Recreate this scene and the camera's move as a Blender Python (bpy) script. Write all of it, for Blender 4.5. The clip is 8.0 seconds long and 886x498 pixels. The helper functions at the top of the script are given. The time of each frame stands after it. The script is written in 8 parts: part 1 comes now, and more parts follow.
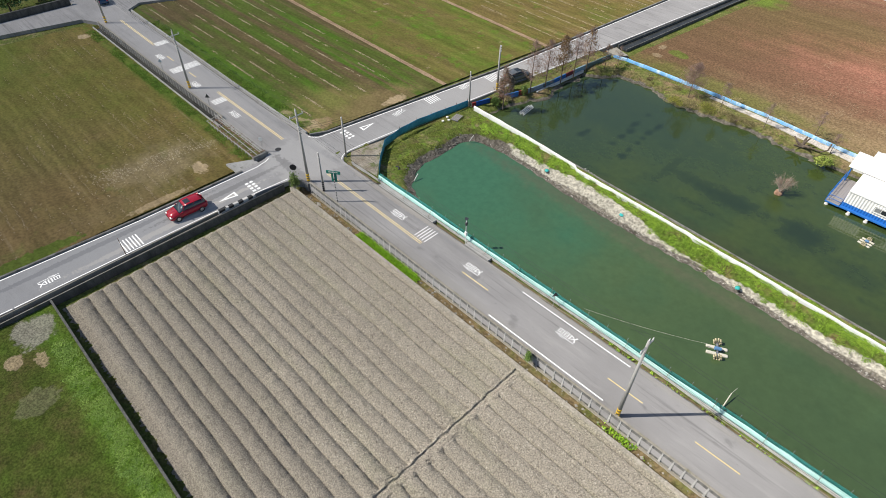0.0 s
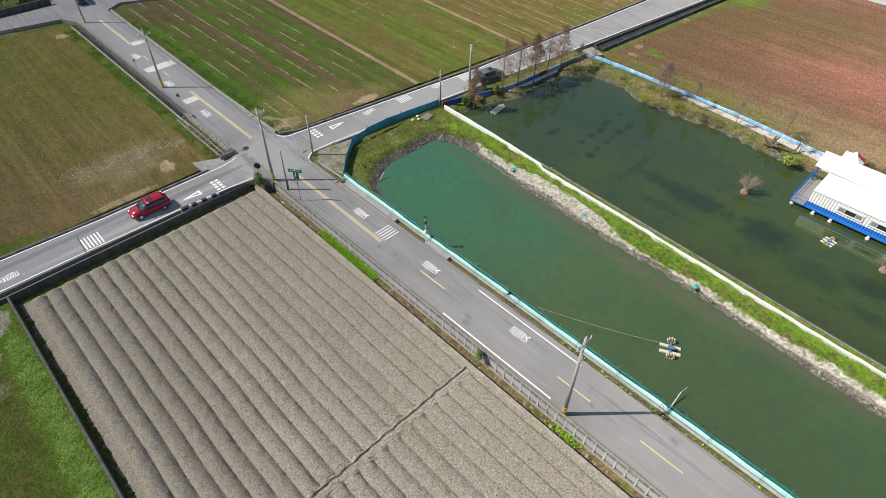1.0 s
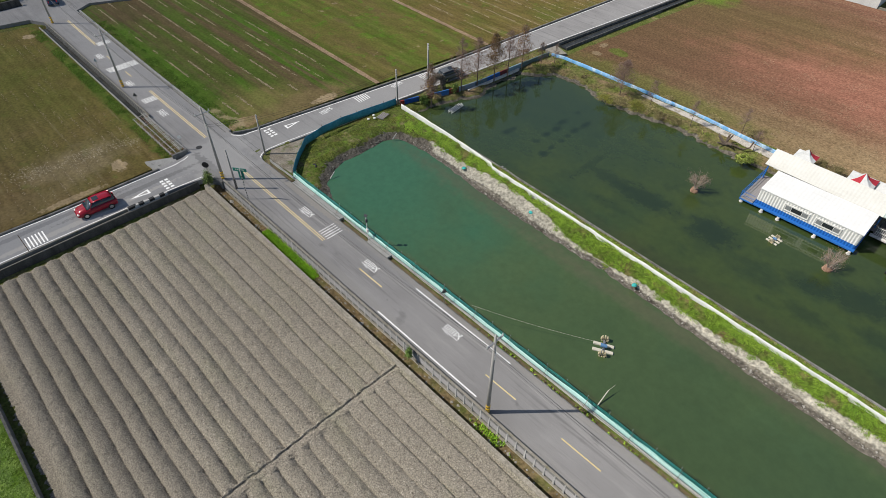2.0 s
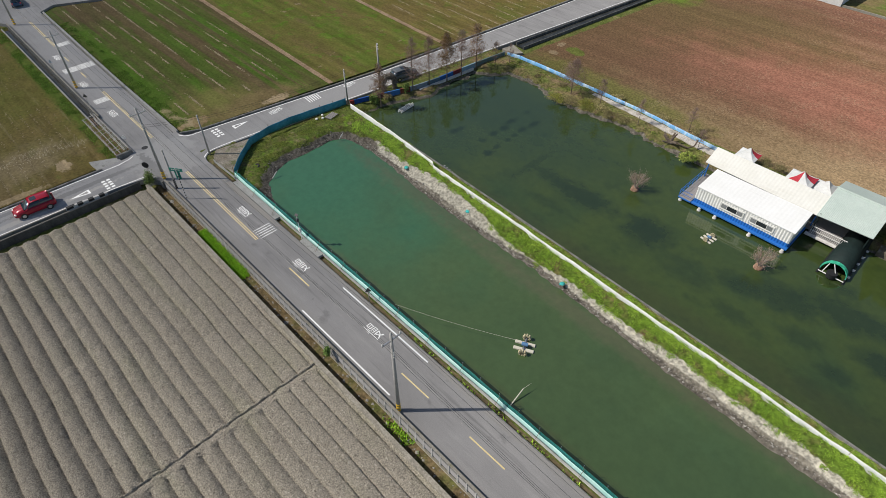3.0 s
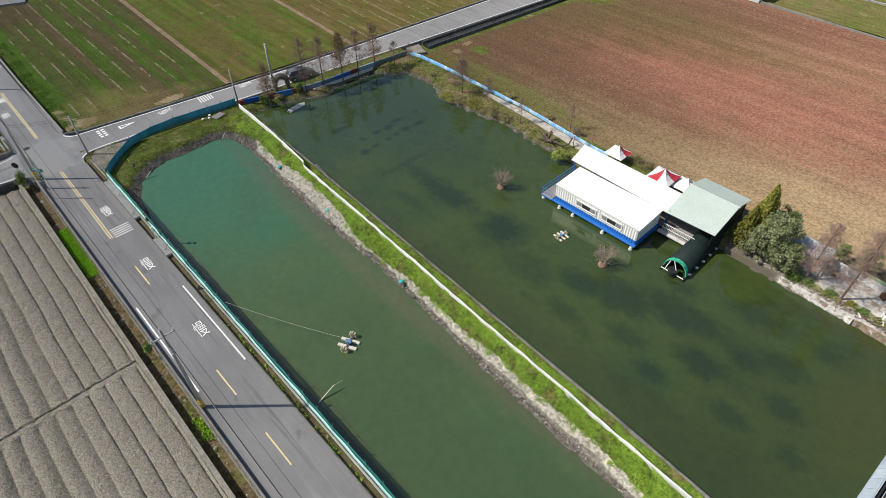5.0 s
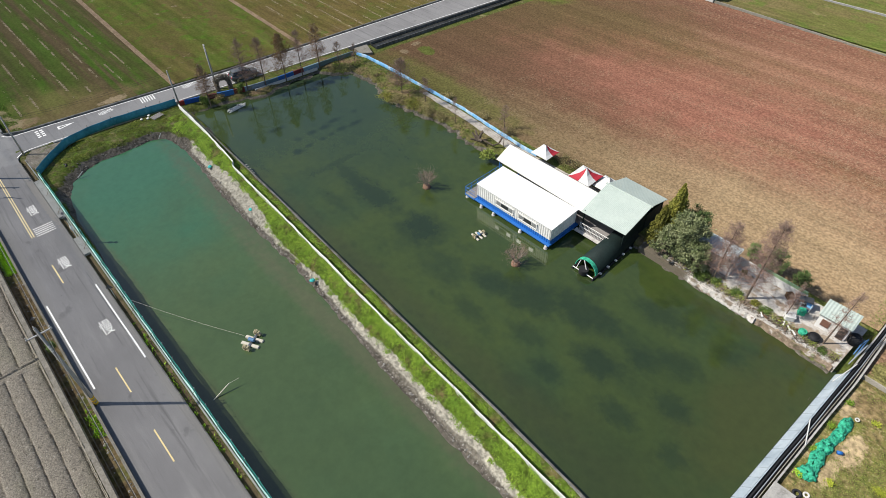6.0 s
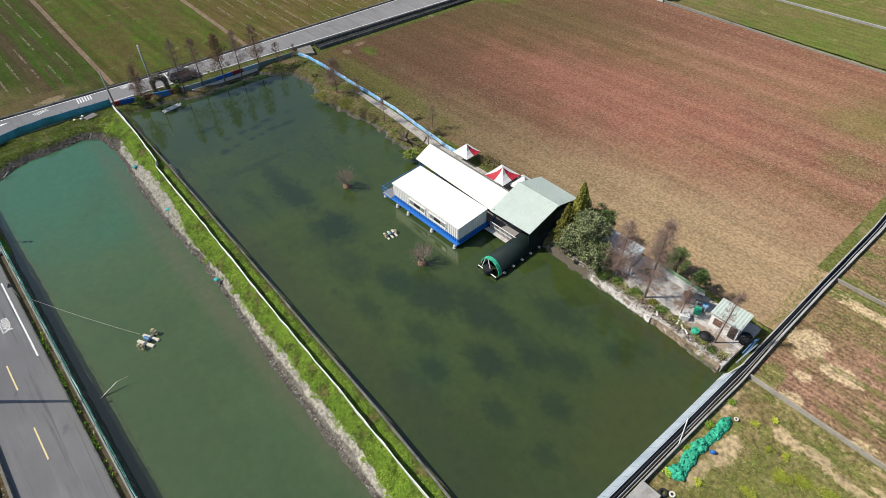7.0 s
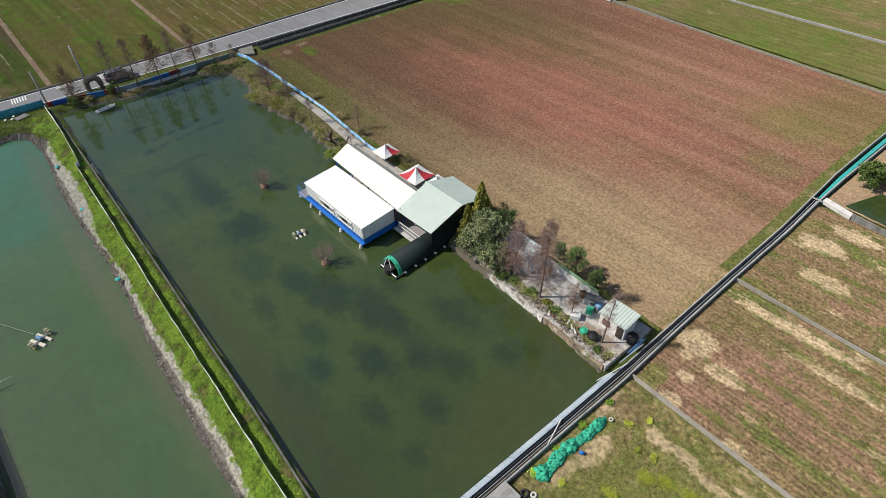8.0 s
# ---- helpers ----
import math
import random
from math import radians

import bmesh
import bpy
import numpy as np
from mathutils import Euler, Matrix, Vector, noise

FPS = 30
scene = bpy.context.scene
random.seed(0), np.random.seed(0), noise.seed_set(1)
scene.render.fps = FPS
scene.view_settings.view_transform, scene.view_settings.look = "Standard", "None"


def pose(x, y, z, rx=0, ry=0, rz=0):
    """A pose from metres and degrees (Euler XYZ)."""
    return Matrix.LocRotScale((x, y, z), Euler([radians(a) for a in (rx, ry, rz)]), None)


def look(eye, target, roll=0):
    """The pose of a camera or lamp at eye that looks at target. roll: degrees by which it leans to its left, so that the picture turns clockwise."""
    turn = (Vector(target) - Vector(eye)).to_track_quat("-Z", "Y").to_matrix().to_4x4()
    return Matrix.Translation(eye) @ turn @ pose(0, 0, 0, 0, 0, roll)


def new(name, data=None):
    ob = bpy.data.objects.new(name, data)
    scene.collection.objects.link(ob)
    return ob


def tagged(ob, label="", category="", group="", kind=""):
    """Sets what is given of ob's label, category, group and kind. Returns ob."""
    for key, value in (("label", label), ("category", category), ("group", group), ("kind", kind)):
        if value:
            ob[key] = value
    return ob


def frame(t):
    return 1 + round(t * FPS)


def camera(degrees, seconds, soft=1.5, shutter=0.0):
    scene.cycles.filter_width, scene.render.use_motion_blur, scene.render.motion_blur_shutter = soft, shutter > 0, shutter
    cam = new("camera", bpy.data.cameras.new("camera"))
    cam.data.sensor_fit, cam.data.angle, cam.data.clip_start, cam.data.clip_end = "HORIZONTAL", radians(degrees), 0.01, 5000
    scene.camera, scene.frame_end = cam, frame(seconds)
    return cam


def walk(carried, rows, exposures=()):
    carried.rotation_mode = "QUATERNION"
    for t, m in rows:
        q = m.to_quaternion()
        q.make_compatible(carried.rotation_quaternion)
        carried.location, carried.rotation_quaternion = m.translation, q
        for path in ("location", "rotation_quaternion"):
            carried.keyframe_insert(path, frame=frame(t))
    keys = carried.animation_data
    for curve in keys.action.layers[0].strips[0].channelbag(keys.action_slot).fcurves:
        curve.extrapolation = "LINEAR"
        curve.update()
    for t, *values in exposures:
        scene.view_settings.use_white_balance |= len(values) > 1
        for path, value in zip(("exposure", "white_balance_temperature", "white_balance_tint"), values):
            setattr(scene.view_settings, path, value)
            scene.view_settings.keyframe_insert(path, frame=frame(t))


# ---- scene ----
cam = camera(75.09, 8.0, soft=0.6)
PATH = [
    (0, (52.577, -31.787, 44.849), (27.378, -6.477, 9.857), 0.87),
    (0.5, (54.139, -30.333, 44.785), (28.810, -5.115, 9.821), 0.76),
    (1, (56.134, -28.426, 44.714), (30.684, -3.298, 9.773), 0.63),
    (1.5, (58.458, -26.148, 44.643), (32.884, -1.123, 9.719), 0.45),
    (2, (61.028, -23.592, 44.586), (35.331, 1.324, 9.673), 0.22),
    (2.5, (63.775, -20.848, 44.560), (37.965, 3.962, 9.655), -0.01),
    (3, (66.652, -17.990, 44.571), (40.742, 6.724, 9.672), -0.24),
    (3.5, (69.659, -15.020, 44.587), (43.645, 9.590, 9.693), -0.46),
    (4, (72.715, -11.939, 44.575), (46.593, 12.555, 9.679), -0.70),
    (4.5, (75.871, -8.729, 44.536), (49.636, 15.634, 9.634), -0.93),
    (5, (79.197, -5.396, 44.545), (52.825, 18.808, 9.636), -1.18),
    (5.5, (82.677, -1.924, 44.558), (56.151, 22.113, 9.650), -1.43),
    (6, (86.274, 1.705, 44.491), (59.591, 25.599, 9.605), -1.66),
    (6.5, (89.942, 5.492, 44.301), (63.109, 29.284, 9.459), -1.87),
    (7, (93.623, 9.378, 44.062), (66.640, 33.076, 9.272), -2.06),
    (7.5, (97.288, 13.354, 43.786), (70.166, 36.963, 9.044), -2.24),
    (8, (100.967, 17.383, 43.492), (73.716, 40.906, 8.793), -2.42),
]
EXPOSURES = ((0, 0.23), (0.5, 0.2), (1, 0.16), (2.5, -0.22), (3.5, -0.14), (4.5, 0.0), (6.5, 0.08), (8, -0.02))
walk(cam, [(t, look(eye, target, roll)) for t, eye, target, roll in PATH], EXPOSURES)

# ---- light ----
SUN_EL, SUN_AZ = radians(47.5), math.atan2(-0.68, -0.73)
world = bpy.data.worlds.new("sky")
scene.world = world
world.use_nodes = True
wn = world.node_tree
sky = wn.nodes.new("ShaderNodeTexSky")
sky.sky_type = "NISHITA"
sky.sun_disc = False
sky.sun_elevation, sky.sun_rotation = SUN_EL, SUN_AZ % (2 * math.pi)
wn.links.new(sky.outputs[0], wn.nodes["Background"].inputs[0])
wn.nodes["Background"].inputs[1].default_value = 0.1
sun = new("sun", bpy.data.lights.new("sun", "SUN"))
sun.data.energy, sun.data.angle, sun.data.color = 4.8, radians(0.53), (1.0, 0.95, 0.87)
sun.matrix_world = look((0, 0, 50), (0.68, 0.73, 50 - 1.09))


# ---- materials ----
def mat(name, cols, scale=0.5, stretch=(1, 1, 1), rough=0.85, metal=0.0, fine=8.0, vary=0.25, bump=0.3, dist=0.02, spec=0.3,
        layers=(), space="world", island=0.0, zones=(), rows=()):
    """A surface of mottled colours: broad noise between cols, fine grain, relief, and layers of (colour, scale, stretch, from, to, amount)."""
    m = bpy.data.materials.new(name)
    m.use_nodes = True
    n, l = m.node_tree.nodes, m.node_tree.links
    b = n["Principled BSDF"]
    if space == "world":
        co = n.new("ShaderNodeNewGeometry").outputs["Position"]
    else:
        co = n.new("ShaderNodeTexCoord").outputs["Object"]

    def noise_of(sc, st, detail=6.0, seed=0.0):
        mp = n.new("ShaderNodeMapping")
        mp.inputs["Scale"].default_value = st
        mp.inputs["Location"].default_value = (seed, seed * 0.7, 0)
        l.new(co, mp.inputs["Vector"])
        t = n.new("ShaderNodeTexNoise")
        t.inputs["Scale"].default_value = sc
        t.inputs["Detail"].default_value = detail
        t.inputs["Roughness"].default_value = 0.62
        l.new(mp.outputs[0], t.inputs["Vector"])
        return t.outputs["Fac"]

    r = n.new("ShaderNodeValToRGB")
    el = r.color_ramp.elements
    k = len(cols)
    for i, c in enumerate(cols):
        p = 0.3 + 0.4 * (i / max(1, k - 1))
        e = el[i] if i < 2 else el.new(p)
        e.position = p
        e.color = (*c, 1)
    l.new(noise_of(scale, stretch), r.inputs[0])
    col = r.outputs[0]
    for j, (c, sc, st, lo, hi, amount) in enumerate(layers):
        mr = n.new("ShaderNodeMapRange")
        mr.inputs["From Min"].default_value, mr.inputs["From Max"].default_value = lo, hi
        mr.inputs["To Max"].default_value = amount
        l.new(noise_of(sc, st, 5.0, 13.7 * (j + 1)), mr.inputs["Value"])
        mx = n.new("ShaderNodeMix")
        mx.data_type = "RGBA"
        l.new(mr.outputs[0], mx.inputs["Factor"])
        l.new(col, mx.inputs["A"])
        mx.inputs["B"].default_value = (*c, 1)
        col = mx.outputs["Result"]
    for j, (c, zx, zy, rx, ry, amount) in enumerate(zones):
        sub = n.new("ShaderNodeVectorMath")
        sub.operation = "SUBTRACT"
        sub.inputs[1].default_value = (zx, zy, 0)
        l.new(co, sub.inputs[0])
        sc = n.new("ShaderNodeVectorMath")
        sc.operation = "MULTIPLY"
        sc.inputs[1].default_value = (1 / rx, 1 / ry, 0)
        l.new(sub.outputs[0], sc.inputs[0])
        ln = n.new("ShaderNodeVectorMath")
        ln.operation = "LENGTH"
        l.new(sc.outputs[0], ln.inputs[0])
        ad = n.new("ShaderNodeMath")
        ad.operation = "MULTIPLY_ADD"
        l.new(noise_of(1.6 / min(rx, ry), (1, 1, 1), 9.0, 5.3 * j), ad.inputs[0])
        ad.inputs[1].default_value = 1.6
        l.new(ln.outputs["Value"], ad.inputs[2])
        mr = n.new("ShaderNodeMapRange")
        mr.interpolation_type = "SMOOTHSTEP"
        mr.inputs["From Min"].default_value, mr.inputs["From Max"].default_value = (2.3, 1.0) if max(rx, ry) > 20 or rough < 0.2 and rx > 8 else (2.15, 1.15) if rough < 0.2 or rough > 0.93 and min(rx, ry) > 2.2 else (1.78, 1.54)
        mr.inputs["To Max"].default_value = amount
        l.new(ad.outputs[0], mr.inputs["Value"])
        mx = n.new("ShaderNodeMix")
        mx.data_type = "RGBA"
        l.new(mr.outputs[0], mx.inputs["Factor"])
        l.new(col, mx.inputs["A"])
        mx.inputs["B"].default_value = (*c, 1)
        col = mx.outputs["Result"]
    grain = noise_of(fine, (1, 1, 1), 4.0, 3.1)
    mr = n.new("ShaderNodeMapRange")
    mr.inputs["From Min"].default_value, mr.inputs["From Max"].default_value = (0.36, 0.64) if rough > 0.93 else (0.25, 0.75)
    mr.inputs["To Min"].default_value, mr.inputs["To Max"].default_value = 1 - vary, 1 + vary
    l.new(grain, mr.inputs["Value"])
    val = mr.outputs[0]
    if rough > 0.96:
        mo = n.new("ShaderNodeMapRange")
        mo.inputs["From Min"].default_value, mo.inputs["From Max"].default_value = 0.3, 0.7
        mo.inputs["To Min"].default_value, mo.inputs["To Max"].default_value = 0.84, 1.16
        l.new(noise_of(0.75, (0.5, 1, 1), 8.0, 21.0), mo.inputs["Value"])
        mm = n.new("ShaderNodeMath")
        mm.operation = "MULTIPLY"
        l.new(val, mm.inputs[0])
        l.new(mo.outputs[0], mm.inputs[1])
        val = mm.outputs[0]
    for pitch, amount, seed in rows:
        wave = n.new("ShaderNodeTexWave")
        wave.bands_direction = "Y"
        wave.inputs["Scale"].default_value = 0.314 / pitch
        wave.inputs["Distortion"].default_value, wave.inputs["Detail"].default_value = 0.9, 2.0
        wave.inputs["Detail Scale"].default_value, wave.inputs["Phase Offset"].default_value = 0.6, seed
        l.new(co, wave.inputs["Vector"])
        gate = n.new("ShaderNodeMapRange")
        gate.inputs["From Min"].default_value, gate.inputs["From Max"].default_value = 0.35, 0.6
        l.new(noise_of(0.09, (0.5, 1, 1), 5.0, 31.0 + seed), gate.inputs["Value"])
        amp = n.new("ShaderNodeMath")
        amp.operation = "MULTIPLY"
        amp.inputs[1].default_value = amount
        l.new(gate.outputs[0], amp.inputs[0])
        mid = n.new("ShaderNodeMath")
        mid.operation = "SUBTRACT"
        mid.inputs[1].default_value = 0.5
        l.new(wave.outputs["Fac"], mid.inputs[0])
        ripple = n.new("ShaderNodeMath")
        ripple.operation = "MULTIPLY_ADD"
        ripple.inputs[2].default_value = 1.0
        l.new(mid.outputs[0], ripple.inputs[0])
        l.new(amp.outputs[0], ripple.inputs[1])
        mu = n.new("ShaderNodeMath")
        mu.operation = "MULTIPLY"
        l.new(val, mu.inputs[0])
        l.new(ripple.outputs[0], mu.inputs[1])
        val = mu.outputs[0]
    if island:
        for out, node in (("Random Per Island", "ShaderNodeNewGeometry"), ("Random", "ShaderNodeObjectInfo")):
            ri = n.new("ShaderNodeMapRange")
            ri.inputs["To Min"].default_value, ri.inputs["To Max"].default_value = 1 - island, 1 + island
            l.new(n.new(node).outputs[out], ri.inputs["Value"])
            mu = n.new("ShaderNodeMath")
            mu.operation = "MULTIPLY"
            l.new(val, mu.inputs[0])
            l.new(ri.outputs[0], mu.inputs[1])
            val = mu.outputs[0]
    mv = n.new("ShaderNodeVectorMath")
    mv.operation = "SCALE"
    l.new(col, mv.inputs[0])
    l.new(val, mv.inputs["Scale"])
    l.new(mv.outputs[0], b.inputs["Base Color"])
    b.inputs["Roughness"].default_value = rough
    b.inputs["Metallic"].default_value = metal
    b.inputs["Specular IOR Level"].default_value = spec
    b.inputs["Diffuse Roughness"].default_value = 1.0 if rough > 0.88 else 0.0
    if bump:
        bp = n.new("ShaderNodeBump")
        bp.inputs["Strength"].default_value = bump
        bp.inputs["Distance"].default_value = dist
        l.new(grain, bp.inputs["Height"])
        l.new(bp.outputs[0], b.inputs["Normal"])
    return m


def plain(name, c, rough=0.5, metal=0.0, vary=0.12, scale=3.0, spec=0.4):
    """Paint, plastic or metal on a thing, with slight dirt."""
    d = tuple(v * 0.8 for v in c)
    return mat(name, (d, c), scale, rough=rough, metal=metal, fine=18, vary=vary, bump=0.08, dist=0.004, spec=spec, space="object")


ONE = (1, 1, 1)
asphalt = mat("asphalt", ((0.235, 0.227, 0.222), (0.315, 0.305, 0.298)), 0.18, (0.6, 1, 1), 0.9, fine=20, vary=0.24, bump=0.35, dist=0.006,
              layers=(((0.36, 0.348, 0.335), 0.5, (0.25, 1.6, 1), 0.52, 0.72, 0.65), ((0.125, 0.122, 0.12), 0.9, (0.08, 2.2, 1), 0.55, 0.7, 0.6), ((0.11, 0.108, 0.105), 0.35, ONE, 0.6, 0.66, 0.35), ((0.36, 0.34, 0.31), 2.2, ONE, 0.68, 0.74, 0.7), ((0.1, 0.1, 0.1), 1.4, ONE, 0.68, 0.74, 0.5)),
              zones=(((0.36, 0.33, 0.29), 9, 2.5, 10, 0.55, 0.7), ((0.33, 0.31, 0.28), 45, 2.55, 26, 0.4, 0.6), ((0.36, 0.355, 0.35), -5.6, -24, 5, 24, 0.85), ((0.2, 0.2, 0.205), -6.6, -26, 0.45, 16, 0.6), ((0.5, 0.47, 0.43), -4.2, -19, 0.5, 14, 0.6), ((0.4, 0.39, 0.375), -5, -1, 6, 5, 0.7), ((0.15, 0.147, 0.145), -3.5, -3, 5, 0.8, 0.6), ((0.15, 0.147, 0.145), -5.5, -12, 0.5, 10, 0.5), ((0.37, 0.36, 0.35), -1, 30, 6, 30, 0.75), ((0.36, 0.35, 0.34), -40, 0, 34, 5, 0.7), ((0.29, 0.28, 0.265), 20, -2.3, 16, 0.5, 0.5)))
paint_white = mat("road paint white", ((0.72, 0.72, 0.7), (0.8, 0.8, 0.78)), 1.2, rough=0.7, fine=14, vary=0.1, layers=(((0.35, 0.35, 0.35), 5.0, ONE, 0.62, 0.75, 0.7),))
paint_worn = mat("worn road paint", ((0.5, 0.5, 0.49), (0.62, 0.62, 0.6)), 1.2, rough=0.75, fine=14, vary=0.15, layers=(((0.25, 0.25, 0.25), 4.0, ONE, 0.5, 0.7, 0.8),))
paint_yellow = mat("road paint yellow", ((0.6, 0.47, 0.22), (0.68, 0.56, 0.3)), 1.2, rough=0.7, fine=14, vary=0.12, layers=(((0.35, 0.3, 0.2), 5.0, ONE, 0.6, 0.75, 0.7),))
concrete = mat("concrete", ((0.3, 0.295, 0.28), (0.42, 0.41, 0.385)), 0.7, rough=0.9, fine=9, vary=0.18, bump=0.3, dist=0.01,
               layers=(((0.13, 0.125, 0.11), 1.6, (1, 1, 0.4), 0.56, 0.72, 0.8),))
concrete_dark = mat("stained concrete", ((0.14, 0.135, 0.125), (0.27, 0.265, 0.25)), 0.9, (1, 1, 0.3), 0.92, fine=7, vary=0.25, bump=0.3, dist=0.01,
                    layers=(((0.05, 0.05, 0.045), 1.2, (1, 1, 0.25), 0.5, 0.7, 0.75),))
concrete_pale = mat("pale concrete", ((0.52, 0.5, 0.47), (0.66, 0.64, 0.6)), 0.5, rough=0.9, fine=8, vary=0.12, layers=(((0.3, 0.28, 0.25), 1.1, ONE, 0.55, 0.7, 0.6),))
path_grey = mat("weathered path concrete", ((0.24, 0.22, 0.18), (0.33, 0.305, 0.26)), 0.8, rough=0.92, fine=8, vary=0.25, bump=0.3, dist=0.01, layers=(((0.16, 0.15, 0.07), 1.1, ONE, 0.56, 0.68, 0.6),))
tilled = mat("tilled soil", ((0.28, 0.248, 0.2), (0.35, 0.313, 0.253)), 0.12, (0.3, 1, 1), 0.95, fine=9.0, vary=0.4, bump=1.0, dist=0.08,
             layers=(((0.3, 0.29, 0.19), 0.35, (0.3, 1, 1), 0.5, 0.7, 0.4), ((0.24, 0.21, 0.175), 1.3, ONE, 0.55, 0.7, 0.4), ((0.5, 0.46, 0.385), 6.0, ONE, 0.57, 0.64, 0.75), ((0.11, 0.092, 0.072), 5.0, ONE, 0.57, 0.65, 0.75)), spec=0.1,
             zones=(((0.25, 0.222, 0.18), 40, -30, 80, 9, 0.6),))
silt = mat("dry grey silt", ((0.42, 0.385, 0.34), (0.55, 0.51, 0.45)), 0.8, rough=0.95, fine=5.0, vary=0.2, bump=0.5, dist=0.03, layers=(((0.22, 0.19, 0.15), 0.9, ONE, 0.52, 0.66, 0.8),))
SAND = (0.42, 0.325, 0.2)
weeds = mat("rough grass", ((0.14, 0.115, 0.045), (0.105, 0.12, 0.032), (0.16, 0.145, 0.055)), 0.5, rough=0.95, fine=3.0, vary=0.4, bump=0.9, dist=0.08, spec=0.1,
            layers=(((0.26, 0.2, 0.12), 0.4, ONE, 0.55, 0.68, 0.7),))
field_olive = mat("olive stubble", ((0.18, 0.125, 0.055), (0.155, 0.125, 0.04), (0.115, 0.128, 0.03)), 0.1, rough=0.97, rows=((1.3, 0.2, 0.0), (4.2, 0.2, 2.0)), fine=2.6, vary=0.2, bump=0.6, dist=0.05, spec=0.05,
                  layers=(((0.3, 0.25, 0.14), 1.6, (0.05, 1, 1), 0.58, 0.72, 0.55), ((0.09, 0.16, 0.02), 0.25, ONE, 0.6, 0.7, 0.7), ((0.33, 0.27, 0.15), 0.3, ONE, 0.66, 0.74, 0.6)),
                  zones=(((0.13, 0.13, 0.032), -45, -24, 28, 22, 0.7), ((0.32, 0.265, 0.16), -17, -15, 4.5, 7, 0.55), ((0.1, 0.135, 0.025), -58, -30, 9, 14, 0.6), ((0.22, 0.17, 0.085), -12, -22, 2.6, 8, 0.5), ((0.175, 0.115, 0.062), -18, -34, 22, 21, 0.55), (SAND, -12.7, -11.2, 1.6, 1.0, 0.85), (SAND, -9.8, -18, 0.7, 4.5, 0.6), ((0.09, 0.155, 0.022), -38, -5.6, 28, 1.0, 0.8), ((0.085, 0.14, 0.02), -10.2, -33, 1.2, 7, 0.8), (SAND, -62.5, -7.2, 1.2, 1.2, 0.8), ((0.09, 0.13, 0.02), -66, -22, 5, 8, 0.6)))
field_green = mat("green crop field", ((0.12, 0.088, 0.045), (0.085, 0.115, 0.024), (0.07, 0.15, 0.018)), 0.17, (0.1, 1, 1), 0.97, fine=2.5, vary=0.18, bump=0.6, dist=0.05, spec=0.05, rows=((2.55, 0.22, 1.0), (0.85, 0.12, 0.0)),
                  layers=(((0.128, 0.088, 0.05), 0.33, (0.035, 1, 1), 0.49, 0.56, 0.8), ((0.075, 0.17, 0.015), 0.22, (0.12, 1, 1), 0.56, 0.63, 0.6), ((0.34, 0.26, 0.15), 0.12, ONE, 0.68, 0.74, 0.5)),
                  zones=(((0.21, 0.18, 0.065), -13, 10, 7, 7, 0.7), ((0.4, 0.27, 0.17), -10.6, 6.0, 1.6, 2.6, 0.8), (SAND, -11.3, 5.2, 2.6, 1.0, 0.9), (SAND, -15.5, 4.5, 2.4, 0.7, 0.8), ((0.2, 0.15, 0.07), -9.5, 15, 3.0, 9, 0.8), (SAND, -8.2, 18.5, 1.0, 2.5, 0.8), (SAND, -7.2, 13.0, 0.8, 1.6, 0.8), ((0.07, 0.14, 0.015), -33, 6, 22, 2.4, 0.7),
                         ((0.115, 0.08, 0.045), -62, 10, 8, 6, 0.7)))
field_grass = mat("rough bright grass", ((0.115, 0.095, 0.036), (0.085, 0.105, 0.022), (0.085, 0.13, 0.02)), 0.35, rough=0.97, fine=6.0, vary=0.4, bump=0.9, dist=0.07, spec=0.05,
                  layers=(((0.06, 0.085, 0.016), 1.1, ONE, 0.52, 0.62, 0.6), ((0.12, 0.15, 0.03), 0.6, ONE, 0.57, 0.66, 0.6), ((0.24, 0.2, 0.11), 0.5, ONE, 0.66, 0.72, 0.5)),
                  zones=(((0.1, 0.19, 0.022), 20, -34.4, 30, 1.5, 0.8), ((0.3, 0.28, 0.22), 0.6, -35.6, 2.4, 2.1, 0.85), (SAND, 3.2, -38.2, 1.1, 0.9, 0.8), (SAND, 4.6, -36.2, 1.2, 0.6, 0.7), ((0.2, 0.19, 0.11), 9, -38, 1.6, 2.0, 0.5)))
field_pasture = mat("dull green pasture", ((0.2, 0.145, 0.075), (0.13, 0.125, 0.042), (0.115, 0.14, 0.032)), 0.12, (0.3, 1, 1), 0.97, fine=2.5, vary=0.22, rows=((1.6, 0.2, 0.0),), bump=0.6, dist=0.05, spec=0.05,
                    layers=(((0.09, 0.14, 0.025), 0.2, ONE, 0.52, 0.66, 0.7), ((0.3, 0.24, 0.13), 0.3, ONE, 0.62, 0.72, 0.6)))
field_lush = mat("lush green field", ((0.165, 0.12, 0.05), (0.135, 0.135, 0.034), (0.09, 0.16, 0.022)), 0.1, (0.3, 1, 1), 0.97, fine=2.5, vary=0.17, rows=((1.8, 0.2, 0.0), (5.0, 0.25, 2.0)), bump=0.6, dist=0.05, spec=0.05,
                 layers=(((0.16, 0.115, 0.055), 0.3, (0.2, 1, 1), 0.54, 0.68, 0.7), ((0.1, 0.2, 0.02), 0.35, ONE, 0.55, 0.64, 0.6), ((0.36, 0.28, 0.17), 0.4, ONE, 0.65, 0.7, 0.6)))
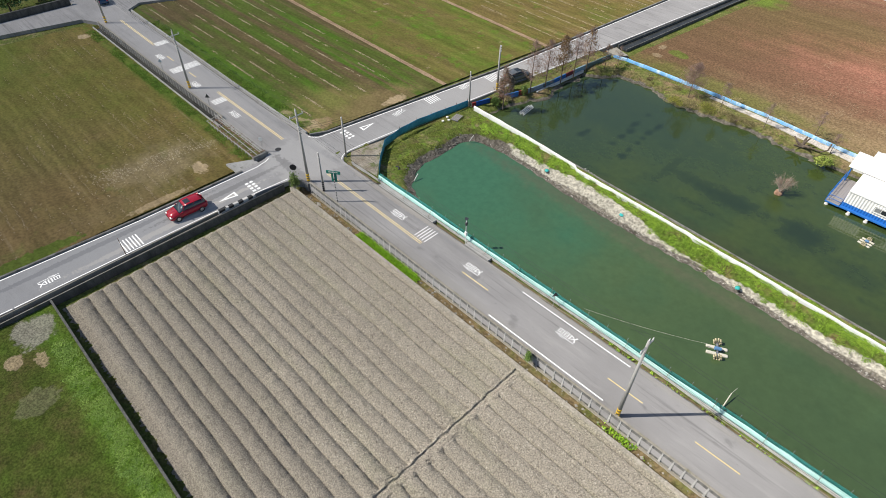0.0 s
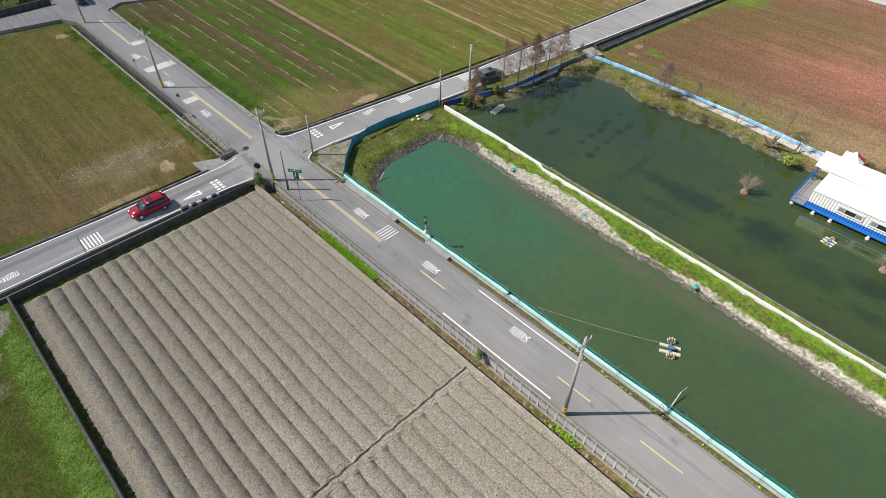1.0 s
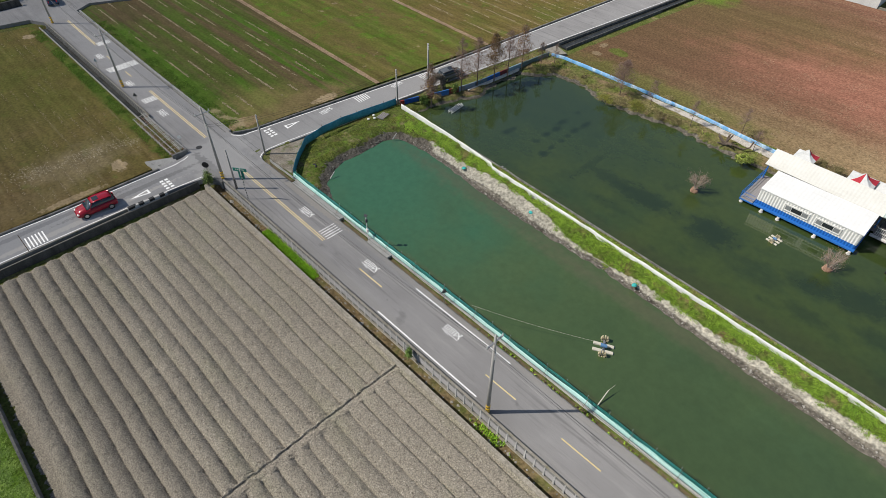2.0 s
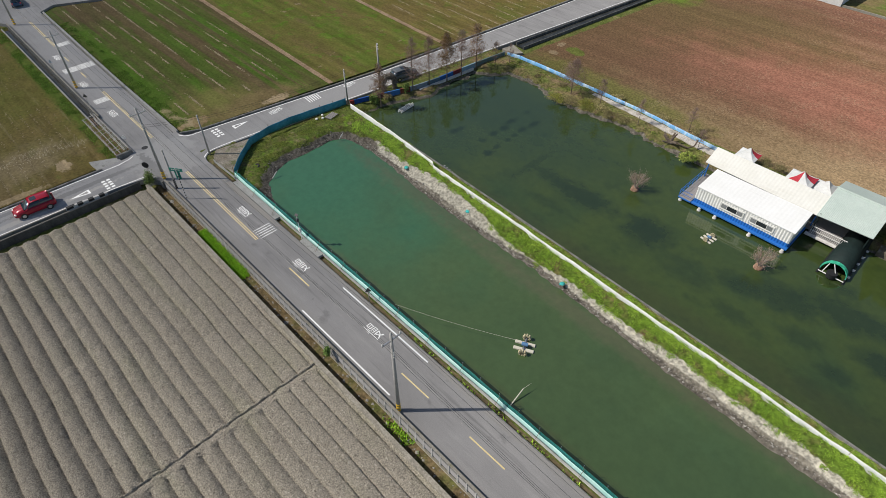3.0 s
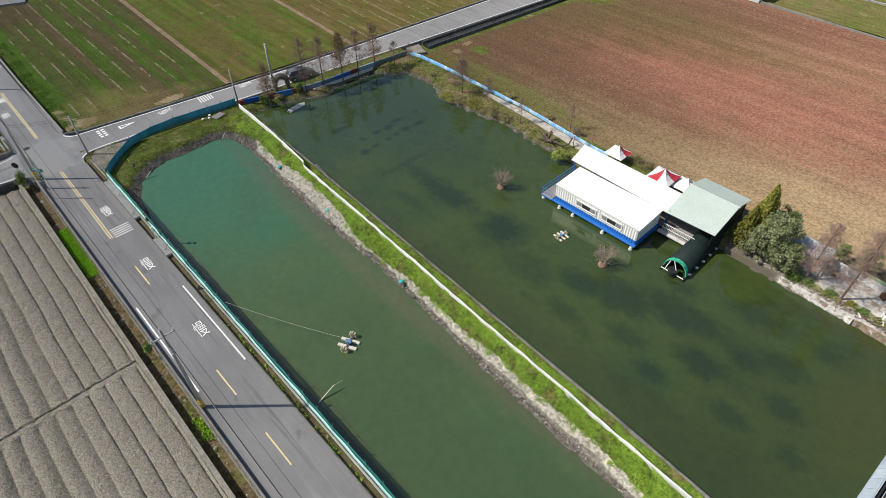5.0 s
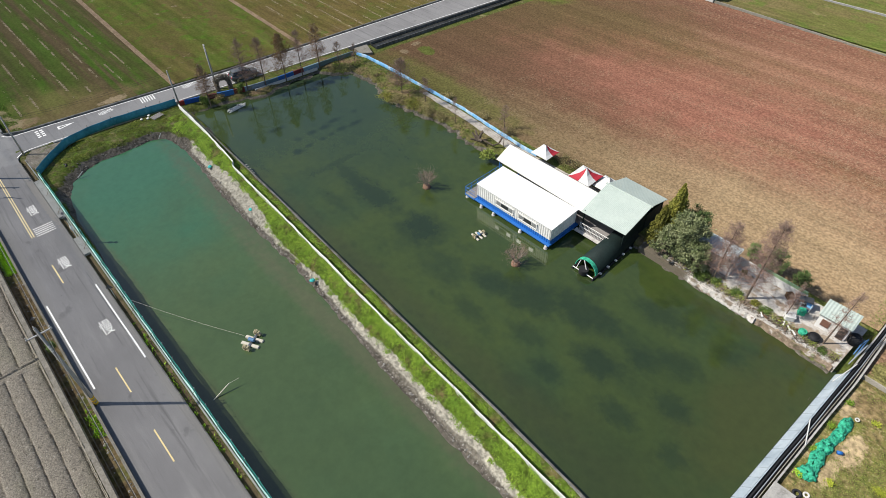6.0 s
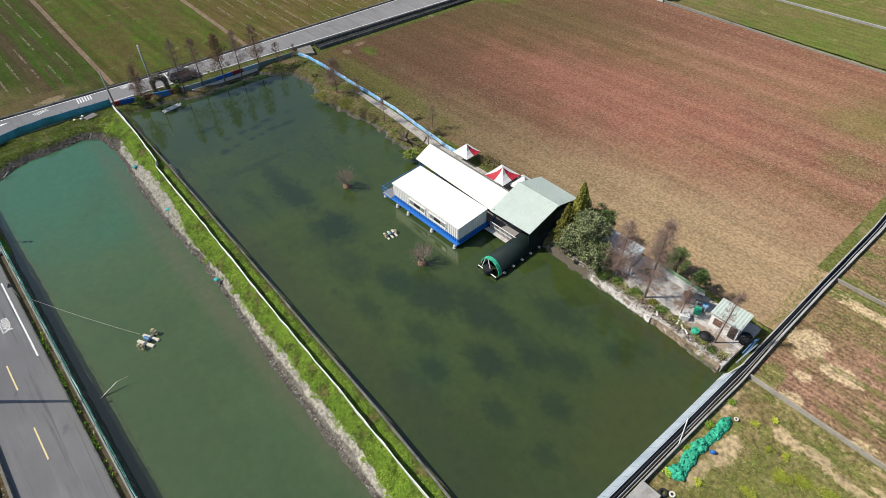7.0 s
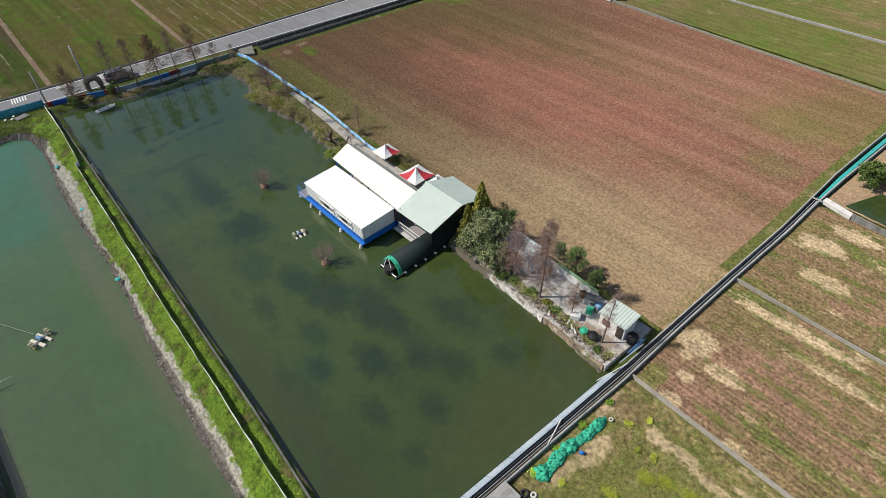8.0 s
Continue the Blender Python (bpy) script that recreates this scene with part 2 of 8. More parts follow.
field_red = mat("reddish stubble", ((0.215, 0.113, 0.07), (0.2, 0.095, 0.062), (0.235, 0.13, 0.084)), 0.07, (0.2, 1, 1), 0.95, fine=3.0, vary=0.3, rows=((5.6, 0.16, 0.0), (2.1, 0.14, 2.0)), bump=0.6, dist=0.05, spec=0.05,
                layers=(((0.15, 0.068, 0.048), 0.3, (0.05, 1, 1), 0.48, 0.62, 0.75), ((0.16, 0.11, 0.052), 0.11, (0.08, 1, 1), 0.5, 0.62, 0.7), ((0.27, 0.15, 0.1), 0.2, (0.04, 1, 1), 0.52, 0.62, 0.7), ((0.28, 0.21, 0.125), 0.9, (0.05, 1, 1), 0.58, 0.72, 0.45), ((0.4, 0.31, 0.2), 3.4, (0.7, 1, 1), 0.55, 0.63, 0.38), ((0.13, 0.08, 0.05), 3.6, (0.7, 1, 1), 0.56, 0.63, 0.4), ((0.12, 0.115, 0.035), 0.06, (0.6, 1, 1), 0.58, 0.72, 0.65)),
                zones=(((0.135, 0.08, 0.048), 22, 78, 34, 40, 0.8), ((0.125, 0.085, 0.042), 10, 70, 21, 26, 0.6), ((0.13, 0.098, 0.042), 32, 93, 26, 14, 0.65), ((0.11, 0.17, 0.025), 13, 99, 5, 5, 0.85), ((0.3, 0.132, 0.092), 52, 80, 26, 13, 0.75), ((0.265, 0.14, 0.09), 68, 100, 26, 12, 0.55), ((0.15, 0.085, 0.052), 34, 66, 24, 9, 0.55), ((0.14, 0.12, 0.045), 88, 106, 12, 10, 0.6), ((0.165, 0.125, 0.065), 42, 57, 26, 7, 0.7), ((0.25, 0.18, 0.1), 62, 58, 30, 9, 0.65), ((0.34, 0.25, 0.145), 80, 60, 24, 14, 0.8), ((0.16, 0.15, 0.05), 82, 97.6, 7, 4, 0.55),
                       ((0.15, 0.14, 0.055), 84, 87, 4, 3, 0.5), ((0.11, 0.13, 0.03), 24, 57.5, 20, 3.0, 0.6), ((0.09, 0.15, 0.02), 14, 64, 2.0, 1.4, 0.6), ((0.34, 0.27, 0.17), 11.6, 61, 1.0, 0.8, 0.5), ((0.34, 0.27, 0.17), 10.6, 64.5, 0.7, 1.1, 0.5)))
field_patchy = mat("patchy fallow", ((0.24, 0.145, 0.095), (0.2, 0.14, 0.075), (0.15, 0.135, 0.05)), 0.25, (0.5, 1, 1), rough=0.97, fine=4.0, vary=0.45, rows=((0.52, 0.32, 0.0), (1.6, 0.15, 1.0)), bump=1.0, dist=0.07, spec=0.05,
                   layers=(((0.11, 0.14, 0.035), 0.35, (0.35, 1, 1), 0.54, 0.6, 0.75), ((0.42, 0.32, 0.19), 0.45, (0.45, 1, 1), 0.61, 0.65, 0.8), ((0.4, 0.31, 0.19), 1.9, (0.7, 1, 1), 0.6, 0.66, 0.5), ((0.12, 0.085, 0.05), 4.0, (0.5, 1, 1), 0.55, 0.62, 0.55), ((0.11, 0.13, 0.035), 3.0, (0.5, 1, 1), 0.58, 0.63, 0.5)),
                   zones=(((0.25, 0.145, 0.1), 94, 51, 5, 4.5, 0.75), ((0.26, 0.15, 0.105), 98.5, 56, 6, 3.5, 0.75), (SAND, 92.2, 55.5, 2.0, 2.2, 0.9), (SAND, 95.6, 54.0, 2.0, 1.1, 0.9), (SAND, 93.7, 48.7, 1.1, 0.8, 0.9), (SAND, 93.2, 51.6, 0.9, 0.8, 0.85),
                          (SAND, 97.5, 63.3, 7.0, 1.0, 0.95), (SAND, 103, 60.5, 6.0, 0.6, 0.8), (SAND, 94.5, 76.5, 2.6, 1.6, 0.9), (SAND, 97.0, 71.5, 3.0, 1.4, 0.85), (SAND, 96.5, 80.5, 3.0, 1.3, 0.85), ((0.13, 0.15, 0.04), 91.3, 49.5, 1.2, 2.4, 0.7)))
field_flower = mat("weedy fallow", ((0.27, 0.195, 0.105), (0.17, 0.145, 0.055), (0.235, 0.185, 0.085)), 0.4, rough=0.97, fine=2.2, vary=0.4, bump=0.8, dist=0.06, spec=0.05,
                   layers=(((0.13, 0.15, 0.035), 0.6, ONE, 0.52, 0.62, 0.7), ((0.42, 0.32, 0.19), 0.7, (0.4, 1, 1), 0.6, 0.66, 0.7), ((0.1, 0.12, 0.03), 2.2, ONE, 0.54, 0.6, 0.65), ((0.4, 0.32, 0.19), 4.5, ONE, 0.55, 0.61, 0.5), ((0.08, 0.1, 0.028), 4.0, ONE, 0.57, 0.63, 0.6)),
                   zones=((SAND, 92.2, 40.2, 0.9, 2.2, 0.85), (SAND, 95.0, 44.6, 1.3, 0.7, 0.9), (SAND, 97.2, 44.9, 1.6, 0.6, 0.9), (SAND, 91.6, 37.0, 0.6, 2.0, 0.75), (SAND, 90.4, 44.5, 0.5, 2.0, 0.7), (SAND, 100.5, 44.2, 3.0, 0.5, 0.85), (SAND, 102.8, 45.4, 2.4, 0.4, 0.85), ((0.2, 0.14, 0.075), 92.0, 45.4, 2.0, 1.6, 0.6)))
dirt = mat("dirt track", ((0.34, 0.25, 0.15), (0.27, 0.18, 0.11)), 0.4, rough=0.97, fine=3.5, vary=0.25, bump=0.5, dist=0.04)
pole_grey = plain("weathered pole concrete", (0.36, 0.35, 0.33), 0.85)
stripe_yellow = plain("yellow warning paint", (0.7, 0.43, 0.03), 0.6)
black = plain("black rubber", (0.02, 0.02, 0.022), 0.7)
white_metal = plain("white painted metal", (0.82, 0.81, 0.77), 0.5, vary=0.05)
roof_white = mat("white roof sheet", ((0.8, 0.79, 0.75), (0.86, 0.85, 0.82)), 0.4, rough=0.5, fine=4, vary=0.04, bump=0.05, space="object", layers=(((0.62, 0.6, 0.55), 0.8, (0.15, 1, 1), 0.6, 0.75, 0.4),))
blue_paint = plain("bright blue paint", (0.02, 0.16, 0.52), 0.5)
roof_green = mat("pale green roof sheet", ((0.43, 0.5, 0.45), (0.5, 0.565, 0.51)), 0.5, rough=0.5, fine=5, vary=0.08, bump=0.05, space="object", layers=(((0.5, 0.56, 0.5), 0.9, (1, 0.2, 1), 0.55, 0.7, 0.5),))
steel = plain("galvanised steel", (0.5, 0.5, 0.5), 0.4, 0.8)
rust = plain("rusty steel", (0.16, 0.09, 0.05), 0.85)
glass_dark = plain("dark window glass", (0.03, 0.035, 0.04), 0.08, vary=0.05, spec=0.6)
sheet_white = mat("white tarpaulin", ((0.55, 0.56, 0.54), (0.75, 0.75, 0.73)), 0.6, rough=0.6, fine=3, vary=0.08, bump=0.4, dist=0.03)
sheet_teal = mat("pale teal sheet", ((0.36, 0.63, 0.58), (0.52, 0.74, 0.69)), 0.5, (0.5, 1, 1), 0.6, fine=3, vary=0.1, bump=0.4, dist=0.03)
net_teal = mat("teal netting", ((0.02, 0.17, 0.14), (0.035, 0.24, 0.21)), 0.6, rough=0.8, fine=9, vary=0.3, bump=0.5, dist=0.02)
net_green = mat("green netting", ((0.015, 0.27, 0.15), (0.07, 0.52, 0.33)), 2.2, rough=0.85, fine=6, vary=0.5, bump=0.9, dist=0.06)
net_black = mat("black shade net", ((0.006, 0.014, 0.013), (0.012, 0.026, 0.023)), 0.6, rough=0.75, fine=6, vary=0.3, bump=0.4, dist=0.02)
tarp_grey = mat("grey tarpaulin", ((0.26, 0.29, 0.32), (0.36, 0.39, 0.42)), 0.5, rough=0.6, fine=3, vary=0.12, bump=0.4, dist=0.03)
tarp_pale = mat("pale blue-grey liner", ((0.3, 0.36, 0.41), (0.46, 0.52, 0.56)), 0.5, rough=0.7, fine=3, vary=0.1, bump=0.4, dist=0.03)
bark = mat("bark", ((0.1, 0.075, 0.055), (0.17, 0.135, 0.105)), 3.0, (1, 1, 0.3), 0.95, fine=14, vary=0.3, bump=0.6, dist=0.02, space="object")
twig = mat("bare twigs", ((0.2, 0.14, 0.115), (0.31, 0.225, 0.185)), 2.0, rough=0.95, fine=9, vary=0.25, bump=0, space="object")
twig_red = mat("reddish twigs", ((0.28, 0.17, 0.13), (0.4, 0.26, 0.21)), 2.0, rough=0.95, fine=9, vary=0.2, bump=0, space="object")
leaf_green = mat("broad leaves", ((0.06, 0.11, 0.03), (0.17, 0.24, 0.075)), 0.9, rough=0.6, fine=6, vary=0.3, bump=0, island=0.3)
leaf_grey = mat("grey-green leaves", ((0.09, 0.13, 0.04), (0.36, 0.38, 0.2)), 0.9, rough=0.55, fine=6, vary=0.3, bump=0, island=0.35)
leaf_dry = mat("dry scrub leaves", ((0.19, 0.165, 0.07), (0.33, 0.28, 0.13)), 0.7, rough=0.8, fine=4, vary=0.3, bump=0, island=0.35)
leaf_fresh = mat("fresh leaves", ((0.08, 0.14, 0.03), (0.19, 0.27, 0.06)), 0.9, rough=0.6, fine=6, vary=0.3, bump=0, island=0.3)
leaf_conifer = mat("cypress leaves", ((0.15, 0.165, 0.03), (0.3, 0.28, 0.05)), 0.9, rough=0.75, fine=6, vary=0.3, bump=0, island=0.3)
leaf_rust = mat("rusty needles", ((0.15, 0.1, 0.035), (0.24, 0.14, 0.05)), 0.9, rough=0.85, fine=6, vary=0.3, bump=0, island=0.3)
leaf_orange = mat("orange autumn leaves", ((0.24, 0.1, 0.03), (0.4, 0.18, 0.05)), 0.9, rough=0.8, fine=6, vary=0.3, bump=0, island=0.3)
leaf_grass = mat("grass blades", ((0.19, 0.35, 0.03), (0.36, 0.54, 0.05)), 0.5, rough=0.8, fine=3, vary=0.3, bump=0, island=0.35)
leaf_verge = mat("verge grass", ((0.09, 0.17, 0.025), (0.2, 0.3, 0.05)), 0.5, rough=0.8, fine=3, vary=0.3, bump=0, island=0.3)
leaf_weed = mat("weed leaves", ((0.15, 0.21, 0.035), (0.31, 0.33, 0.08)), 0.4, rough=0.8, fine=3, vary=0.35, bump=0, island=0.35)
yellow_flower = mat("yellow flowers", ((0.3, 0.36, 0.035), (0.5, 0.52, 0.06)), 0.6, rough=0.8, fine=3, vary=0.3, bump=0, island=0.3)
straw = mat("dry straw", ((0.36, 0.3, 0.18), (0.52, 0.45, 0.29)), 0.6, rough=0.9, fine=4, vary=0.25, bump=0, island=0.3)
stubble_tan = mat("tan stubble", ((0.42, 0.33, 0.2), (0.58, 0.47, 0.31)), 0.6, rough=0.9, fine=4, vary=0.2, bump=0, island=0.3)
stubble = mat("bleached stubble", ((0.5, 0.42, 0.28), (0.68, 0.58, 0.4)), 0.6, rough=0.9, fine=4, vary=0.2, bump=0, island=0.3)
rock = mat("bank stones", ((0.2, 0.185, 0.16), (0.42, 0.4, 0.36)), 1.0, rough=0.9, fine=8, vary=0.25, bump=0.4, dist=0.02, island=0.35)


def ground_material():
    """Grass, silt, mud and ditch soil that run into each other with ragged edges."""
    m = mat("farmland ground", ((0.13, 0.105, 0.045), (0.1, 0.13, 0.03), (0.16, 0.14, 0.06)), 0.3, rough=0.97, fine=3.0, vary=0.4, bump=0.9, dist=0.08, spec=0.05,
            layers=(((0.3, 0.23, 0.14), 0.4, ONE, 0.56, 0.68, 0.7),))
    n, l = m.node_tree.nodes, m.node_tree.links
    target = n["Principled BSDF"].inputs["Base Color"]
    scaled = target.links[0].from_node
    col = scaled.inputs[0].links[0].from_socket
    for key, cols, sc in (("turf", ((0.17, 0.125, 0.06), (0.1, 0.15, 0.025), (0.15, 0.24, 0.028)), 0.6), ("silt", ((0.2, 0.18, 0.142), (0.235, 0.212, 0.17), (0.265, 0.24, 0.195)), 1.2), ("rim", ((0.4, 0.375, 0.305), (0.48, 0.45, 0.375)), 1.5), ("mud", ((0.1, 0.088, 0.07), (0.2, 0.178, 0.148)), 1.4), ("bank", ((0.12, 0.155, 0.035), (0.15, 0.14, 0.055), (0.24, 0.165, 0.1)), 0.4),
                          ("ditch", ((0.12, 0.085, 0.045), (0.2, 0.15, 0.08), (0.12, 0.13, 0.04)), 0.5)):
        co = n.new("ShaderNodeNewGeometry").outputs["Position"]
        t = n.new("ShaderNodeTexNoise")
        t.inputs["Scale"].default_value, t.inputs["Detail"].default_value = sc, 7
        l.new(co, t.inputs["Vector"])
        r = n.new("ShaderNodeValToRGB")
        for i, c in enumerate(cols):
            p = 0.3 + 0.4 * i / (len(cols) - 1)
            e = r.color_ramp.elements[i] if i < 2 else r.color_ramp.elements.new(p)
            e.position, e.color = p, (*c, 1)
        l.new(t.outputs["Fac"], r.inputs[0])
        at = n.new("ShaderNodeAttribute")
        at.attribute_name = key
        edge = n.new("ShaderNodeTexNoise")
        edge.inputs["Scale"].default_value, edge.inputs["Detail"].default_value = 1.4, 6
        l.new(co, edge.inputs["Vector"])
        ad = n.new("ShaderNodeMath")
        ad.operation = "ADD"
        l.new(at.outputs["Fac"], ad.inputs[0])
        l.new(edge.outputs["Fac"], ad.inputs[1])
        mr = n.new("ShaderNodeMapRange")
        mr.inputs["From Min"].default_value, mr.inputs["From Max"].default_value = 0.92, 1.12
        l.new(ad.outputs[0], mr.inputs["Value"])
        mx = n.new("ShaderNodeMix")
        mx.data_type = "RGBA"
        l.new(mr.outputs[0], mx.inputs["Factor"])
        l.new(col, mx.inputs["A"])
        l.new(r.outputs[0], mx.inputs["B"])
        col = mx.outputs["Result"]
    l.new(col, scaled.inputs[0])
    return m


ground_mat = ground_material()


def water_mat(name, cols, layers, scale, zones):
    return mat(name, cols, scale, rough=0.05, fine=1.3, vary=0.1, bump=0.14, dist=0.02, spec=0.75, layers=layers, zones=zones)


WEED = (0.017, 0.03, 0.015)
DARK_WEED = [((0.045, 0.045, 0.019), 50, 24.6, 34, 1.6, 0.35), ((0.024, 0.044, 0.024), 14, 40, 22, 14, 0.7), ((0.034, 0.05, 0.015), 84, 30, 12, 14, 0.5), ((0.032, 0.042, 0.016), 76, 24, 14, 4, 0.45), ((0.055, 0.055, 0.022), 82, 46.2, 9, 1.2, 0.5), ((0.056, 0.06, 0.017), 85, 38, 4, 10, 0.5)]
for zx, zy, rx, ry, am in ((47.4, 33.4, 3.2, 2.2, 0.85), (38.5, 33.2, 4.2, 1.6, 0.75), (33, 33.5, 3.0, 1.2, 0.5), (16.7, 32.0, 0.55, 0.8, 0.9), (16.8, 33.2, 0.45, 0.6, 0.8), (21.1, 33.2, 0.5, 0.5, 0.75), (23.7, 31.5, 0.6, 0.7, 0.9), (23.5, 33.4, 0.4, 0.6, 0.7), (21.0, 35.6, 0.5, 0.7, 0.9), (21.1, 37.7, 0.55, 0.8, 0.95), (20.6, 39.8, 0.5, 1.0, 0.9),
                           (23.5, 35.8, 0.4, 0.5, 0.75), (23.2, 39.2, 0.5, 0.8, 0.9), (23.4, 41.6, 0.5, 1.2, 0.9), (20.6, 43.4, 0.4, 0.5, 0.7), (23.3, 37.4, 0.4, 0.5, 0.7), (29.6, 33.5, 0.6, 4.0, 0.4),
                           (68.3, 36.6, 4.0, 2.0, 0.7), (63, 34.4, 3.2, 2.0, 0.7), (72.8, 32.8, 2.4, 1.6, 0.75), (73.8, 42, 2.6, 1.6, 0.6), (58.6, 33.0, 2.4, 1.4, 0.6), (66, 30.5, 2.0, 1.2, 0.5),
                           (78, 38, 2.0, 1.4, 0.6), (80, 33.6, 1.6, 1.2, 0.6), (77, 29.6, 1.8, 1.0, 0.6), (70, 28.6, 1.6, 1.0, 0.6), (82.4, 29.6, 1.2, 0.9, 0.5), (75.4, 36, 1.4, 1.1, 0.6), (60, 28.6, 2.0, 1.0, 0.5), (66.4, 40, 1.8, 1.0, 0.5), (80.6, 42, 1.4, 1.0, 0.5), (36, 29, 3.0, 0.8, 0.4)):
    DARK_WEED.append((WEED, zx, zy, rx * 1.15, ry * 1.15, min(1, am)))


water_teal = water_mat("teal pond water", ((0.056, 0.091, 0.033), (0.063, 0.1, 0.037), (0.051, 0.093, 0.04)), (((0.05, 0.085, 0.033), 0.12, ONE, 0.5, 0.7, 0.4), ((0.07, 0.115, 0.045), 0.35, ONE, 0.55, 0.75, 0.4)), 0.05,
                       (((0.036, 0.12, 0.064), 9, 12, 24, 16, 0.85), ((0.085, 0.075, 0.035), 30, 4.6, 14, 0.9, 0.6), ((0.08, 0.075, 0.035), 56, 4.6, 16, 1.0, 0.6), ((0.1, 0.1, 0.055), 60, 17.6, 34, 1.3, 0.7), ((0.085, 0.09, 0.05), 24, 19.0, 16, 1.2, 0.6), ((0.02, 0.05, 0.03), 76, 15.8, 1.6, 1.0, 0.6), ((0.042, 0.07, 0.028), 66, 9, 24, 9, 0.5)))
water_green = water_mat("dark green pond water", ((0.036, 0.058, 0.017), (0.048, 0.07, 0.018), (0.034, 0.059, 0.021)), (((0.024, 0.04, 0.017), 0.16, (0.6, 1, 1), 0.56, 0.7, 0.6), ((0.02, 0.035, 0.016), 0.42, (0.7, 1, 1), 0.55, 0.68, 0.35), ((0.058, 0.08, 0.02), 0.22, ONE, 0.58, 0.75, 0.35)), 0.06, DARK_WEED)


# ---- building helpers ----
def link(name, bm, material, parent=None, label="", smooth=False):
    me = bpy.data.meshes.new(name)
    bm.to_mesh(me)
    bm.free()
    mats = material if isinstance(material, (list, tuple)) else [material]
    for m in mats:
        me.materials.append(m)
    if smooth:
        for p in me.polygons:
            p.use_smooth = True
    ob = new(name, me)
    if parent:
        ob.parent = parent
    if label:
        tagged(ob, label)
    return ob


def part(name, bm, material, parent, label="", smooth=False):
    return link(name, bm, material, parent, label, smooth)


def from_arrays(name, verts, faces, material, parent=None, smooth=False):
    me = bpy.data.meshes.new(name)
    me.from_pydata([tuple(v) for v in verts], [], [tuple(int(i) for i in f) for f in faces])
    me.materials.append(material)
    if smooth:
        for p in me.polygons:
            p.use_smooth = True
    ob = new(name, me)
    if parent:
        ob.parent = parent
    return ob


def thing(name, at, label, category, group="", turn=0.0):
    e = new(name)
    e.matrix_basis = pose(at[0], at[1], at[2], 0, 0, turn)
    e.empty_display_size = 0.3
    return tagged(e, label, category, group)


def box(bm, x0, x1, y0, y1, z0, z1, bevel=0.0):
    g = bmesh.ops.create_cube(bm, size=1.0)["verts"]
    bmesh.ops.transform(bm, matrix=Matrix.LocRotScale(((x0 + x1) / 2, (y0 + y1) / 2, (z0 + z1) / 2), None, (x1 - x0, y1 - y0, z1 - z0)), verts=g)
    if bevel:
        es = list({e for v in g for e in v.link_edges})
        bmesh.ops.bevel(bm, geom=es, offset=bevel, segments=1, affect="EDGES")
    return bm


def tube(bm, p0, p1, r0, r1=None, seg=8):
    p0, p1 = Vector(p0), Vector(p1)
    d = p1 - p0
    if d.length < 1e-6:
        return bm
    m = Matrix.Translation((p0 + p1) / 2) @ d.to_track_quat("Z", "Y").to_matrix().to_4x4()
    bmesh.ops.create_cone(bm, cap_ends=True, segments=seg, radius1=r0, radius2=r0 if r1 is None else r1, depth=d.length, matrix=m)
    return bm


def ribbon(bm, pts, half, z0, z1, closed=False):
    """An upright wall of even thickness along a line of (x, y); z0 and z1 are numbers or functions of (x, y)."""
    f0 = z0 if callable(z0) else (lambda x, y: z0)
    f1 = z1 if callable(z1) else (lambda x, y: z1)
    rows = []
    for i, p in enumerate(pts):
        a, c = Vector(pts[max(0, i - 1)][:2]), Vector(pts[min(len(pts) - 1, i + 1)][:2])
        d = (c - a).normalized()
        nrm = Vector((-d.y, d.x)) * half
        x, y = p[:2]
        rows.append([bm.verts.new((x + s * nrm.x, y + s * nrm.y, (f0 if lo else f1)(x, y))) for s, lo in ((-1, 1), (1, 1), (1, 0), (-1, 0))])
    for a, c in zip(rows, rows[1:]):
        for k in range(4):
            bm.faces.new((a[k], a[(k + 1) % 4], c[(k + 1) % 4], c[k]))
    bm.faces.new(rows[0][::-1])
    bm.faces.new(rows[-1])
    bmesh.ops.recalc_face_normals(bm, faces=bm.faces)
    return bm


def slab(bm, outline, z0, z1):
    """A flat plate with the outline given as (x, y)."""
    top = [bm.verts.new((x, y, z1)) for x, y in outline]
    bot = [bm.verts.new((x, y, z0)) for x, y in outline]
    bm.faces.new(top)
    bm.faces.new(bot[::-1])
    k = len(top)
    for i in range(k):
        bm.faces.new((bot[i], bot[(i + 1) % k], top[(i + 1) % k], top[i]))
    bmesh.ops.recalc_face_normals(bm, faces=bm.faces)
    return bm


def line_at(pts, x):
    return float(np.interp(x, [p[0] for p in pts], [p[1] for p in pts]))


def densify(pts, step=1.0):
    out = []
    for a, c in zip(pts, pts[1:]):
        k = max(1, int(math.dist(a, c) / step))
        out += [tuple(a[j] + (c[j] - a[j]) * i / k for j in range(2)) for i in range(k)]
    return out + [tuple(pts[-1][:2])]


def wobble(x, y, s=0.3, seed=0.0):
    return noise.noise((x * s + seed, y * s - seed, seed * 1.3))


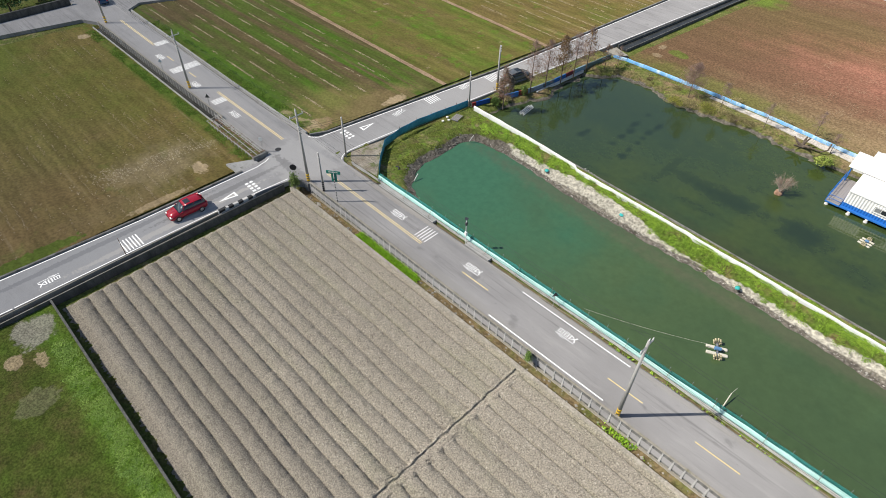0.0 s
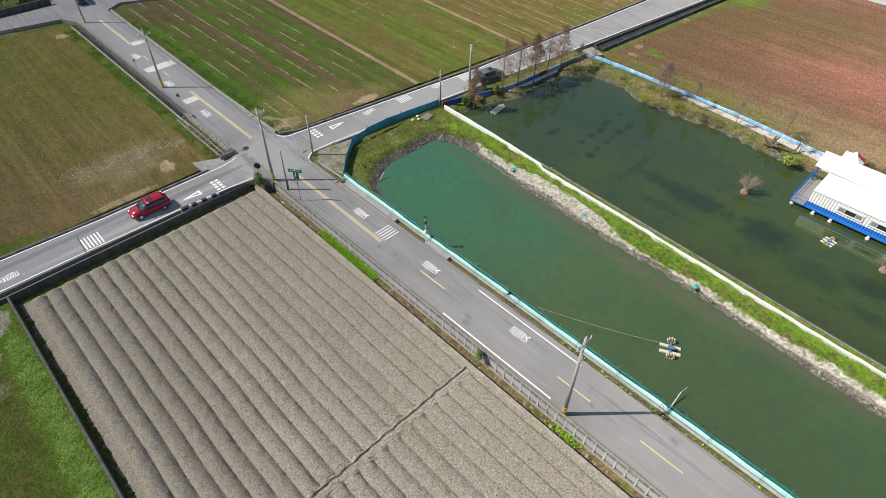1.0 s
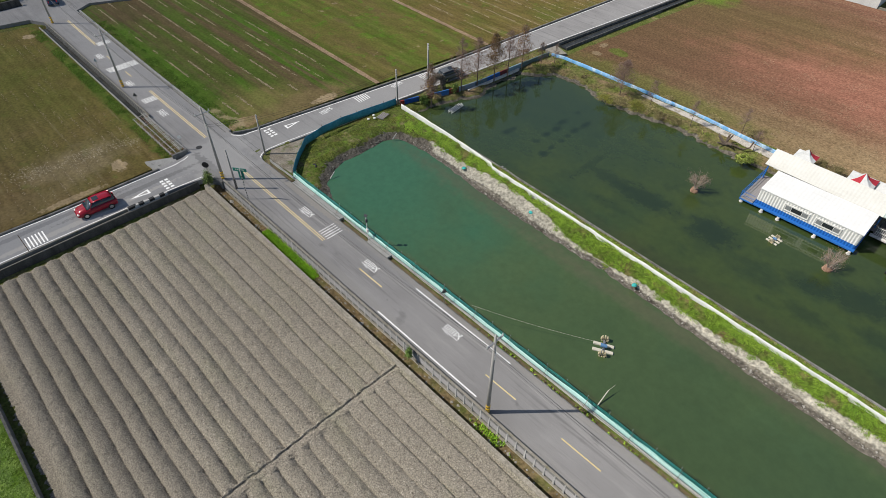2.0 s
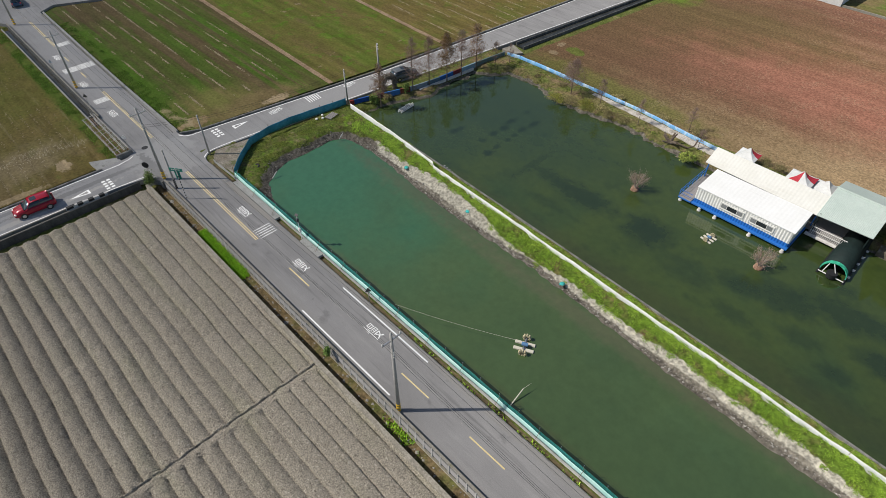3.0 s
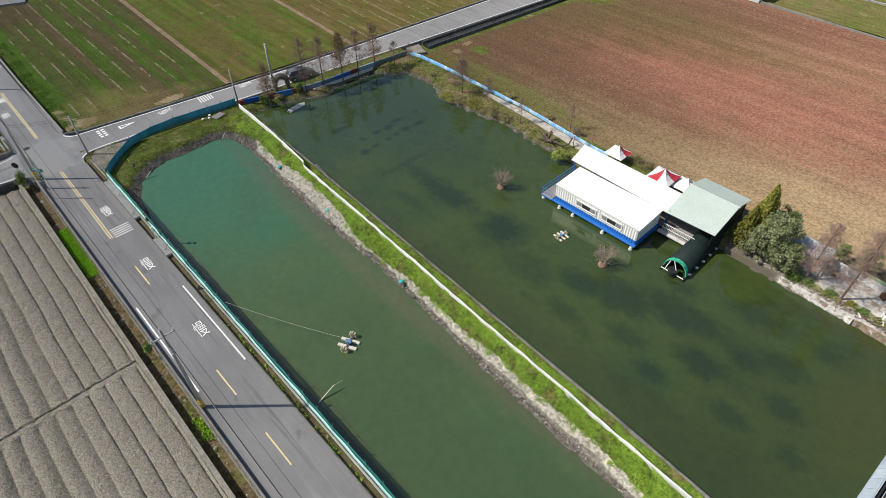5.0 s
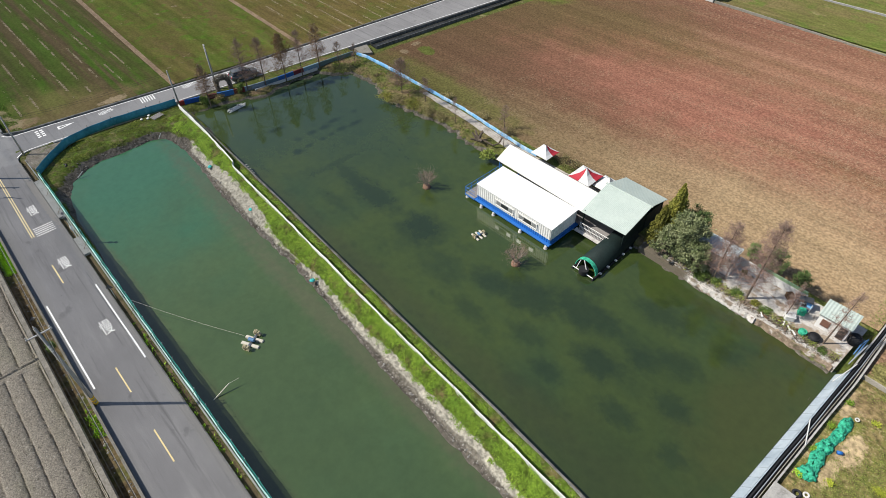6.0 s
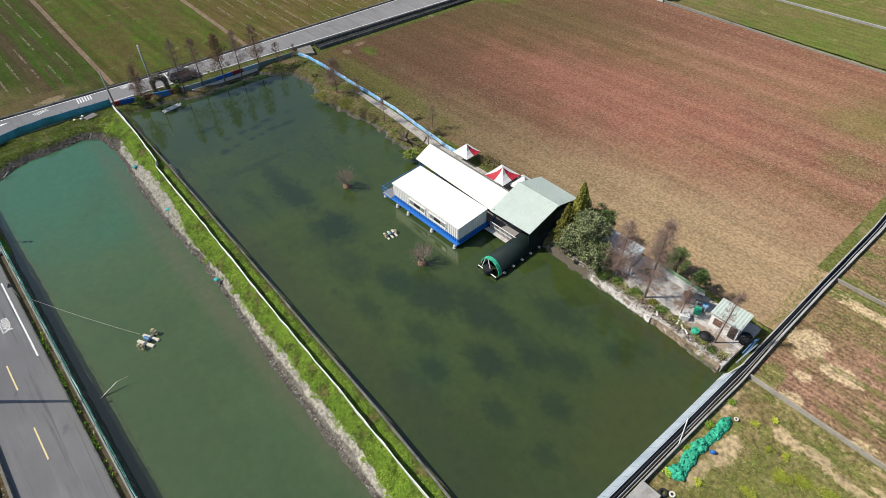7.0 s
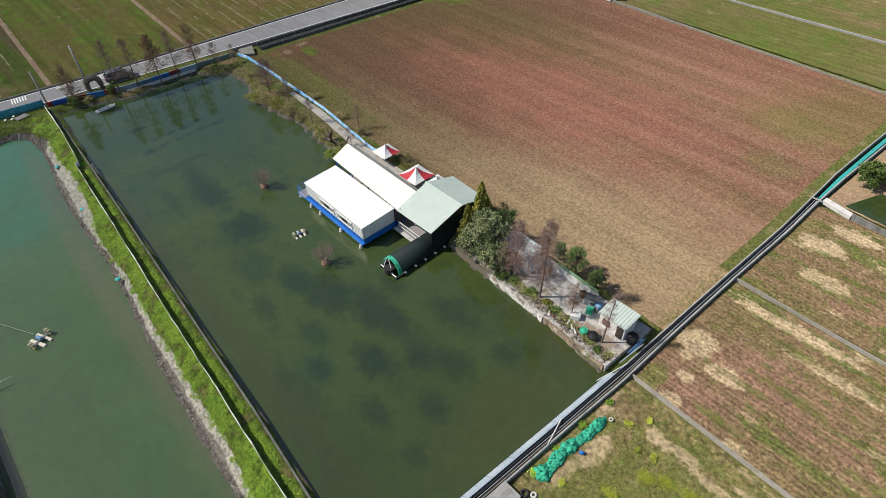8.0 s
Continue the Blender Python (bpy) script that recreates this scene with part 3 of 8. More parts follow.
# ---- plan ----
WATER, WATER1 = -0.8, -1.05
POND1 = [(17.0, 4.3), (11.2, 5.3), (8.2, 6.9), (6.9, 8.7), (6.0, 11.2), (6.3, 13.5), (6.0, 18.2), (7.2, 20.0), (11.1, 20.5), (17.6, 20.2), (24.1, 19.5), (29.6, 19.2), (38.5, 19.2), (42.4, 19.3),
         (46.9, 18.95), (54.0, 18.4), (58.5, 17.95), (66.1, 17.6), (76.0, 17.3), (85.5, 16.8), (85.0, 3.9), (30.0, 3.9)]
POND2 = [(3.9, 25.6), (4.6, 29.2), (5.6, 33.0), (7.6, 35.8), (6.4, 40.0), (7.0, 46.4), (11.9, 50.2), (17.0, 50.2), (22.0, 48.8), (27.0, 49.0), (33.0, 50.0), (39.0, 49.4),
         (46.0, 49.5), (60.0, 50.0), (67.0, 48.2), (75.1, 47.9), (82.0, 47.6), (88.0, 46.7), (86.5, 21.2), (79.8, 21.6), (69.9, 22.2), (59.0, 22.75), (41.9, 23.6), (20.0, 24.6)]
SHEET_LINE = [(2.6, 24.35), (10.2, 24.1), (19.7, 23.4), (21.6, 23.2), (22.2, 22.75), (28.6, 22.35), (37.2, 22.0), (47.2, 21.45), (55.5, 21.0), (64.2, 20.65), (74.0, 20.15), (86.5, 19.6)]
CURB_LINE = [(2.1, 24.9), (20.0, 24.28), (31.7, 23.8), (41.9, 23.3), (50.4, 22.9), (59.0, 22.45), (69.9, 21.98), (79.8, 21.33), (86.6, 20.8)]
GRASS_EDGE = [(7.3, 21.2), (11.8, 21.9), (16.0, 21.6), (18.5, 21.4), (22.2, 21.7), (25.1, 21.6), (29.0, 21.3), (33.4, 20.7), (36.8, 19.95), (41.0, 19.85), (45.6, 19.95), (51.5, 19.5), (55.6, 19.2), (59.1, 19.3), (64.9, 18.9), (70.7, 18.85), (75.0, 18.2), (90.0, 17.6)]
LIP_LINE = [(83.0, -50.0), (86.1, 0.0), (87.35, 20.0), (88.25, 34.4), (88.6, 39.9), (88.95, 45.8), (89.1, 48.5), (89.85, 66.0), (90.35, 76.0), (90.42, 83.5), (90.5, 90.0), (90.9, 97.0), (94.4, 150.0)]
BRINK_LINE = [(84.2, -50.0), (87.2, 0.0), (88.3, 20.0), (89.17, 35.3), (89.48, 40.7), (89.9, 46.8), (90.1, 55.0), (90.55, 66.0), (91.1, 76.0), (91.25, 83.5), (91.55, 90.0), (92.1, 97.0), (95.6, 150.0)]


def lip_at(y):
    return np.interp(y, [p[1] for p in LIP_LINE], [p[0] for p in LIP_LINE])


def brink_at(y):
    return np.interp(y, [p[1] for p in BRINK_LINE], [p[0] for p in BRINK_LINE])


def signed(poly, X, Y):
    """Distance to a polygon's edge, negative inside."""
    d = np.full(X.shape, 1e9)
    inside = np.zeros(X.shape, bool)
    for (ax, ay), (bx, by) in zip(poly, poly[1:] + poly[:1]):
        ex, ey = bx - ax, by - ay
        t = np.clip(((X - ax) * ex + (Y - ay) * ey) / (ex * ex + ey * ey), 0, 1)
        d = np.minimum(d, np.hypot(X - ax - t * ex, Y - ay - t * ey))
        if ay != by:
            inside ^= ((ay > Y) != (by > Y)) & (X < (bx - ax) * (Y - ay) / (by - ay) + ax)
    return np.where(inside, -d, d)


def rough_noise(X, Y, s, seed):
    """Soft noise over a grid, from a few turned waves."""
    rs = np.random.RandomState(seed)
    out = np.zeros(X.shape)
    for k in range(14):
        a, p = rs.uniform(0, 2 * np.pi), rs.uniform(0, 2 * np.pi)
        f = s * rs.uniform(0.5, 2.2)
        out += np.sin((X * np.cos(a) + Y * np.sin(a)) * f * 2 * np.pi + p)
    return out / 14 ** 0.5


def land(X, Y):
    """The height of the ground sheet: fields below the roads, dikes round the ponds, pond beds."""
    z = np.full(X.shape, -0.62)
    block = (X > 1.0) & (X < 87.5) & (Y > 2.9) & (Y < 54.5)
    corner = (X > -3) & (Y > 2.9) & (Y < 8) & (X <= 1.0)
    z = np.where(block | corner, -0.05 + 0.05 * rough_noise(X, Y, 0.25, 3), z)
    n1 = rough_noise(X, Y, 0.3, 5) * 0.35 + rough_noise(X, Y, 0.9, 6) * 0.12
    for poly, hard in ((POND1, 1), (POND2, 2)):
        s = signed(poly, X, Y)
        if hard == 1:
            wall = ((Y < 5.2) & (X > 16)) | (X > 82)
            k = np.where(wall, 5.0, np.where(X < 9.5, 0.68, 0.52))
        else:
            wall = (Y < np.interp(X, [3, 20, 59, 88], [26.2, 25.6, 23.75, 22.0])) | (X > 85) | ((X > 44) & (X < 67) & (Y > 47))
            k = np.where(wall, 5.0, 0.6)
        sn = s + np.where(wall, 0, n1 * (0.3 if hard == 1 else 1.0))
        z = np.where(s < 4, np.minimum(z, (WATER1 if hard == 1 else WATER) + 0.02 + np.where(sn > 0, k, 0.45) * sn), z)
    # the dike's crown in front of the tarpaulin strip
    front = np.interp(X, [p[0] for p in SHEET_LINE], [p[1] for p in SHEET_LINE]) - Y
    crown = np.where((front > -0.1) & (front < 2.2) & (X > 9) & (X < 86), 0.36 * np.clip(1 - np.maximum(front, 0) / 2.0, 0, 1) * np.clip((X - 9) / 6, 0, 1), 0)
    z = z + np.where(z > -0.7, crown, 0)
    # tilled field and irrigation channels
    z = np.where((Y > 2.6) & (Y < 3.5) & (X > 0.2) & (X < 88), -1.3, z)
    z = np.where((Y > -33.5) & (Y < -4.4) & (X > -3.2) & (X < 112), -1.0, z)
    z = np.where((Y > -4.9) & (Y < -2.6) & (X > 0.2) & (X < 112), -1.2 + 0.05 * n1, z)
    z = np.where((Y > -4.7) & (Y < -3.4) & (X < -20) & (X > -66), -1.1, z)
    z = np.where((X > lip_at(Y) - np.where(Y < 47.5, 1.0, 0.2)) & (X < brink_at(Y) + 0.1) & (Y > 0) & (Y < 150), -1.3, z)
    return np.maximum(z, -2.2)


def build_ground():
    def axis(lo, hi, step):
        far = [40, 100, 250, 600, 1300, 2600]
        return np.array([lo - f for f in far[::-1]] + list(np.arange(lo, hi + 1e-6, step)) + [hi + f for f in far])
    xs, ys = axis(-90, 112, 0.45), axis(-50, 75, 0.45)
    X, Y = np.meshgrid(xs, ys, indexing="ij")
    Z = land(X, Y)
    nx, ny = X.shape
    verts = np.stack([X, Y, Z], -1).reshape(-1, 3)
    idx = np.arange(nx * ny).reshape(nx, ny)
    faces = np.stack([idx[:-1, :-1], idx[1:, :-1], idx[1:, 1:], idx[:-1, 1:]], -1).reshape(-1, 4)
    me = bpy.data.meshes.new("ground")
    me.from_pydata(verts.tolist(), [], faces.tolist())
    me.materials.append(ground_mat)
    ge = np.interp(X, [p[0] for p in GRASS_EDGE], [p[1] for p in GRASS_EDGE])
    soft = lambda v, w: np.clip(0.5 + v / w, 0, 1)
    dike = soft(X - 3.0, 1.0) * np.where(X < 9.5, 0.48, 1.0) * soft(Y - 3.6, 0.6) * soft(88 - X, 1) * soft(26 - Y, 1)
    far_bank = soft(Y - 26, 1) * soft(53.5 - Y, 0.8) * soft(X - 4, 1) * soft(88 - X, 1)
    silt_w = dike * soft(ge - Y, 0.9) * soft(Y - 15, 1) * soft(X - 11, 3)
    mud_w = np.maximum(np.maximum(soft(-0.78 - Z, 0.3) * dike, soft(-0.5 - Z, 0.3) * far_bank), dike * soft(12 - X, 3) * soft(-0.42 - Z, 0.3) * 2.0)
    ditch = ((Y > -5.3) & (Y < -2.4) & (X > -0.4)).astype(float)
    for key, w in (("turf", dike), ("silt", silt_w), ("rim", 1.4 * silt_w * soft(Y - ge + np.interp(X, [10, 20, 37, 42, 90], [0.5, 1.2, 1.2, 0.5, 0.5]), 0.6)), ("mud", mud_w), ("bank", far_bank * soft(Z + 0.45, 0.3)), ("ditch", ditch)):
        me.attributes.new(key, "FLOAT", "POINT").data.foreach_set("value", w.reshape(-1).astype(np.float32))
    me.polygons.foreach_set("use_smooth", np.ones(len(faces), bool))
    tagged(new("ground", me), "flat farmland with grassy dikes round two fish ponds", "ground", kind="structure")


build_ground()


def sheet(name, outline, z, material, label, step=0.6, relief=0.06, seed=1, freq=0.35):
    """A field as a four-cornered sheet with slight relief; outline in order round it."""
    (a, b, c, d) = [np.array(p, float) for p in outline]
    k = int(max(2, min(260, max(np.linalg.norm(b - a), np.linalg.norm(c - d)) / step)))
    h = int(max(2, min(260, max(np.linalg.norm(d - a), np.linalg.norm(c - b)) / step)))
    S, T = np.meshgrid(np.linspace(0, 1, k + 1), np.linspace(0, 1, h + 1), indexing="ij")
    P = ((1 - S) * (1 - T))[..., None] * a + (S * (1 - T))[..., None] * b + (S * T)[..., None] * c + ((1 - S) * T)[..., None] * d
    Z = z + relief * 0.5 * rough_noise(P[..., 0], P[..., 1], freq, seed)
    verts = np.concatenate([P, Z[..., None]], -1).reshape(-1, 3)
    idx = np.arange((k + 1) * (h + 1)).reshape(k + 1, h + 1)
    faces = np.stack([idx[:-1, :-1], idx[1:, :-1], idx[1:, 1:], idx[:-1, 1:]], -1).reshape(-1, 4)
    ob = from_arrays(name, verts, faces, material, smooth=True)
    return tagged(ob, label, "field", kind="structure")


FZ = -0.4
sheet("field_left", ((-1.9, -33.2), (60, -33.2), (60, -80), (-1.9, -80)), FZ, field_grass, "green grassy field with patches of bare soil", seed=21)
sheet("field_olive", ((-67, -4.7), (-8.9, -4.7), (-9.4, -60), (-72, -60)), FZ, field_olive, "olive stubble field with pale rows", seed=22)
sheet("field_crop", ((-95, 3.6), (-8.9, 3.6), (-6.3, 26.8), (-95, 29.4)), FZ, field_green, "half-grown crop field with brown and green bands", seed=23)
sheet("field_lush", ((-95, 30.3), (-6.2, 27.6), (-3.7, 49.4), (-95, 53.5)), FZ, field_lush, "lush green field beyond the dirt track", seed=24)
sheet("field_rows", ((-95, 54.4), (-3.6, 50.2), (6, 125), (-95, 125)), FZ, field_olive, "stubble field with pale crop rows", seed=25)
sheet("dirt_track", ((-95, 29.4), (-6.3, 26.8), (-6.2, 27.6), (-95, 30.3)), FZ + 0.05, dirt, "bare earth track between fields", seed=26)
sheet("dirt_track", ((-95, 53.5), (-3.7, 49.4), (-3.6, 50.2), (-95, 54.4)), FZ + 0.05, dirt, "bare earth track between fields", seed=27)
sheet("field_red", ((8.2, 54.6), (89.2, 54.6), (91.9, 114.6), (15.5, 117.6)), FZ, field_red, "wide reddish-brown stubble field", seed=28)
sheet("field_beyond", ((16, 118.6), (150, 114.6), (150, 132.2), (18, 132.2)), FZ, field_pasture, "green field beyond a concrete path", seed=29)
sheet("field_far", ((18, 133), (170, 133), (170, 220), (24, 220)), FZ, field_pasture, "green field in the distance", seed=30, step=1.5)
sheet("field_weedy", ((86.6, 4), (140, 4), (140, 45.9), (90.05, 47.9)), FZ, field_flower, "weedy fallow plot with yellow flowers", seed=31)
sheet("field_fallow", ((89.95, 48.4), (140, 46.5), (140, 64.3), (90.5, 65.2)), FZ, field_patchy, "fallow plot of brown soil and bare sand", seed=32)
sheet("field_fallow", ((90.55, 65.8), (140, 64.9), (140, 82.9), (91.25, 83.0)), FZ, field_patchy, "fallow plot of brown soil and bare sand", seed=33)


def build_tilled():
    """Raised beds that run beside the road: flat with thin furrows near it, steep ridges farther in, and one furrow across."""
    x0, x1, pitch = -1.0, 104.0, 1.45
    xs = np.unique(np.concatenate([np.arange(x0, x1 + 0.01, 0.15), np.arange(35.4, 37.0, 0.05)]))
    flat_at = np.array([0.0, 0.02, 0.06, 0.15, 0.3, 0.42, 0.54, 0.66, 0.76, 0.86, 0.93, 0.965, 0.985])
    flat_h = np.array([-0.14, 0.0, 0.08, 0.15, 0.19, 0.205, 0.205, 0.19, 0.165, 0.115, 0.05, -0.02, -0.14])
    hump_at = np.array([0.0, 0.03, 0.09, 0.18, 0.28, 0.38, 0.48, 0.58, 0.68, 0.78, 0.87, 0.94, 0.98])
    hump_h = np.array([-0.16, -0.1, 0.0, 0.1, 0.165, 0.2, 0.21, 0.195, 0.15, 0.08, -0.01, -0.1, -0.15])
    ys, hs, cut = [], [], []
    for k in range(18, -1, -1):
        at, h = (flat_at, flat_h) if k <= 4 else (hump_at, hump_h * min(1.3, 0.8 + 0.08 * (k - 5)))
        ys.append(-5.5 - pitch * k + at * pitch)
        hs.append(h)
        cut.append((h < -0.05) & (k <= 4))
    ys, hs, cut = np.concatenate(ys), np.concatenate(hs), np.concatenate(cut)
    keep = (ys > -32.3) & (ys < -5.35)
    ys, hs, cut = np.append(np.append([-32.7], ys[keep]), -5.26), np.append(np.append([-0.45], hs[keep]), 0.33), np.append(np.append([False], cut[keep]), False)
    X, Y = np.meshgrid(xs, ys, indexing="ij")
    H = np.tile(hs, (len(xs), 1)) * 1.1
    gap = 0.62 + 0.3 * rough_noise(X, Y * 0.3, 0.55, 44) + 0.35 * rough_noise(X, Y * 0.3, 1.6, 46)
    H = np.where(cut[None, :], H * np.clip(gap, 0.1, 1), H)
    Z = -0.56 + H * (1 + 0.1 * rough_noise(X, Y * 0.4, 0.4, 41))
    d = X - 36.1 - 0.05 * rough_noise(X, Y, 0.5, 40)
    across = np.interp(d, [-0.4, -0.22, -0.12, 0.06, 0.14, 0.5, 0.95], [0.0, 1.0, 1.0, 1.0, 1.0, 1.0, 0.0])
    level = np.interp(d, [-0.2, -0.13, 0.0, 0.12, 0.5], [-0.34, -0.53, -0.52, -0.42, -0.37])
    Z = Z * (1 - across) + level * across
    ends = np.clip((X - x0) / 0.7, 0, 1)
    Z = Z * ends + (-0.95) * (1 - ends)
    rs = np.random.RandomState(4)
    Z += 0.012 * rough_noise(X, Y, 1.1, 42) + rs.normal(0, 0.032, Z.shape) * np.clip(np.gradient(xs) / 0.15, 0.2, 1)[:, None]
    Y = Y + 0.035 * rough_noise(X, Y * 0.05, 0.06, 43) + 0.012 * rough_noise(X, Y * 0.2, 1.3, 45)
    verts = np.stack([X, Y, Z], -1).reshape(-1, 3)
    idx = np.arange(X.size).reshape(X.shape)
    faces = np.stack([idx[:-1, :-1], idx[1:, :-1], idx[1:, 1:], idx[:-1, 1:]], -1).reshape(-1, 4)
    ob = from_arrays("tilled_field", verts, faces, tilled, smooth=True)
    tagged(ob, "freshly tilled grey-brown field with long raised beds", "field", kind="structure")


build_tilled()


# ---- roads ----
def arc(cx, cy, r, a0, a1, k=6):
    return [(cx + r * math.cos(radians(a0 + (a1 - a0) * i / k)), cy + r * math.sin(radians(a0 + (a1 - a0) * i / k))) for i in range(k + 1)]


ROAD = ([(180, -3.3), (180, 2.75), (0.4, 2.75)] + arc(0.2, 4.6, 1.9, 250, 178, 5) + [(0.4, 26.0), (4.6, 59.0), (8.7, 92.6), (15.5, 150.0),
        (7.0, 150.0), (0.8, 84.3), (-3.1, 35.7), (-7.3, 5.2)] + arc(-9.0, 4.6, 1.6, 10, -80, 5) + [(-29.6, 2.6), (-67.5, 3.0), (-69.5, 6.0), (-66.0, 14.0), (-72.0, 16.0), (-77.0, 4.0), (-120, 4.0), (-120, -3.4),
        (-77.0, -3.6), (-77.2, -17.0), (-82.0, -60.0), (-76.5, -60.0), (-71.8, -18.4), (-69.0, -5.0), (-66.0, -3.4), (-9.6, -3.4)] + arc(-9.4, -4.9, 1.4, 75, 0, 4)[1:] + [(-7.6, -21.0), (-8.5, -36.0), (-9.3, -60.0),
        (-4.2, -60.0), (-3.2, -36.0), (-3.0, -23.2), (-2.5, -8.0), (-1.9, -4.6), (-0.6, -3.4)])
tagged(link("road", slab(bmesh.new(), ROAD, -0.7, 0.0), asphalt), "grey asphalt farm road with a crossroads", "road", kind="structure")
MARK_Z = 0.004


def marking(outline, material=paint_white, label="white road line", name="road_marking"):
    ob = link(name, slab(bmesh.new(), outline, 0.0005, MARK_Z), material)
    return tagged(ob, label, "road marking", kind="structure")


def stripe(p, q, w=0.12, material=paint_white, label="white road line"):
    p, q = Vector(p), Vector(q)
    d = (q - p).normalized()
    s = Vector((-d.y, d.x)) * w / 2
    return marking([tuple(p - s), tuple(q - s), tuple(q + s), tuple(p + s)], material, label)


def band(pts, w=0.12, material=paint_white, label="white edge line of the road"):
    ob = link("road_marking", ribbon(bmesh.new(), pts, w / 2, 0.0005, MARK_Z), material)
    return tagged(ob, label, "road marking", kind="structure")


for p, q in (((30.1, -2.62), (43.6, -2.55)), ((30.5, 2.15), (43.4, 2.2))):
    stripe(p, q, 0.15)
for o in (-0.12, 0.12):
    stripe((0.3, -0.3 + o), (17.9, -0.45 + o), 0.1, paint_yellow, "double yellow centre line")
    stripe((-28.1, -0.1 + o), (-10.3, -0.1 + o), 0.1, paint_yellow, "double yellow centre line")
    stripe((-63.8, 0.1 + o), (-49.8, 0.0 + o), 0.1, paint_yellow, "double yellow centre line")
for a, b in ((24.2, 27.9), (42.6, 46.2), (51.2, 55.1), (60.2, 64.0), (69.2, 73.0), (-44.4, -42.2), (-36.8, -34.5)):
    stripe((a, -0.3), (b, -0.28), 0.12, paint_yellow, "yellow centre dash")
band(densify([(-8.3, -36.0), (-7.45, -21.2), (-7.2, -6.0)], 4) + arc(-9.4, -5.2, 2.0, 0, 40, 3))
band(densify([(-3.35, -36.0), (-3.15, -23.2), (-2.75, -10.0), (-2.35, -4.6)], 4))
band([(-8.9, -60), (-8.3, -36.2)])
band([(-4.3, -60), (-3.35, -36.2)])
band(arc(-9.0, 4.6, 1.85, -75, 8, 5) + densify([(-7.0, 6.0), (-2.95, 35.7), (0.95, 84.3), (7.2, 150)], 6))
band(arc(0.3, 4.7, 2.25, 235, 180, 4) + densify([(-1.9, 6.5), (0.15, 26.0), (4.35, 59.0), (8.45, 92.6), (15.2, 150)], 6))
for i in range(5):
    stripe((16.4 + 0.4 * i, -0.05), (16.4 + 0.4 * i, 2.05), 0.11, label="white rumble bar across one lane")
for i in range(6):
    stripe((-5.6, -24.6 + 0.36 * i), (-3.4, -24.6 + 0.36 * i), 0.14, label="white rumble bar across one lane")
for i in range(6):
    v = 21.3 + 0.38 * i
    stripe((-4.9 + 0.1 * i * 0.38, v), (-3.0, v - 0.2), 0.15, label="white rumble bar across one lane")
for i in range(6):
    v = 33.0 + 0.4 * i
    stripe((-3.2, v), (-1.2, v - 0.2), 0.15, label="white rumble bar across one lane")
for u, v0, v1, k in ((-39.6, -2.3, 2.4, 5), (-26.1, -2.3, -0.3, 4), (-50.4, 0.1, 2.3, 4)):
    for i in range(k):
        stripe((u + 0.38 * i, v0), (u + 0.38 * i, v1), 0.3, paint_worn, "worn grey-white rumble bar")


def yield_mark(u, v, s):
    """A hollow give-way triangle and its broken stop line; s: the way to the crossing along v."""
    out = [(u - 0.5, v + s * 2.4), (u + 0.5, v + s * 2.4), (u, v)]
    inn = [(u - 0.26, v + s * 2.15), (u + 0.26, v + s * 2.15), (u, v + s * 0.9)]
    bm = bmesh.new()
    for a, b in zip((0, 1, 2), (1, 2, 0)):
        vs = [bm.verts.new((*p, z)) for z in (MARK_Z, 0.0005) for p in (out[a], out[b], inn[b], inn[a])]
        bm.faces.new(vs[:4])
        bm.faces.new(vs[4:][::-1])
        for k in range(4):
            bm.faces.new((vs[k], vs[(k + 1) % 4], vs[4 + (k + 1) % 4], vs[4 + k]))
    bmesh.ops.recalc_face_normals(bm, faces=bm.faces)
    tagged(link("road_marking", bm, paint_white), "hollow white give-way triangle", "road marking", kind="structure")


def squares(u, v, su, sv):
    for i in range(4):
        for j in range(2):
            x, y = u + i * 0.6 * su, v + j * 0.62
            stripe((x, y), (x, y + 0.42), 0.34, label="white square of a give-way line")


yield_mark(-4.2, -13.2, 1)
squares(-5.0, -9.1, 1, 1)
yield_mark(-4.9, 11.7, -1)
squares(-6.1, 6.5, 1, 1)


def glyph(u, v, turn, w=1.05, h=2.15):
    c = bpy.data.curves.new("slow", "FONT")
    c.body = "\u6162"
    c.offset = -0.006
    c.extrude = 0.0
    tmp = bpy.data.objects.new("slow", c)
    scene.collection.objects.link(tmp)
    bpy.context.view_layer.update()
    me = bpy.data.meshes.new_from_object(tmp.evaluated_get(bpy.context.evaluated_depsgraph_get()))
    bpy.data.objects.remove(tmp)
    co = np.array([v.co[:] for v in me.vertices])
    lo, hi = co[:, :2].min(0), co[:, :2].max(0)
    mid, sp = (lo + hi) / 2, hi - lo
    for vert in me.vertices:
        vert.co = ((vert.co.x - mid[0]) / sp[0] * w, (vert.co.y - mid[1]) / sp[1] * h, 0)
    me.materials.append(paint_white)
    ob = new("road_marking", me)
    ob.matrix_basis = pose(u, v, MARK_Z, 0, 0, turn)
    return tagged(ob, "white Chinese character for slow painted on asphalt", "road marking", kind="structure")


first = glyph(37.1, 0.85, 90)
for u, v, a in ((12.5, 0.95, 90), (24.7, 0.8, 90), (-4.9, -32.2, 0), (-4.55, 16.0, 187), (-3.3, 28.6, 187), (-20.5, -1.5, 270), (-32.4, -1.4, 270), (-45.0, -1.2, 270)):
    ob = new("road_marking", first.data)
    ob.matrix_basis = pose(u, v, MARK_Z, 0, 0, a)
    tagged(ob, "white Chinese character for slow painted on asphalt", "road marking", kind="structure")

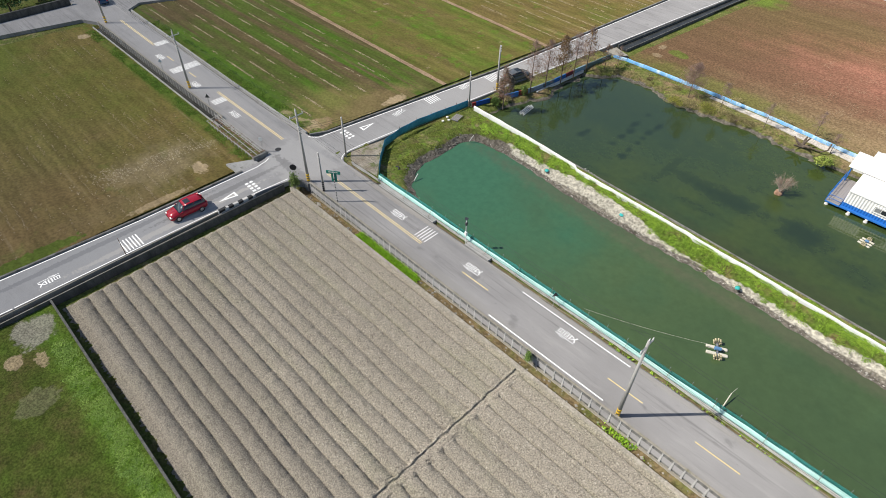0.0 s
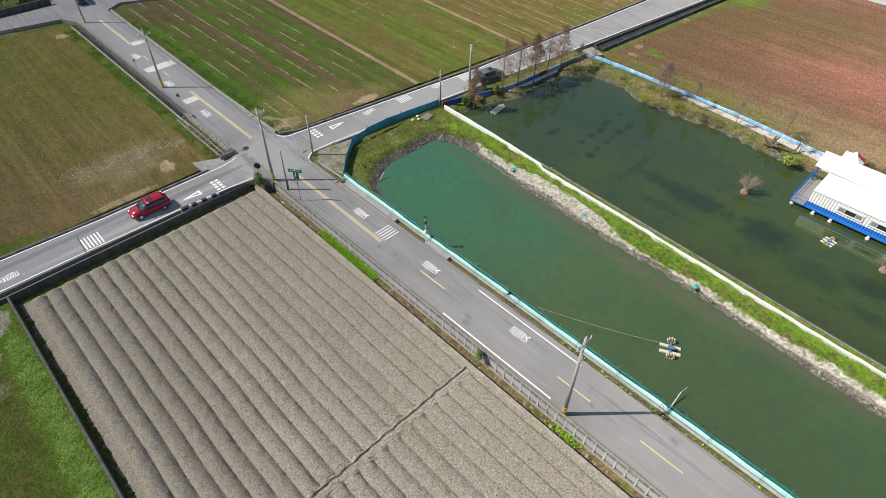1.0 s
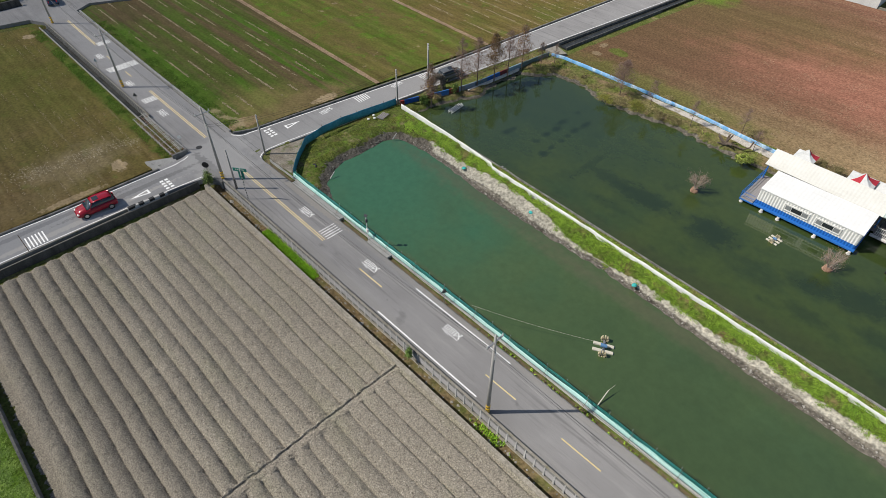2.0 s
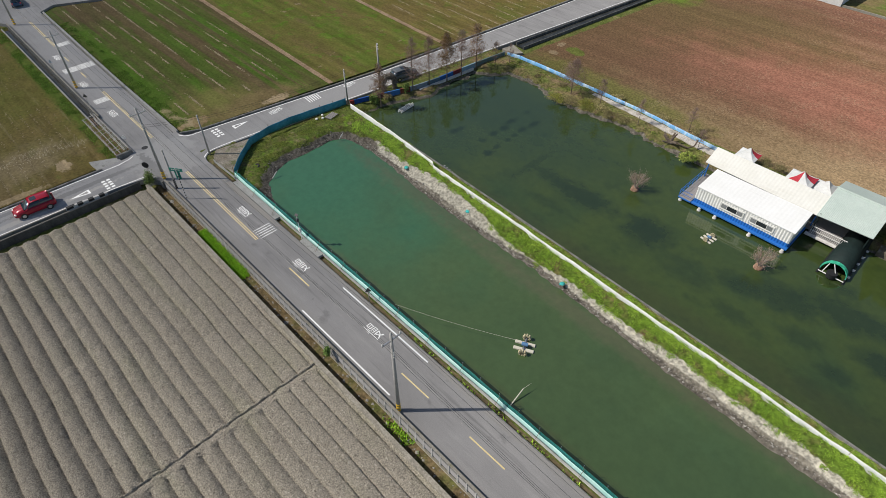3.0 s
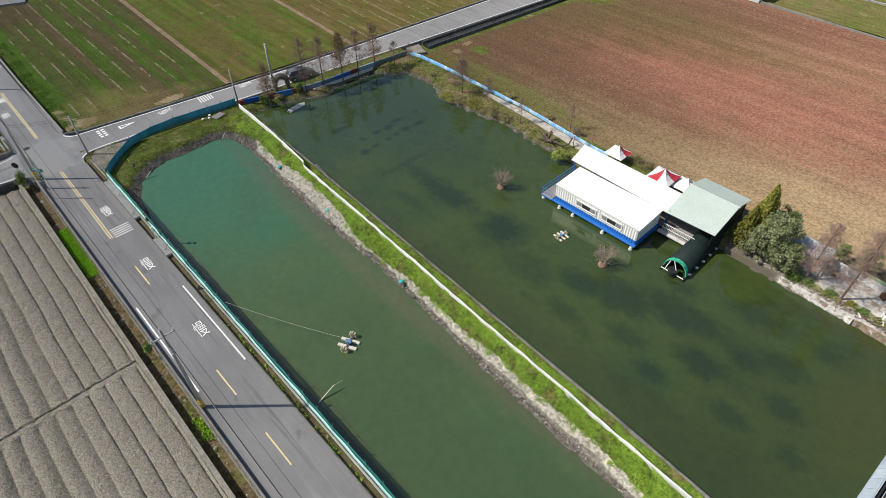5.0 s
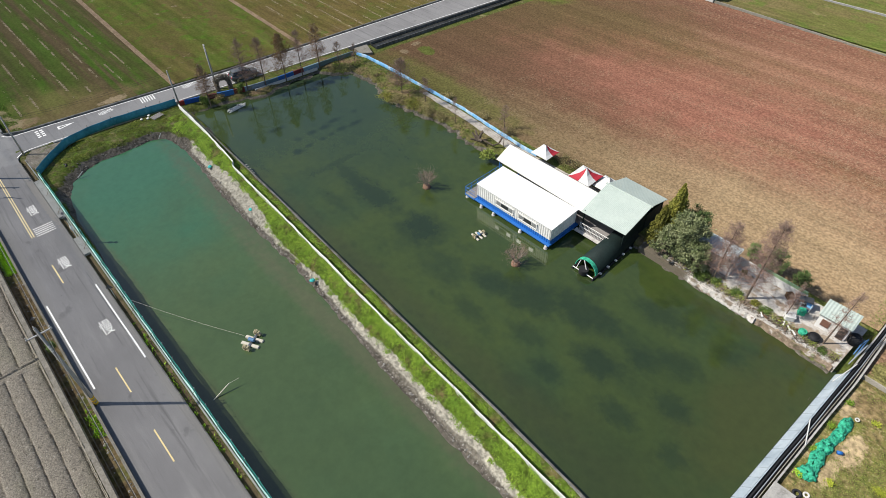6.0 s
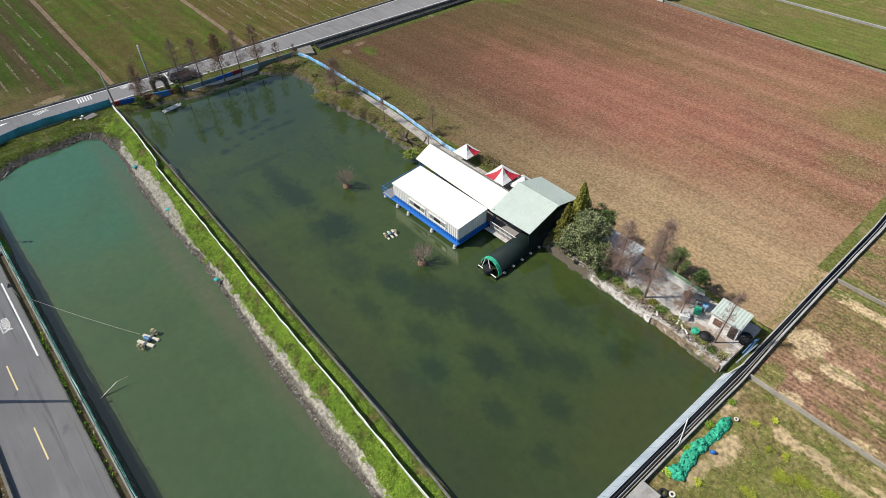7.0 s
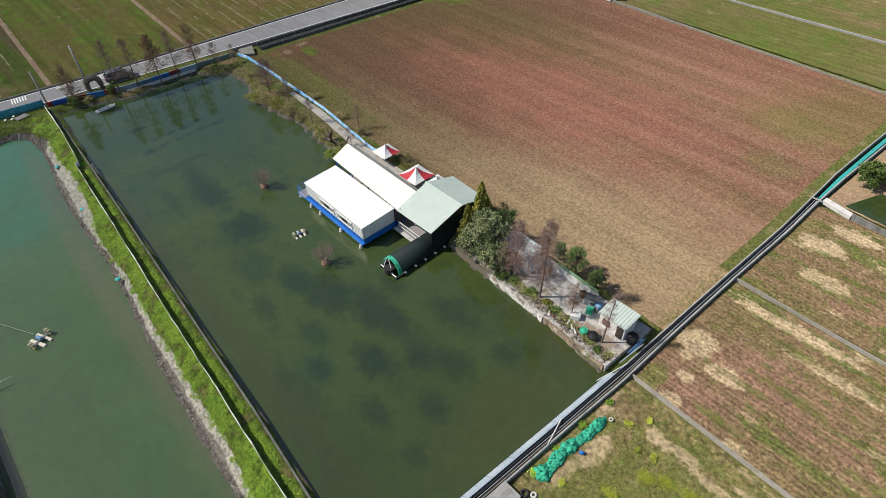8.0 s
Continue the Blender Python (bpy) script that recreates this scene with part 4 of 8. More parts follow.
# ---- kerbs, channel walls, barriers ----
def wall(name, pts, half, z0, z1, material, label, step=2.0, category="wall"):
    ob = link(name, ribbon(bmesh.new(), densify(pts, step), half, z0, z1), material)
    return tagged(ob, label, category, kind="structure")


wall_stained = mat("black-streaked concrete", ((0.1, 0.097, 0.09), (0.2, 0.195, 0.18)), 1.6, (1, 1, 0.2), 0.92, fine=8, vary=0.25, bump=0.3, dist=0.01,
                   layers=(((0.06, 0.06, 0.055), 2.4, (1, 1, 0.25), 0.48, 0.62, 0.7),))
# near-black concrete: the shade on walls and in gaps is put into its colour
wall_shaded = mat("concrete with shade in its colour", ((0.05, 0.05, 0.047), (0.12, 0.118, 0.11)), 1.2, (1, 1, 0.3), 0.92, fine=8, vary=0.3, bump=0.3, dist=0.01)
bund = mat("dry earth bund", ((0.31, 0.28, 0.225), (0.4, 0.365, 0.3)), 0.6, rough=0.97, fine=6, vary=0.25, bump=0.6, dist=0.04)


def barrier(name, x0, x1, y, pitch=1.0):
    """A low cast wall with buttresses towards the channel."""
    ob = wall(name, [(x0, y), (x1, y)], 0.09, -1.5, 0.4, wall_stained, "low stained concrete barrier with buttresses beside the road", 4.0)
    bm = bmesh.new()
    slab(bm, [(-0.11, 0), (0.11, 0), (0.09, -0.08), (-0.09, -0.08)], -1.0, 0.36)
    for v in bm.verts:
        if v.co.z > 0:
            v.co.x *= 0.5
            v.co.y *= 0.3
    first = link("buttress", bm, concrete, ob)
    k = int((x1 - x0) / pitch)
    first.location = (x0 + 0.3, y - 0.11, 0)
    for i in range(1, k):
        o = new("buttress", first.data)
        o.parent = ob
        o.location = (x0 + 0.3 + i * pitch, y - 0.11, 0)
    link("coping", box(bmesh.new(), x0, x1, y - 0.12, y + 0.1, 0.4, 0.46, 0.015), path_grey, ob)
    return ob


barrier("barrier_1", 0.6, 111, -3.25)
barrier("barrier_2", -65.0, -20.5, -3.42)
wall("wall_ledge", [(0.6, -3.43), (111, -3.43)], 0.08, -1.6, -0.98, path_grey, "pale footing ledge below the roadside barrier", 4.0)
wall("wall_channel_1", [(-1.0, -5.04), (111, -5.04)], 0.22, -1.6, -0.24, bund, "pale earth bund between field and ditch", 1.0)
wall("wall_field_1", [(-2.0, -33.1), (60, -33.1)], 0.1, -1.0, 0.05, wall_stained, "concrete field dividing wall")
# shaded face painted near-black; the pale strip above it gives the lit top
wall("wall_field_2", [(-2.15, -60.0), (-2.0, -33.0), (-1.75, -5.6)], 0.05, -1.1, 0.04, wall_shaded, "concrete wall of the roadside channel")
wall("wall_coping", [(-2.15, -60.0), (-2.0, -33.0), (-1.95, -14.0)], 0.06, 0.04, 0.08, path_grey, "thin pale strip standing for the lit top of the channel wall")
wall("wall_kerb_1", [(-3.0, -60), (-2.85, -33), (-2.6, -14.2)], 0.07, -0.7, 0.12, path_grey, "low kerb of the roadside channel")
wall("wall_kerb_2", [(-9.6, -60), (-8.65, -36.0), (-7.75, -21.0), (-7.6, -8.0)], 0.12, -0.8, 0.2, concrete_dark, "dark stained kerb wall beside a field")
wall("wall_kerb_3", [(-8.6, 3.1), (-7.5, 5.4), (-3.4, 35.7), (0.5, 84.3), (6.6, 150)], 0.13, -0.8, 0.22, concrete_dark, "dark stained kerb wall beside a field")
wall("wall_kerb_4", [(-66.5, 3.3), (-29.6, 2.95), (-9.2, 3.05)], 0.13, -0.8, 0.28, concrete, "concrete kerb wall beside the crop field")
wall("wall_kerb_5", [(-66, 2.75), (-9.6, 2.5)], 0.06, -0.3, 0.05, concrete_dark, "flush gutter edge")
wall("wall_channel_2", [(-65, -4.6), (-20, -4.6)], 0.08, -1.2, -0.2, concrete, "concrete edge of a canal")
# the shadowed channel's darkness is put into this wall's colour
wall("wall_far_1", [(-77.6, -3.8), (-77.8, -17.0), (-82.6, -60)], 0.2, -0.6, 1.2, wall_shaded, "dark high wall by the far side road")
wall("wall_channel_3", [(0.3, 3.5), (5.6, 3.56), (85.6, 3.56)], 0.07, -1.4, 0.02, concrete, "concrete wall between the ditch and the fish pond")
wall("wall_channel_4", [(0.6, 2.8), (111, 2.8)], 0.045, -0.8, 0.02, concrete_dark, "stained kerb along the ditch")
NEAR_LIP = [p for p in LIP_LINE if 0 <= p[1] <= 48.5]
wall("wall_channel_5", NEAR_LIP, 0.035, -1.3, 0.03, tarp_pale, "pale plastic lip along the canal")
wall("wall_channel_5b", [p for p in LIP_LINE if p[1] >= 48.5], 0.06, -1.3, 0.08, concrete, "concrete wall of the drainage canal")
wall("wall_channel_6", [p for p in BRINK_LINE if p[1] >= 0], 0.07, -1.3, 0.06, concrete, "concrete wall of the drainage canal")
wall("wall_channel_7", [(x - 0.24, y) for x, y in BRINK_LINE if 0 <= y <= 55], 0.03, -0.9, -0.04, path_grey, "thin concrete edge beside the canal")
tagged(link("ground_verge", ribbon(bmesh.new(), densify([(x - 0.72, y) for x, y in LIP_LINE if y > 54], 1.0), 0.6, FZ - 0.2, lambda x, y: FZ + 0.06 + 0.04 * wobble(x, y, 1.3, 4.0)), weeds), "strip of rough green grass beside the canal", "grass", kind="structure")
wall("wall_path_1", [(90.0, 48.2), (99.7, 47.8), (140, 46.2)], 0.08, -0.8, -0.12, path_grey, "narrow concrete field path")
wall("wall_path_2", [(90.6, 65.5), (101.3, 65.2), (140, 64.6)], 0.065, -0.8, -0.15, path_grey, "narrow concrete field path")
wall("wall_path_3", [(15.5, 118.2), (44.4, 117.1), (64, 115.8), (88, 114.95), (150, 114)], 0.09, -0.8, -0.15, path_grey, "concrete path across the fields")
wall("wall_path_4", [(18, 132.3), (170, 133)], 0.13, -0.8, -0.15, concrete, "concrete path across the fields")
wall("wall_curb_pond", CURB_LINE, 0.08, -1.4, 0.06, concrete_dark, "weathered concrete retaining wall of the dark pond", 1.5)

# ---- water ----
def water(name, poly, material, label, level):
    bm = bmesh.new()
    f = bm.faces.new([bm.verts.new((x, y, level)) for x, y in poly])
    f.normal_update()
    if f.normal.z < 0:
        f.normal_flip()
    tagged(link(name, bm, material), label, "water", kind="structure")


def grown(poly, d):
    c = np.mean(np.array(poly), 0)
    return [(x + d * np.sign(x - c[0]), y + d * np.sign(y - c[1])) for x, y in poly]


P1W = [(3, 3.75), (3, 24), (60, 21), (85.8, 18.0), (85.4, 3.75)]
P2W = [(2.2, 25.0), (2.8, 53), (88.3, 53), (88.3, 47.0), (86.7, 21.0), (79.8, 21.38), (69.9, 22.03), (59.0, 22.5), (50.4, 22.95), (41.9, 23.35), (31.7, 23.85), (20.0, 24.33)]
water("water_1", P1W, water_teal, "murky teal-green fish pond water", WATER1)
water("water_2", P2W, water_green, "dark olive-green pond water", WATER)

# ---- fences and sheets along the ponds ----
def sheet_fence(name, pts, z0, z1, material, label, lean=0.0, amp=0.05, seed=1.0, step=0.5):
    """A standing sheet of tarpaulin with folds, 2 cm thick."""
    pts = densify(pts, step)
    bm = bmesh.new()
    rows = []
    for i, (x, y) in enumerate(pts):
        a, c = Vector(pts[max(0, i - 1)]), Vector(pts[min(len(pts) - 1, i + 1)])
        d = (c - a).normalized()
        nr = Vector((-d.y, d.x))
        row = []
        for side in (-0.01, 0.01):
            for k in range(4):
                f = k / 3
                w = amp * wobble(i * step, k * 0.6, 0.7, seed) * (0.4 + 0.6 * f) + lean * f + side
                row.append(bm.verts.new((x + nr.x * w, y + nr.y * w, z0 + (z1 - z0) * f + (0.06 * wobble(i * step, 9, 0.45, seed) if k == 3 else 0))))
        rows.append(row)
    for a, c in zip(rows, rows[1:]):
        for k in range(3):
            bm.faces.new((a[k], c[k], c[k + 1], a[k + 1]))
            bm.faces.new((a[4 + k], a[5 + k], c[5 + k], c[4 + k]))
        bm.faces.new((a[3], c[3], c[7], a[7]))
        bm.faces.new((a[0], a[4], c[4], c[0]))
    bmesh.ops.recalc_face_normals(bm, faces=bm.faces)
    return bm


def see_through(m, amount):
    n, l = m.node_tree.nodes, m.node_tree.links
    mix, tr = n.new("ShaderNodeMixShader"), n.new("ShaderNodeBsdfTransparent")
    mix.inputs[0].default_value = amount
    l.new(n["Principled BSDF"].outputs[0], mix.inputs[1])
    l.new(tr.outputs[0], mix.inputs[2])
    l.new(mix.outputs[0], n["Material Output"].inputs["Surface"])


see_through(net_teal, 0.45)


def pond_fence():
    f = thing("pond_fence", (0, 0, 0), "pale teal sheet fence with netting on thin steel posts", "fence")
    part("sheet", sheet_fence("sheet", [(5.5, 3.7), (85.4, 3.7)], -0.1, 0.5, sheet_teal, "", 0.08, 0.06, 2.0), sheet_teal, f, "pale teal plastic sheet", True)
    part("net", sheet_fence("net", [(5.5, 3.82), (85.4, 3.82)], 0.44, 0.8, net_teal, "", 0.12, 0.07, 5.0), net_teal, f, "dark teal netting", True)
    post = tube(bmesh.new(), (0, 0, -0.5), (0, 0.1, 1.1), 0.024, 0.02, 6)
    post = tube(post, (0, 0.1, 1.1), (0, 0.1, 1.12), 0.04, 0.04, 6)
    p0 = part("post", post, steel, f)
    brace = tube(bmesh.new(), (0, -0.75, -0.1), (0, 0.07, 0.95), 0.022, 0.022, 5)
    b0 = part("brace", brace, rust, f)
    for i in range(36):
        x = 6.2 + 2.22 * i
        o = p0 if i == 0 else new("post", p0.data)
        o.parent = f
        o.location = (x, 3.86, 0)
        if i % 2 == 0:
            o = b0 if i == 0 else new("brace", b0.data)
            o.parent = f
            o.location = (x + 0.15, 3.8, 0)


pond_fence()


def dike_sheet():
    f = thing("dike_sheet", (0, 0, 0), "long white tarpaulin strip standing along the grassy dike", "fence")
    part("tarpaulin", sheet_fence("t", SHEET_LINE, -0.15, 0.78, sheet_white, "", 0.05, 0.09, 8.0), sheet_white, f, "", True)
    bm = tube(bmesh.new(), (0, 0, -0.5), (0, 0, 0.95), 0.025, 0.025, 6)
    p0 = part("stake", bm, rust, f)
    for i in range(34):
        x = 3.5 + i * 2.5
        o = p0 if i == 0 else new("stake", p0.data)
        o.parent = f
        o.location = (x, line_at(SHEET_LINE, x) + 0.08, 0)


dike_sheet()

CORNER_FENCE = [(5.5, 3.8), (2.9, 6.3), (0.6, 9.0), (-0.05, 12.3), (-0.1, 15.6), (0.6, 20.5), (1.2, 24.6)]


def corner_fence():
    f = thing("corner_fence", (0, 0, 0), "weathered blue-green sheet fence curving round the pond corner", "fence")
    part("sheet", sheet_fence("s", CORNER_FENCE, -0.1, 1.05, None, "", 0.0, 0.08, 11.0), sheet_blue, f, "", True)
    bm = tube(bmesh.new(), (0, 0, -0.5), (0, 0, 1.3), 0.035, 0.03, 6)
    p0 = part("post", bm, rust, f)
    for i, (x, y) in enumerate(densify(CORNER_FENCE, 2.0)):
        o = p0 if i == 0 else new("post", p0.data)
        o.parent = f
        o.location = (x - 0.06, y - 0.04, 0)


sheet_blue = mat("blue-green sheet", ((0.02, 0.15, 0.2), (0.05, 0.29, 0.43)), 0.35, (1, 1, 0.3), 0.65, fine=3, vary=0.2, bump=0.4, dist=0.03,
                 layers=(((0.12, 0.36, 0.5), 0.25, ONE, 0.55, 0.68, 0.8),))
corner_fence()

PAINTED = [(1.7, 24.9), (2.6, 28.0), (3.7, 31.0), (5.0, 35.0), (5.6, 39.0), (6.0, 45.0), (6.5, 50.0), (6.9, 53.6)]
WALL_COLOURS = ((24.9, 25.6, (0.3, 0.035, 0.03)), (25.6, 27.9, (0.02, 0.1, 0.4)), (27.9, 30.2, (0.13, 0.03, 0.03)), (30.2, 32.6, (0.04, 0.16, 0.42)), (32.6, 34.2, (0.2, 0.04, 0.035)),
                (34.2, 37.2, (0.22, 0.28, 0.34)), (37.2, 39.6, (0.1, 0.17, 0.22)), (39.6, 42.4, (0.03, 0.12, 0.36)), (42.4, 44.2, (0.16, 0.03, 0.035)), (44.2, 47.2, (0.22, 0.34, 0.42)), (47.2, 53.6, (0.12, 0.18, 0.18)))
painted_wall = None
for i, (v0, v1, c) in enumerate(WALL_COLOURS):
    U = lambda v: float(np.interp(v, [p[1] for p in PAINTED], [p[0] for p in PAINTED]))
    m = mat("painted panel", (tuple(k * 0.75 for k in c), c), 0.8, rough=0.75, fine=6, vary=0.15, bump=0.2, layers=(((0.1, 0.1, 0.09), 1.0, (1, 1, 0.3), 0.6, 0.75, 0.6),))
    if painted_wall is None:
        painted_wall = wall("wall_painted", PAINTED, 0.06, -0.7, 0.6, concrete_dark, "low wall of painted panels between the road and the dark pond")
    bm = ribbon(bmesh.new(), [(U(v0 + 0.03), v0 + 0.03), (U((v0 + v1) / 2), (v0 + v1) / 2), (U(v1 - 0.03), v1 - 0.03)], 0.1, -0.3, 0.66)
    part("panel", bm, m, painted_wall)

sheet_sky = mat("sky blue sheet", ((0.1, 0.33, 0.66), (0.24, 0.5, 0.76)), 0.4, (1, 1, 0.3), 0.6, fine=3, vary=0.12, bump=0.4, dist=0.03, layers=(((0.5, 0.62, 0.7), 0.5, (1, 1, 0.2), 0.48, 0.62, 0.8), ((0.7, 0.74, 0.76), 1.2, (1, 1, 0.3), 0.56, 0.66, 0.6)))


def blue_fence():
    f = thing("blue_fence", (0, 0, 0), "low sky-blue sheet fence between pond bank and field", "fence")
    line = [(7.2, 53.9), (9.5, 54.5), (16.0, 54.6), (33.0, 54.2), (45.0, 53.0), (48.0, 52.9)]
    part("sheet", sheet_fence("s", line, -0.2, 0.45, None, "", 0.1, 0.08, 14.0), sheet_sky, f, "", True)
    bm = tube(bmesh.new(), (0, 0, -0.6), (0, 0, 0.65), 0.03, 0.025, 6)
    p0 = part("post", bm, rust, f)
    for i, (x, y) in enumerate(densify(line, 2.6)):
        o = p0 if i == 0 else new("post", p0.data)
        o.parent = f
        o.location = (x, y + 0.1, 0)


blue_fence()
bm = slab(bmesh.new(), [(25, 53.3), (36, 52.5), (46, 51.3), (60, 51.4), (60, 52.9), (45, 52.8), (33, 53.9), (25, 54.0)], -0.5, 0.03)
tagged(link("pavement_bank", bm, silt), "pale concrete strip along the pond bank", "pavement", kind="structure")
bm = slab(bmesh.new(), [(5.0, 55.1), (7.5, 54.8), (8.6, 56.4), (5.4, 57.6)], -0.5, 0.02)
tagged(link("pavement_ramp", bm, path_grey), "small concrete slab bridge to the red field", "pavement", kind="structure")
bm = slab(bmesh.new(), [(5.35, 35.5), (6.25, 46.5), (6.5, 46.5), (5.62, 35.5)], -0.4, 0.02)
tagged(link("pavement_ledge", bm, concrete_pale), "narrow pale ledge below the painted wall", "pavement", kind="structure")
bm = slab(bmesh.new(), [(-1.5, 4.8), (-0.3, 3.8), (0.9, 3.5), (5.0, 3.9), (2.7, 6.2), (0.3, 8.8), (-0.5, 11.0)], -0.4, 0.02)
gravel = mat("brown gravel", ((0.2, 0.165, 0.12), (0.36, 0.32, 0.26)), 0.8, rough=0.97, fine=5, vary=0.3, bump=0.6, dist=0.04, layers=(((0.13, 0.15, 0.05), 0.7, ONE, 0.54, 0.64, 0.8),))
tagged(link("pavement_corner", bm, gravel), "bare gravelly patch at the road corner", "ground", kind="structure")
wall("wall_channel_9", [(5.2, 58.6), (9.0, 92.6), (16, 150)], 0.08, -0.6, 0.1, wall_stained, "dark wall of a roadside channel")
wall("wall_channel_8", [(7.0, 58.4), (10.4, 92.6), (17.4, 150)], 0.06, -1.1, -0.1, wall_stained, "concrete wall of a roadside channel")
ditch_bed = mat("brown ditch bed", ((0.11, 0.085, 0.045), (0.21, 0.165, 0.09)), 0.6, rough=0.9, fine=5, vary=0.3, bump=0.6, dist=0.04)
channel_dark = mat("wet channel bottom", ((0.02, 0.022, 0.02), (0.05, 0.05, 0.045)), 0.5, rough=0.25, fine=4, vary=0.3, bump=0.3)
for pts in ([(6.1, 58.5), (9.7, 92.6), (16.7, 150)],):
    tagged(link("water_channel_1", ribbon(bmesh.new(), pts, 0.8, -0.75, -0.3), channel_dark), "dark wet channel bed", "channel", kind="structure")
tagged(link("water_channel_2", ribbon(bmesh.new(), [((x + float(brink_at(y))) / 2, y) for x, y in LIP_LINE if y >= 0], 0.42, -1.35, -0.75), channel_dark), "dark wet bed of the drainage canal", "channel", kind="structure")
# this channel lies in shadow; the near-black bed colour carries that shade
tagged(link("water_channel_3", ribbon(bmesh.new(), [(-2.6, -60), (-2.45, -33), (-2.1, -6)], 0.3, -1.0, -0.62), channel_dark), "near-black wet bed of the roadside channel, its shade in the colour", "channel", kind="structure")
tagged(link("water_channel_4", ribbon(bmesh.new(), [(-65, -4.05), (-20, -4.05)], 0.48, -1.3, -0.8), channel_dark), "dark wet canal bed", "channel", kind="structure")
tagged(link("water_channel_5", ribbon(bmesh.new(), [(0.6, 3.17), (85.6, 3.17)], 0.32, -1.4, -0.42), ditch_bed), "muddy ditch bed", "channel", kind="structure")
for x0, x1 in ((6.5, 16.3), (21.4, 25.0)):
    tagged(link("pavement_cover", box(bmesh.new(), x0, x1, 2.85, 3.48, -0.3, 0.025, 0.02), concrete), "concrete cover over the ditch", "pavement", kind="structure")
# sloping liner at the end of the dark pond
liner = wall("wall_liner_back", [(float(lip_at(y)) - 0.08, y) for y in (21.5, 34.4, 39.9, 45.8, 47.4)], 0.03, -1.3, -0.03, tarp_grey, "grey plastic liner on the sloping pond end")
for y in np.linspace(21.5, 47.2, 22)[:-1]:
    bm = bmesh.new()
    y1 = y + 25.7 / 21 - 0.05
    e0, e1 = float(lip_at(y)), float(lip_at(y1))
    vs = [bm.verts.new(p) for p in ((e0 - 0.78, y, -0.95), (e1 - 0.78, y1, -0.95), (e1 - 0.06, y1, 0.02), (e0 - 0.06, y, 0.02), (e0 - 0.7, y, -1.0), (e1 - 0.7, y1, -1.0), (e1 - 0.04, y1, 0.0), (e0 - 0.04, y, 0.0))]
    for q in ((0, 1, 2, 3), (7, 6, 5, 4), (0, 4, 5, 1), (1, 5, 6, 2), (2, 6, 7, 3), (3, 7, 4, 0)):
        bm.faces.new([vs[k] for k in q])
    bmesh.ops.recalc_face_normals(bm, faces=bm.faces)
    part("panel", bm, tarp_pale, liner)

# ---- poles and wires ----
def utility_pole(x, y, h, arm_turn=0.0, label="tall grey concrete utility pole with yellow striped foot", arms=True):
    p = thing("utility_pole", (x, y, 0), label, "utility pole", "utility poles", arm_turn)
    part("shaft", tube(bmesh.new(), (0, 0, -0.6), (0, 0, h), 0.19, 0.11, 12), pole_grey, p, "", True)
    bm = bmesh.new()
    for k in range(3):
        tube(bm, (0, 0, 0.15 + 0.4 * k), (0, 0, 0.4 + 0.4 * k), 0.2, 0.2, 12)
    part("warning_band", bm, stripe_yellow, p, "yellow painted bands", True)
    if arms:
        part("crossarm", box(bmesh.new(), -0.06, 0.06, -0.95, 0.95, h - 0.75, h - 0.65, 0.01), steel, p)
        for yy in (-0.85, 0.0, 0.85):
            bm = bmesh.new()
            z = h - 0.65 if yy else h
            tube(bm, (0, yy, z), (0, yy, z + 0.12), 0.045, 0.05, 8)
            tube(bm, (0, yy, z + 0.12), (0, yy, z + 0.26), 0.06, 0.03, 8)
            part("insulator", bm, white_metal, p, "pale ceramic insulator")
        for zz in (h - 2.2, h - 2.5, h - 2.8):
            part("spool", tube(bmesh.new(), (0.12, 0, zz), (0.12, 0, zz + 0.16), 0.06, 0.06, 8), white_metal, p)
    return p


utility_pole(45.3, -2.95, 10.7)
utility_pole(-0.1, -3.0, 10.1)
utility_pole(-32.0, -2.6, 9.0)
utility_pole(-64.4, -2.3, 9.0)
utility_pole(91.0, -2.95, 10.7)
tall = utility_pole(0.95, 31.4, 7.2, 10, "grey concrete pole standing by the painted wall", False)
for zz in (6.3, 6.65, 7.0):
    part("spool", tube(bmesh.new(), (0.14, 0, zz), (0.14, 0, zz + 0.18), 0.08, 0.08, 8), white_metal, tall)


def short_pole(x, y, h, label, turn=0, banded=False):
    p = thing("short_pole", (x, y, 0), label, "pole", "", turn)
    part("shaft", tube(bmesh.new(), (0, 0, -0.4), (0, 0, h), 0.13, 0.1, 10), pole_grey, p, "", True)
    part("cap", tube(bmesh.new(), (0, 0, h), (0, 0, h + 0.12), 0.12, 0.08, 8), concrete_pale, p)
    if banded:
        bm = bmesh.new()
        for k in range(5):
            tube(bm, (0, 0, 0.1 + 0.3 * k), (0, 0, 0.25 + 0.3 * k), 0.142, 0.142, 10)
        part("band", bm, black, p, "black bands")
    part("bracket", box(bmesh.new(), -0.06, 0.25, -0.05, 0.05, h - 0.7, h - 0.5, 0.01), steel, p)


short_pole(2.8, -2.75, 5.6, "short concrete pole with black bands at its foot", 0, True)
short_pole(-1.2, 3.75, 5.8, "short concrete pole at the road corner")
short_pole(1.1, 25.0, 5.3, "thin concrete pole at the wall corner")


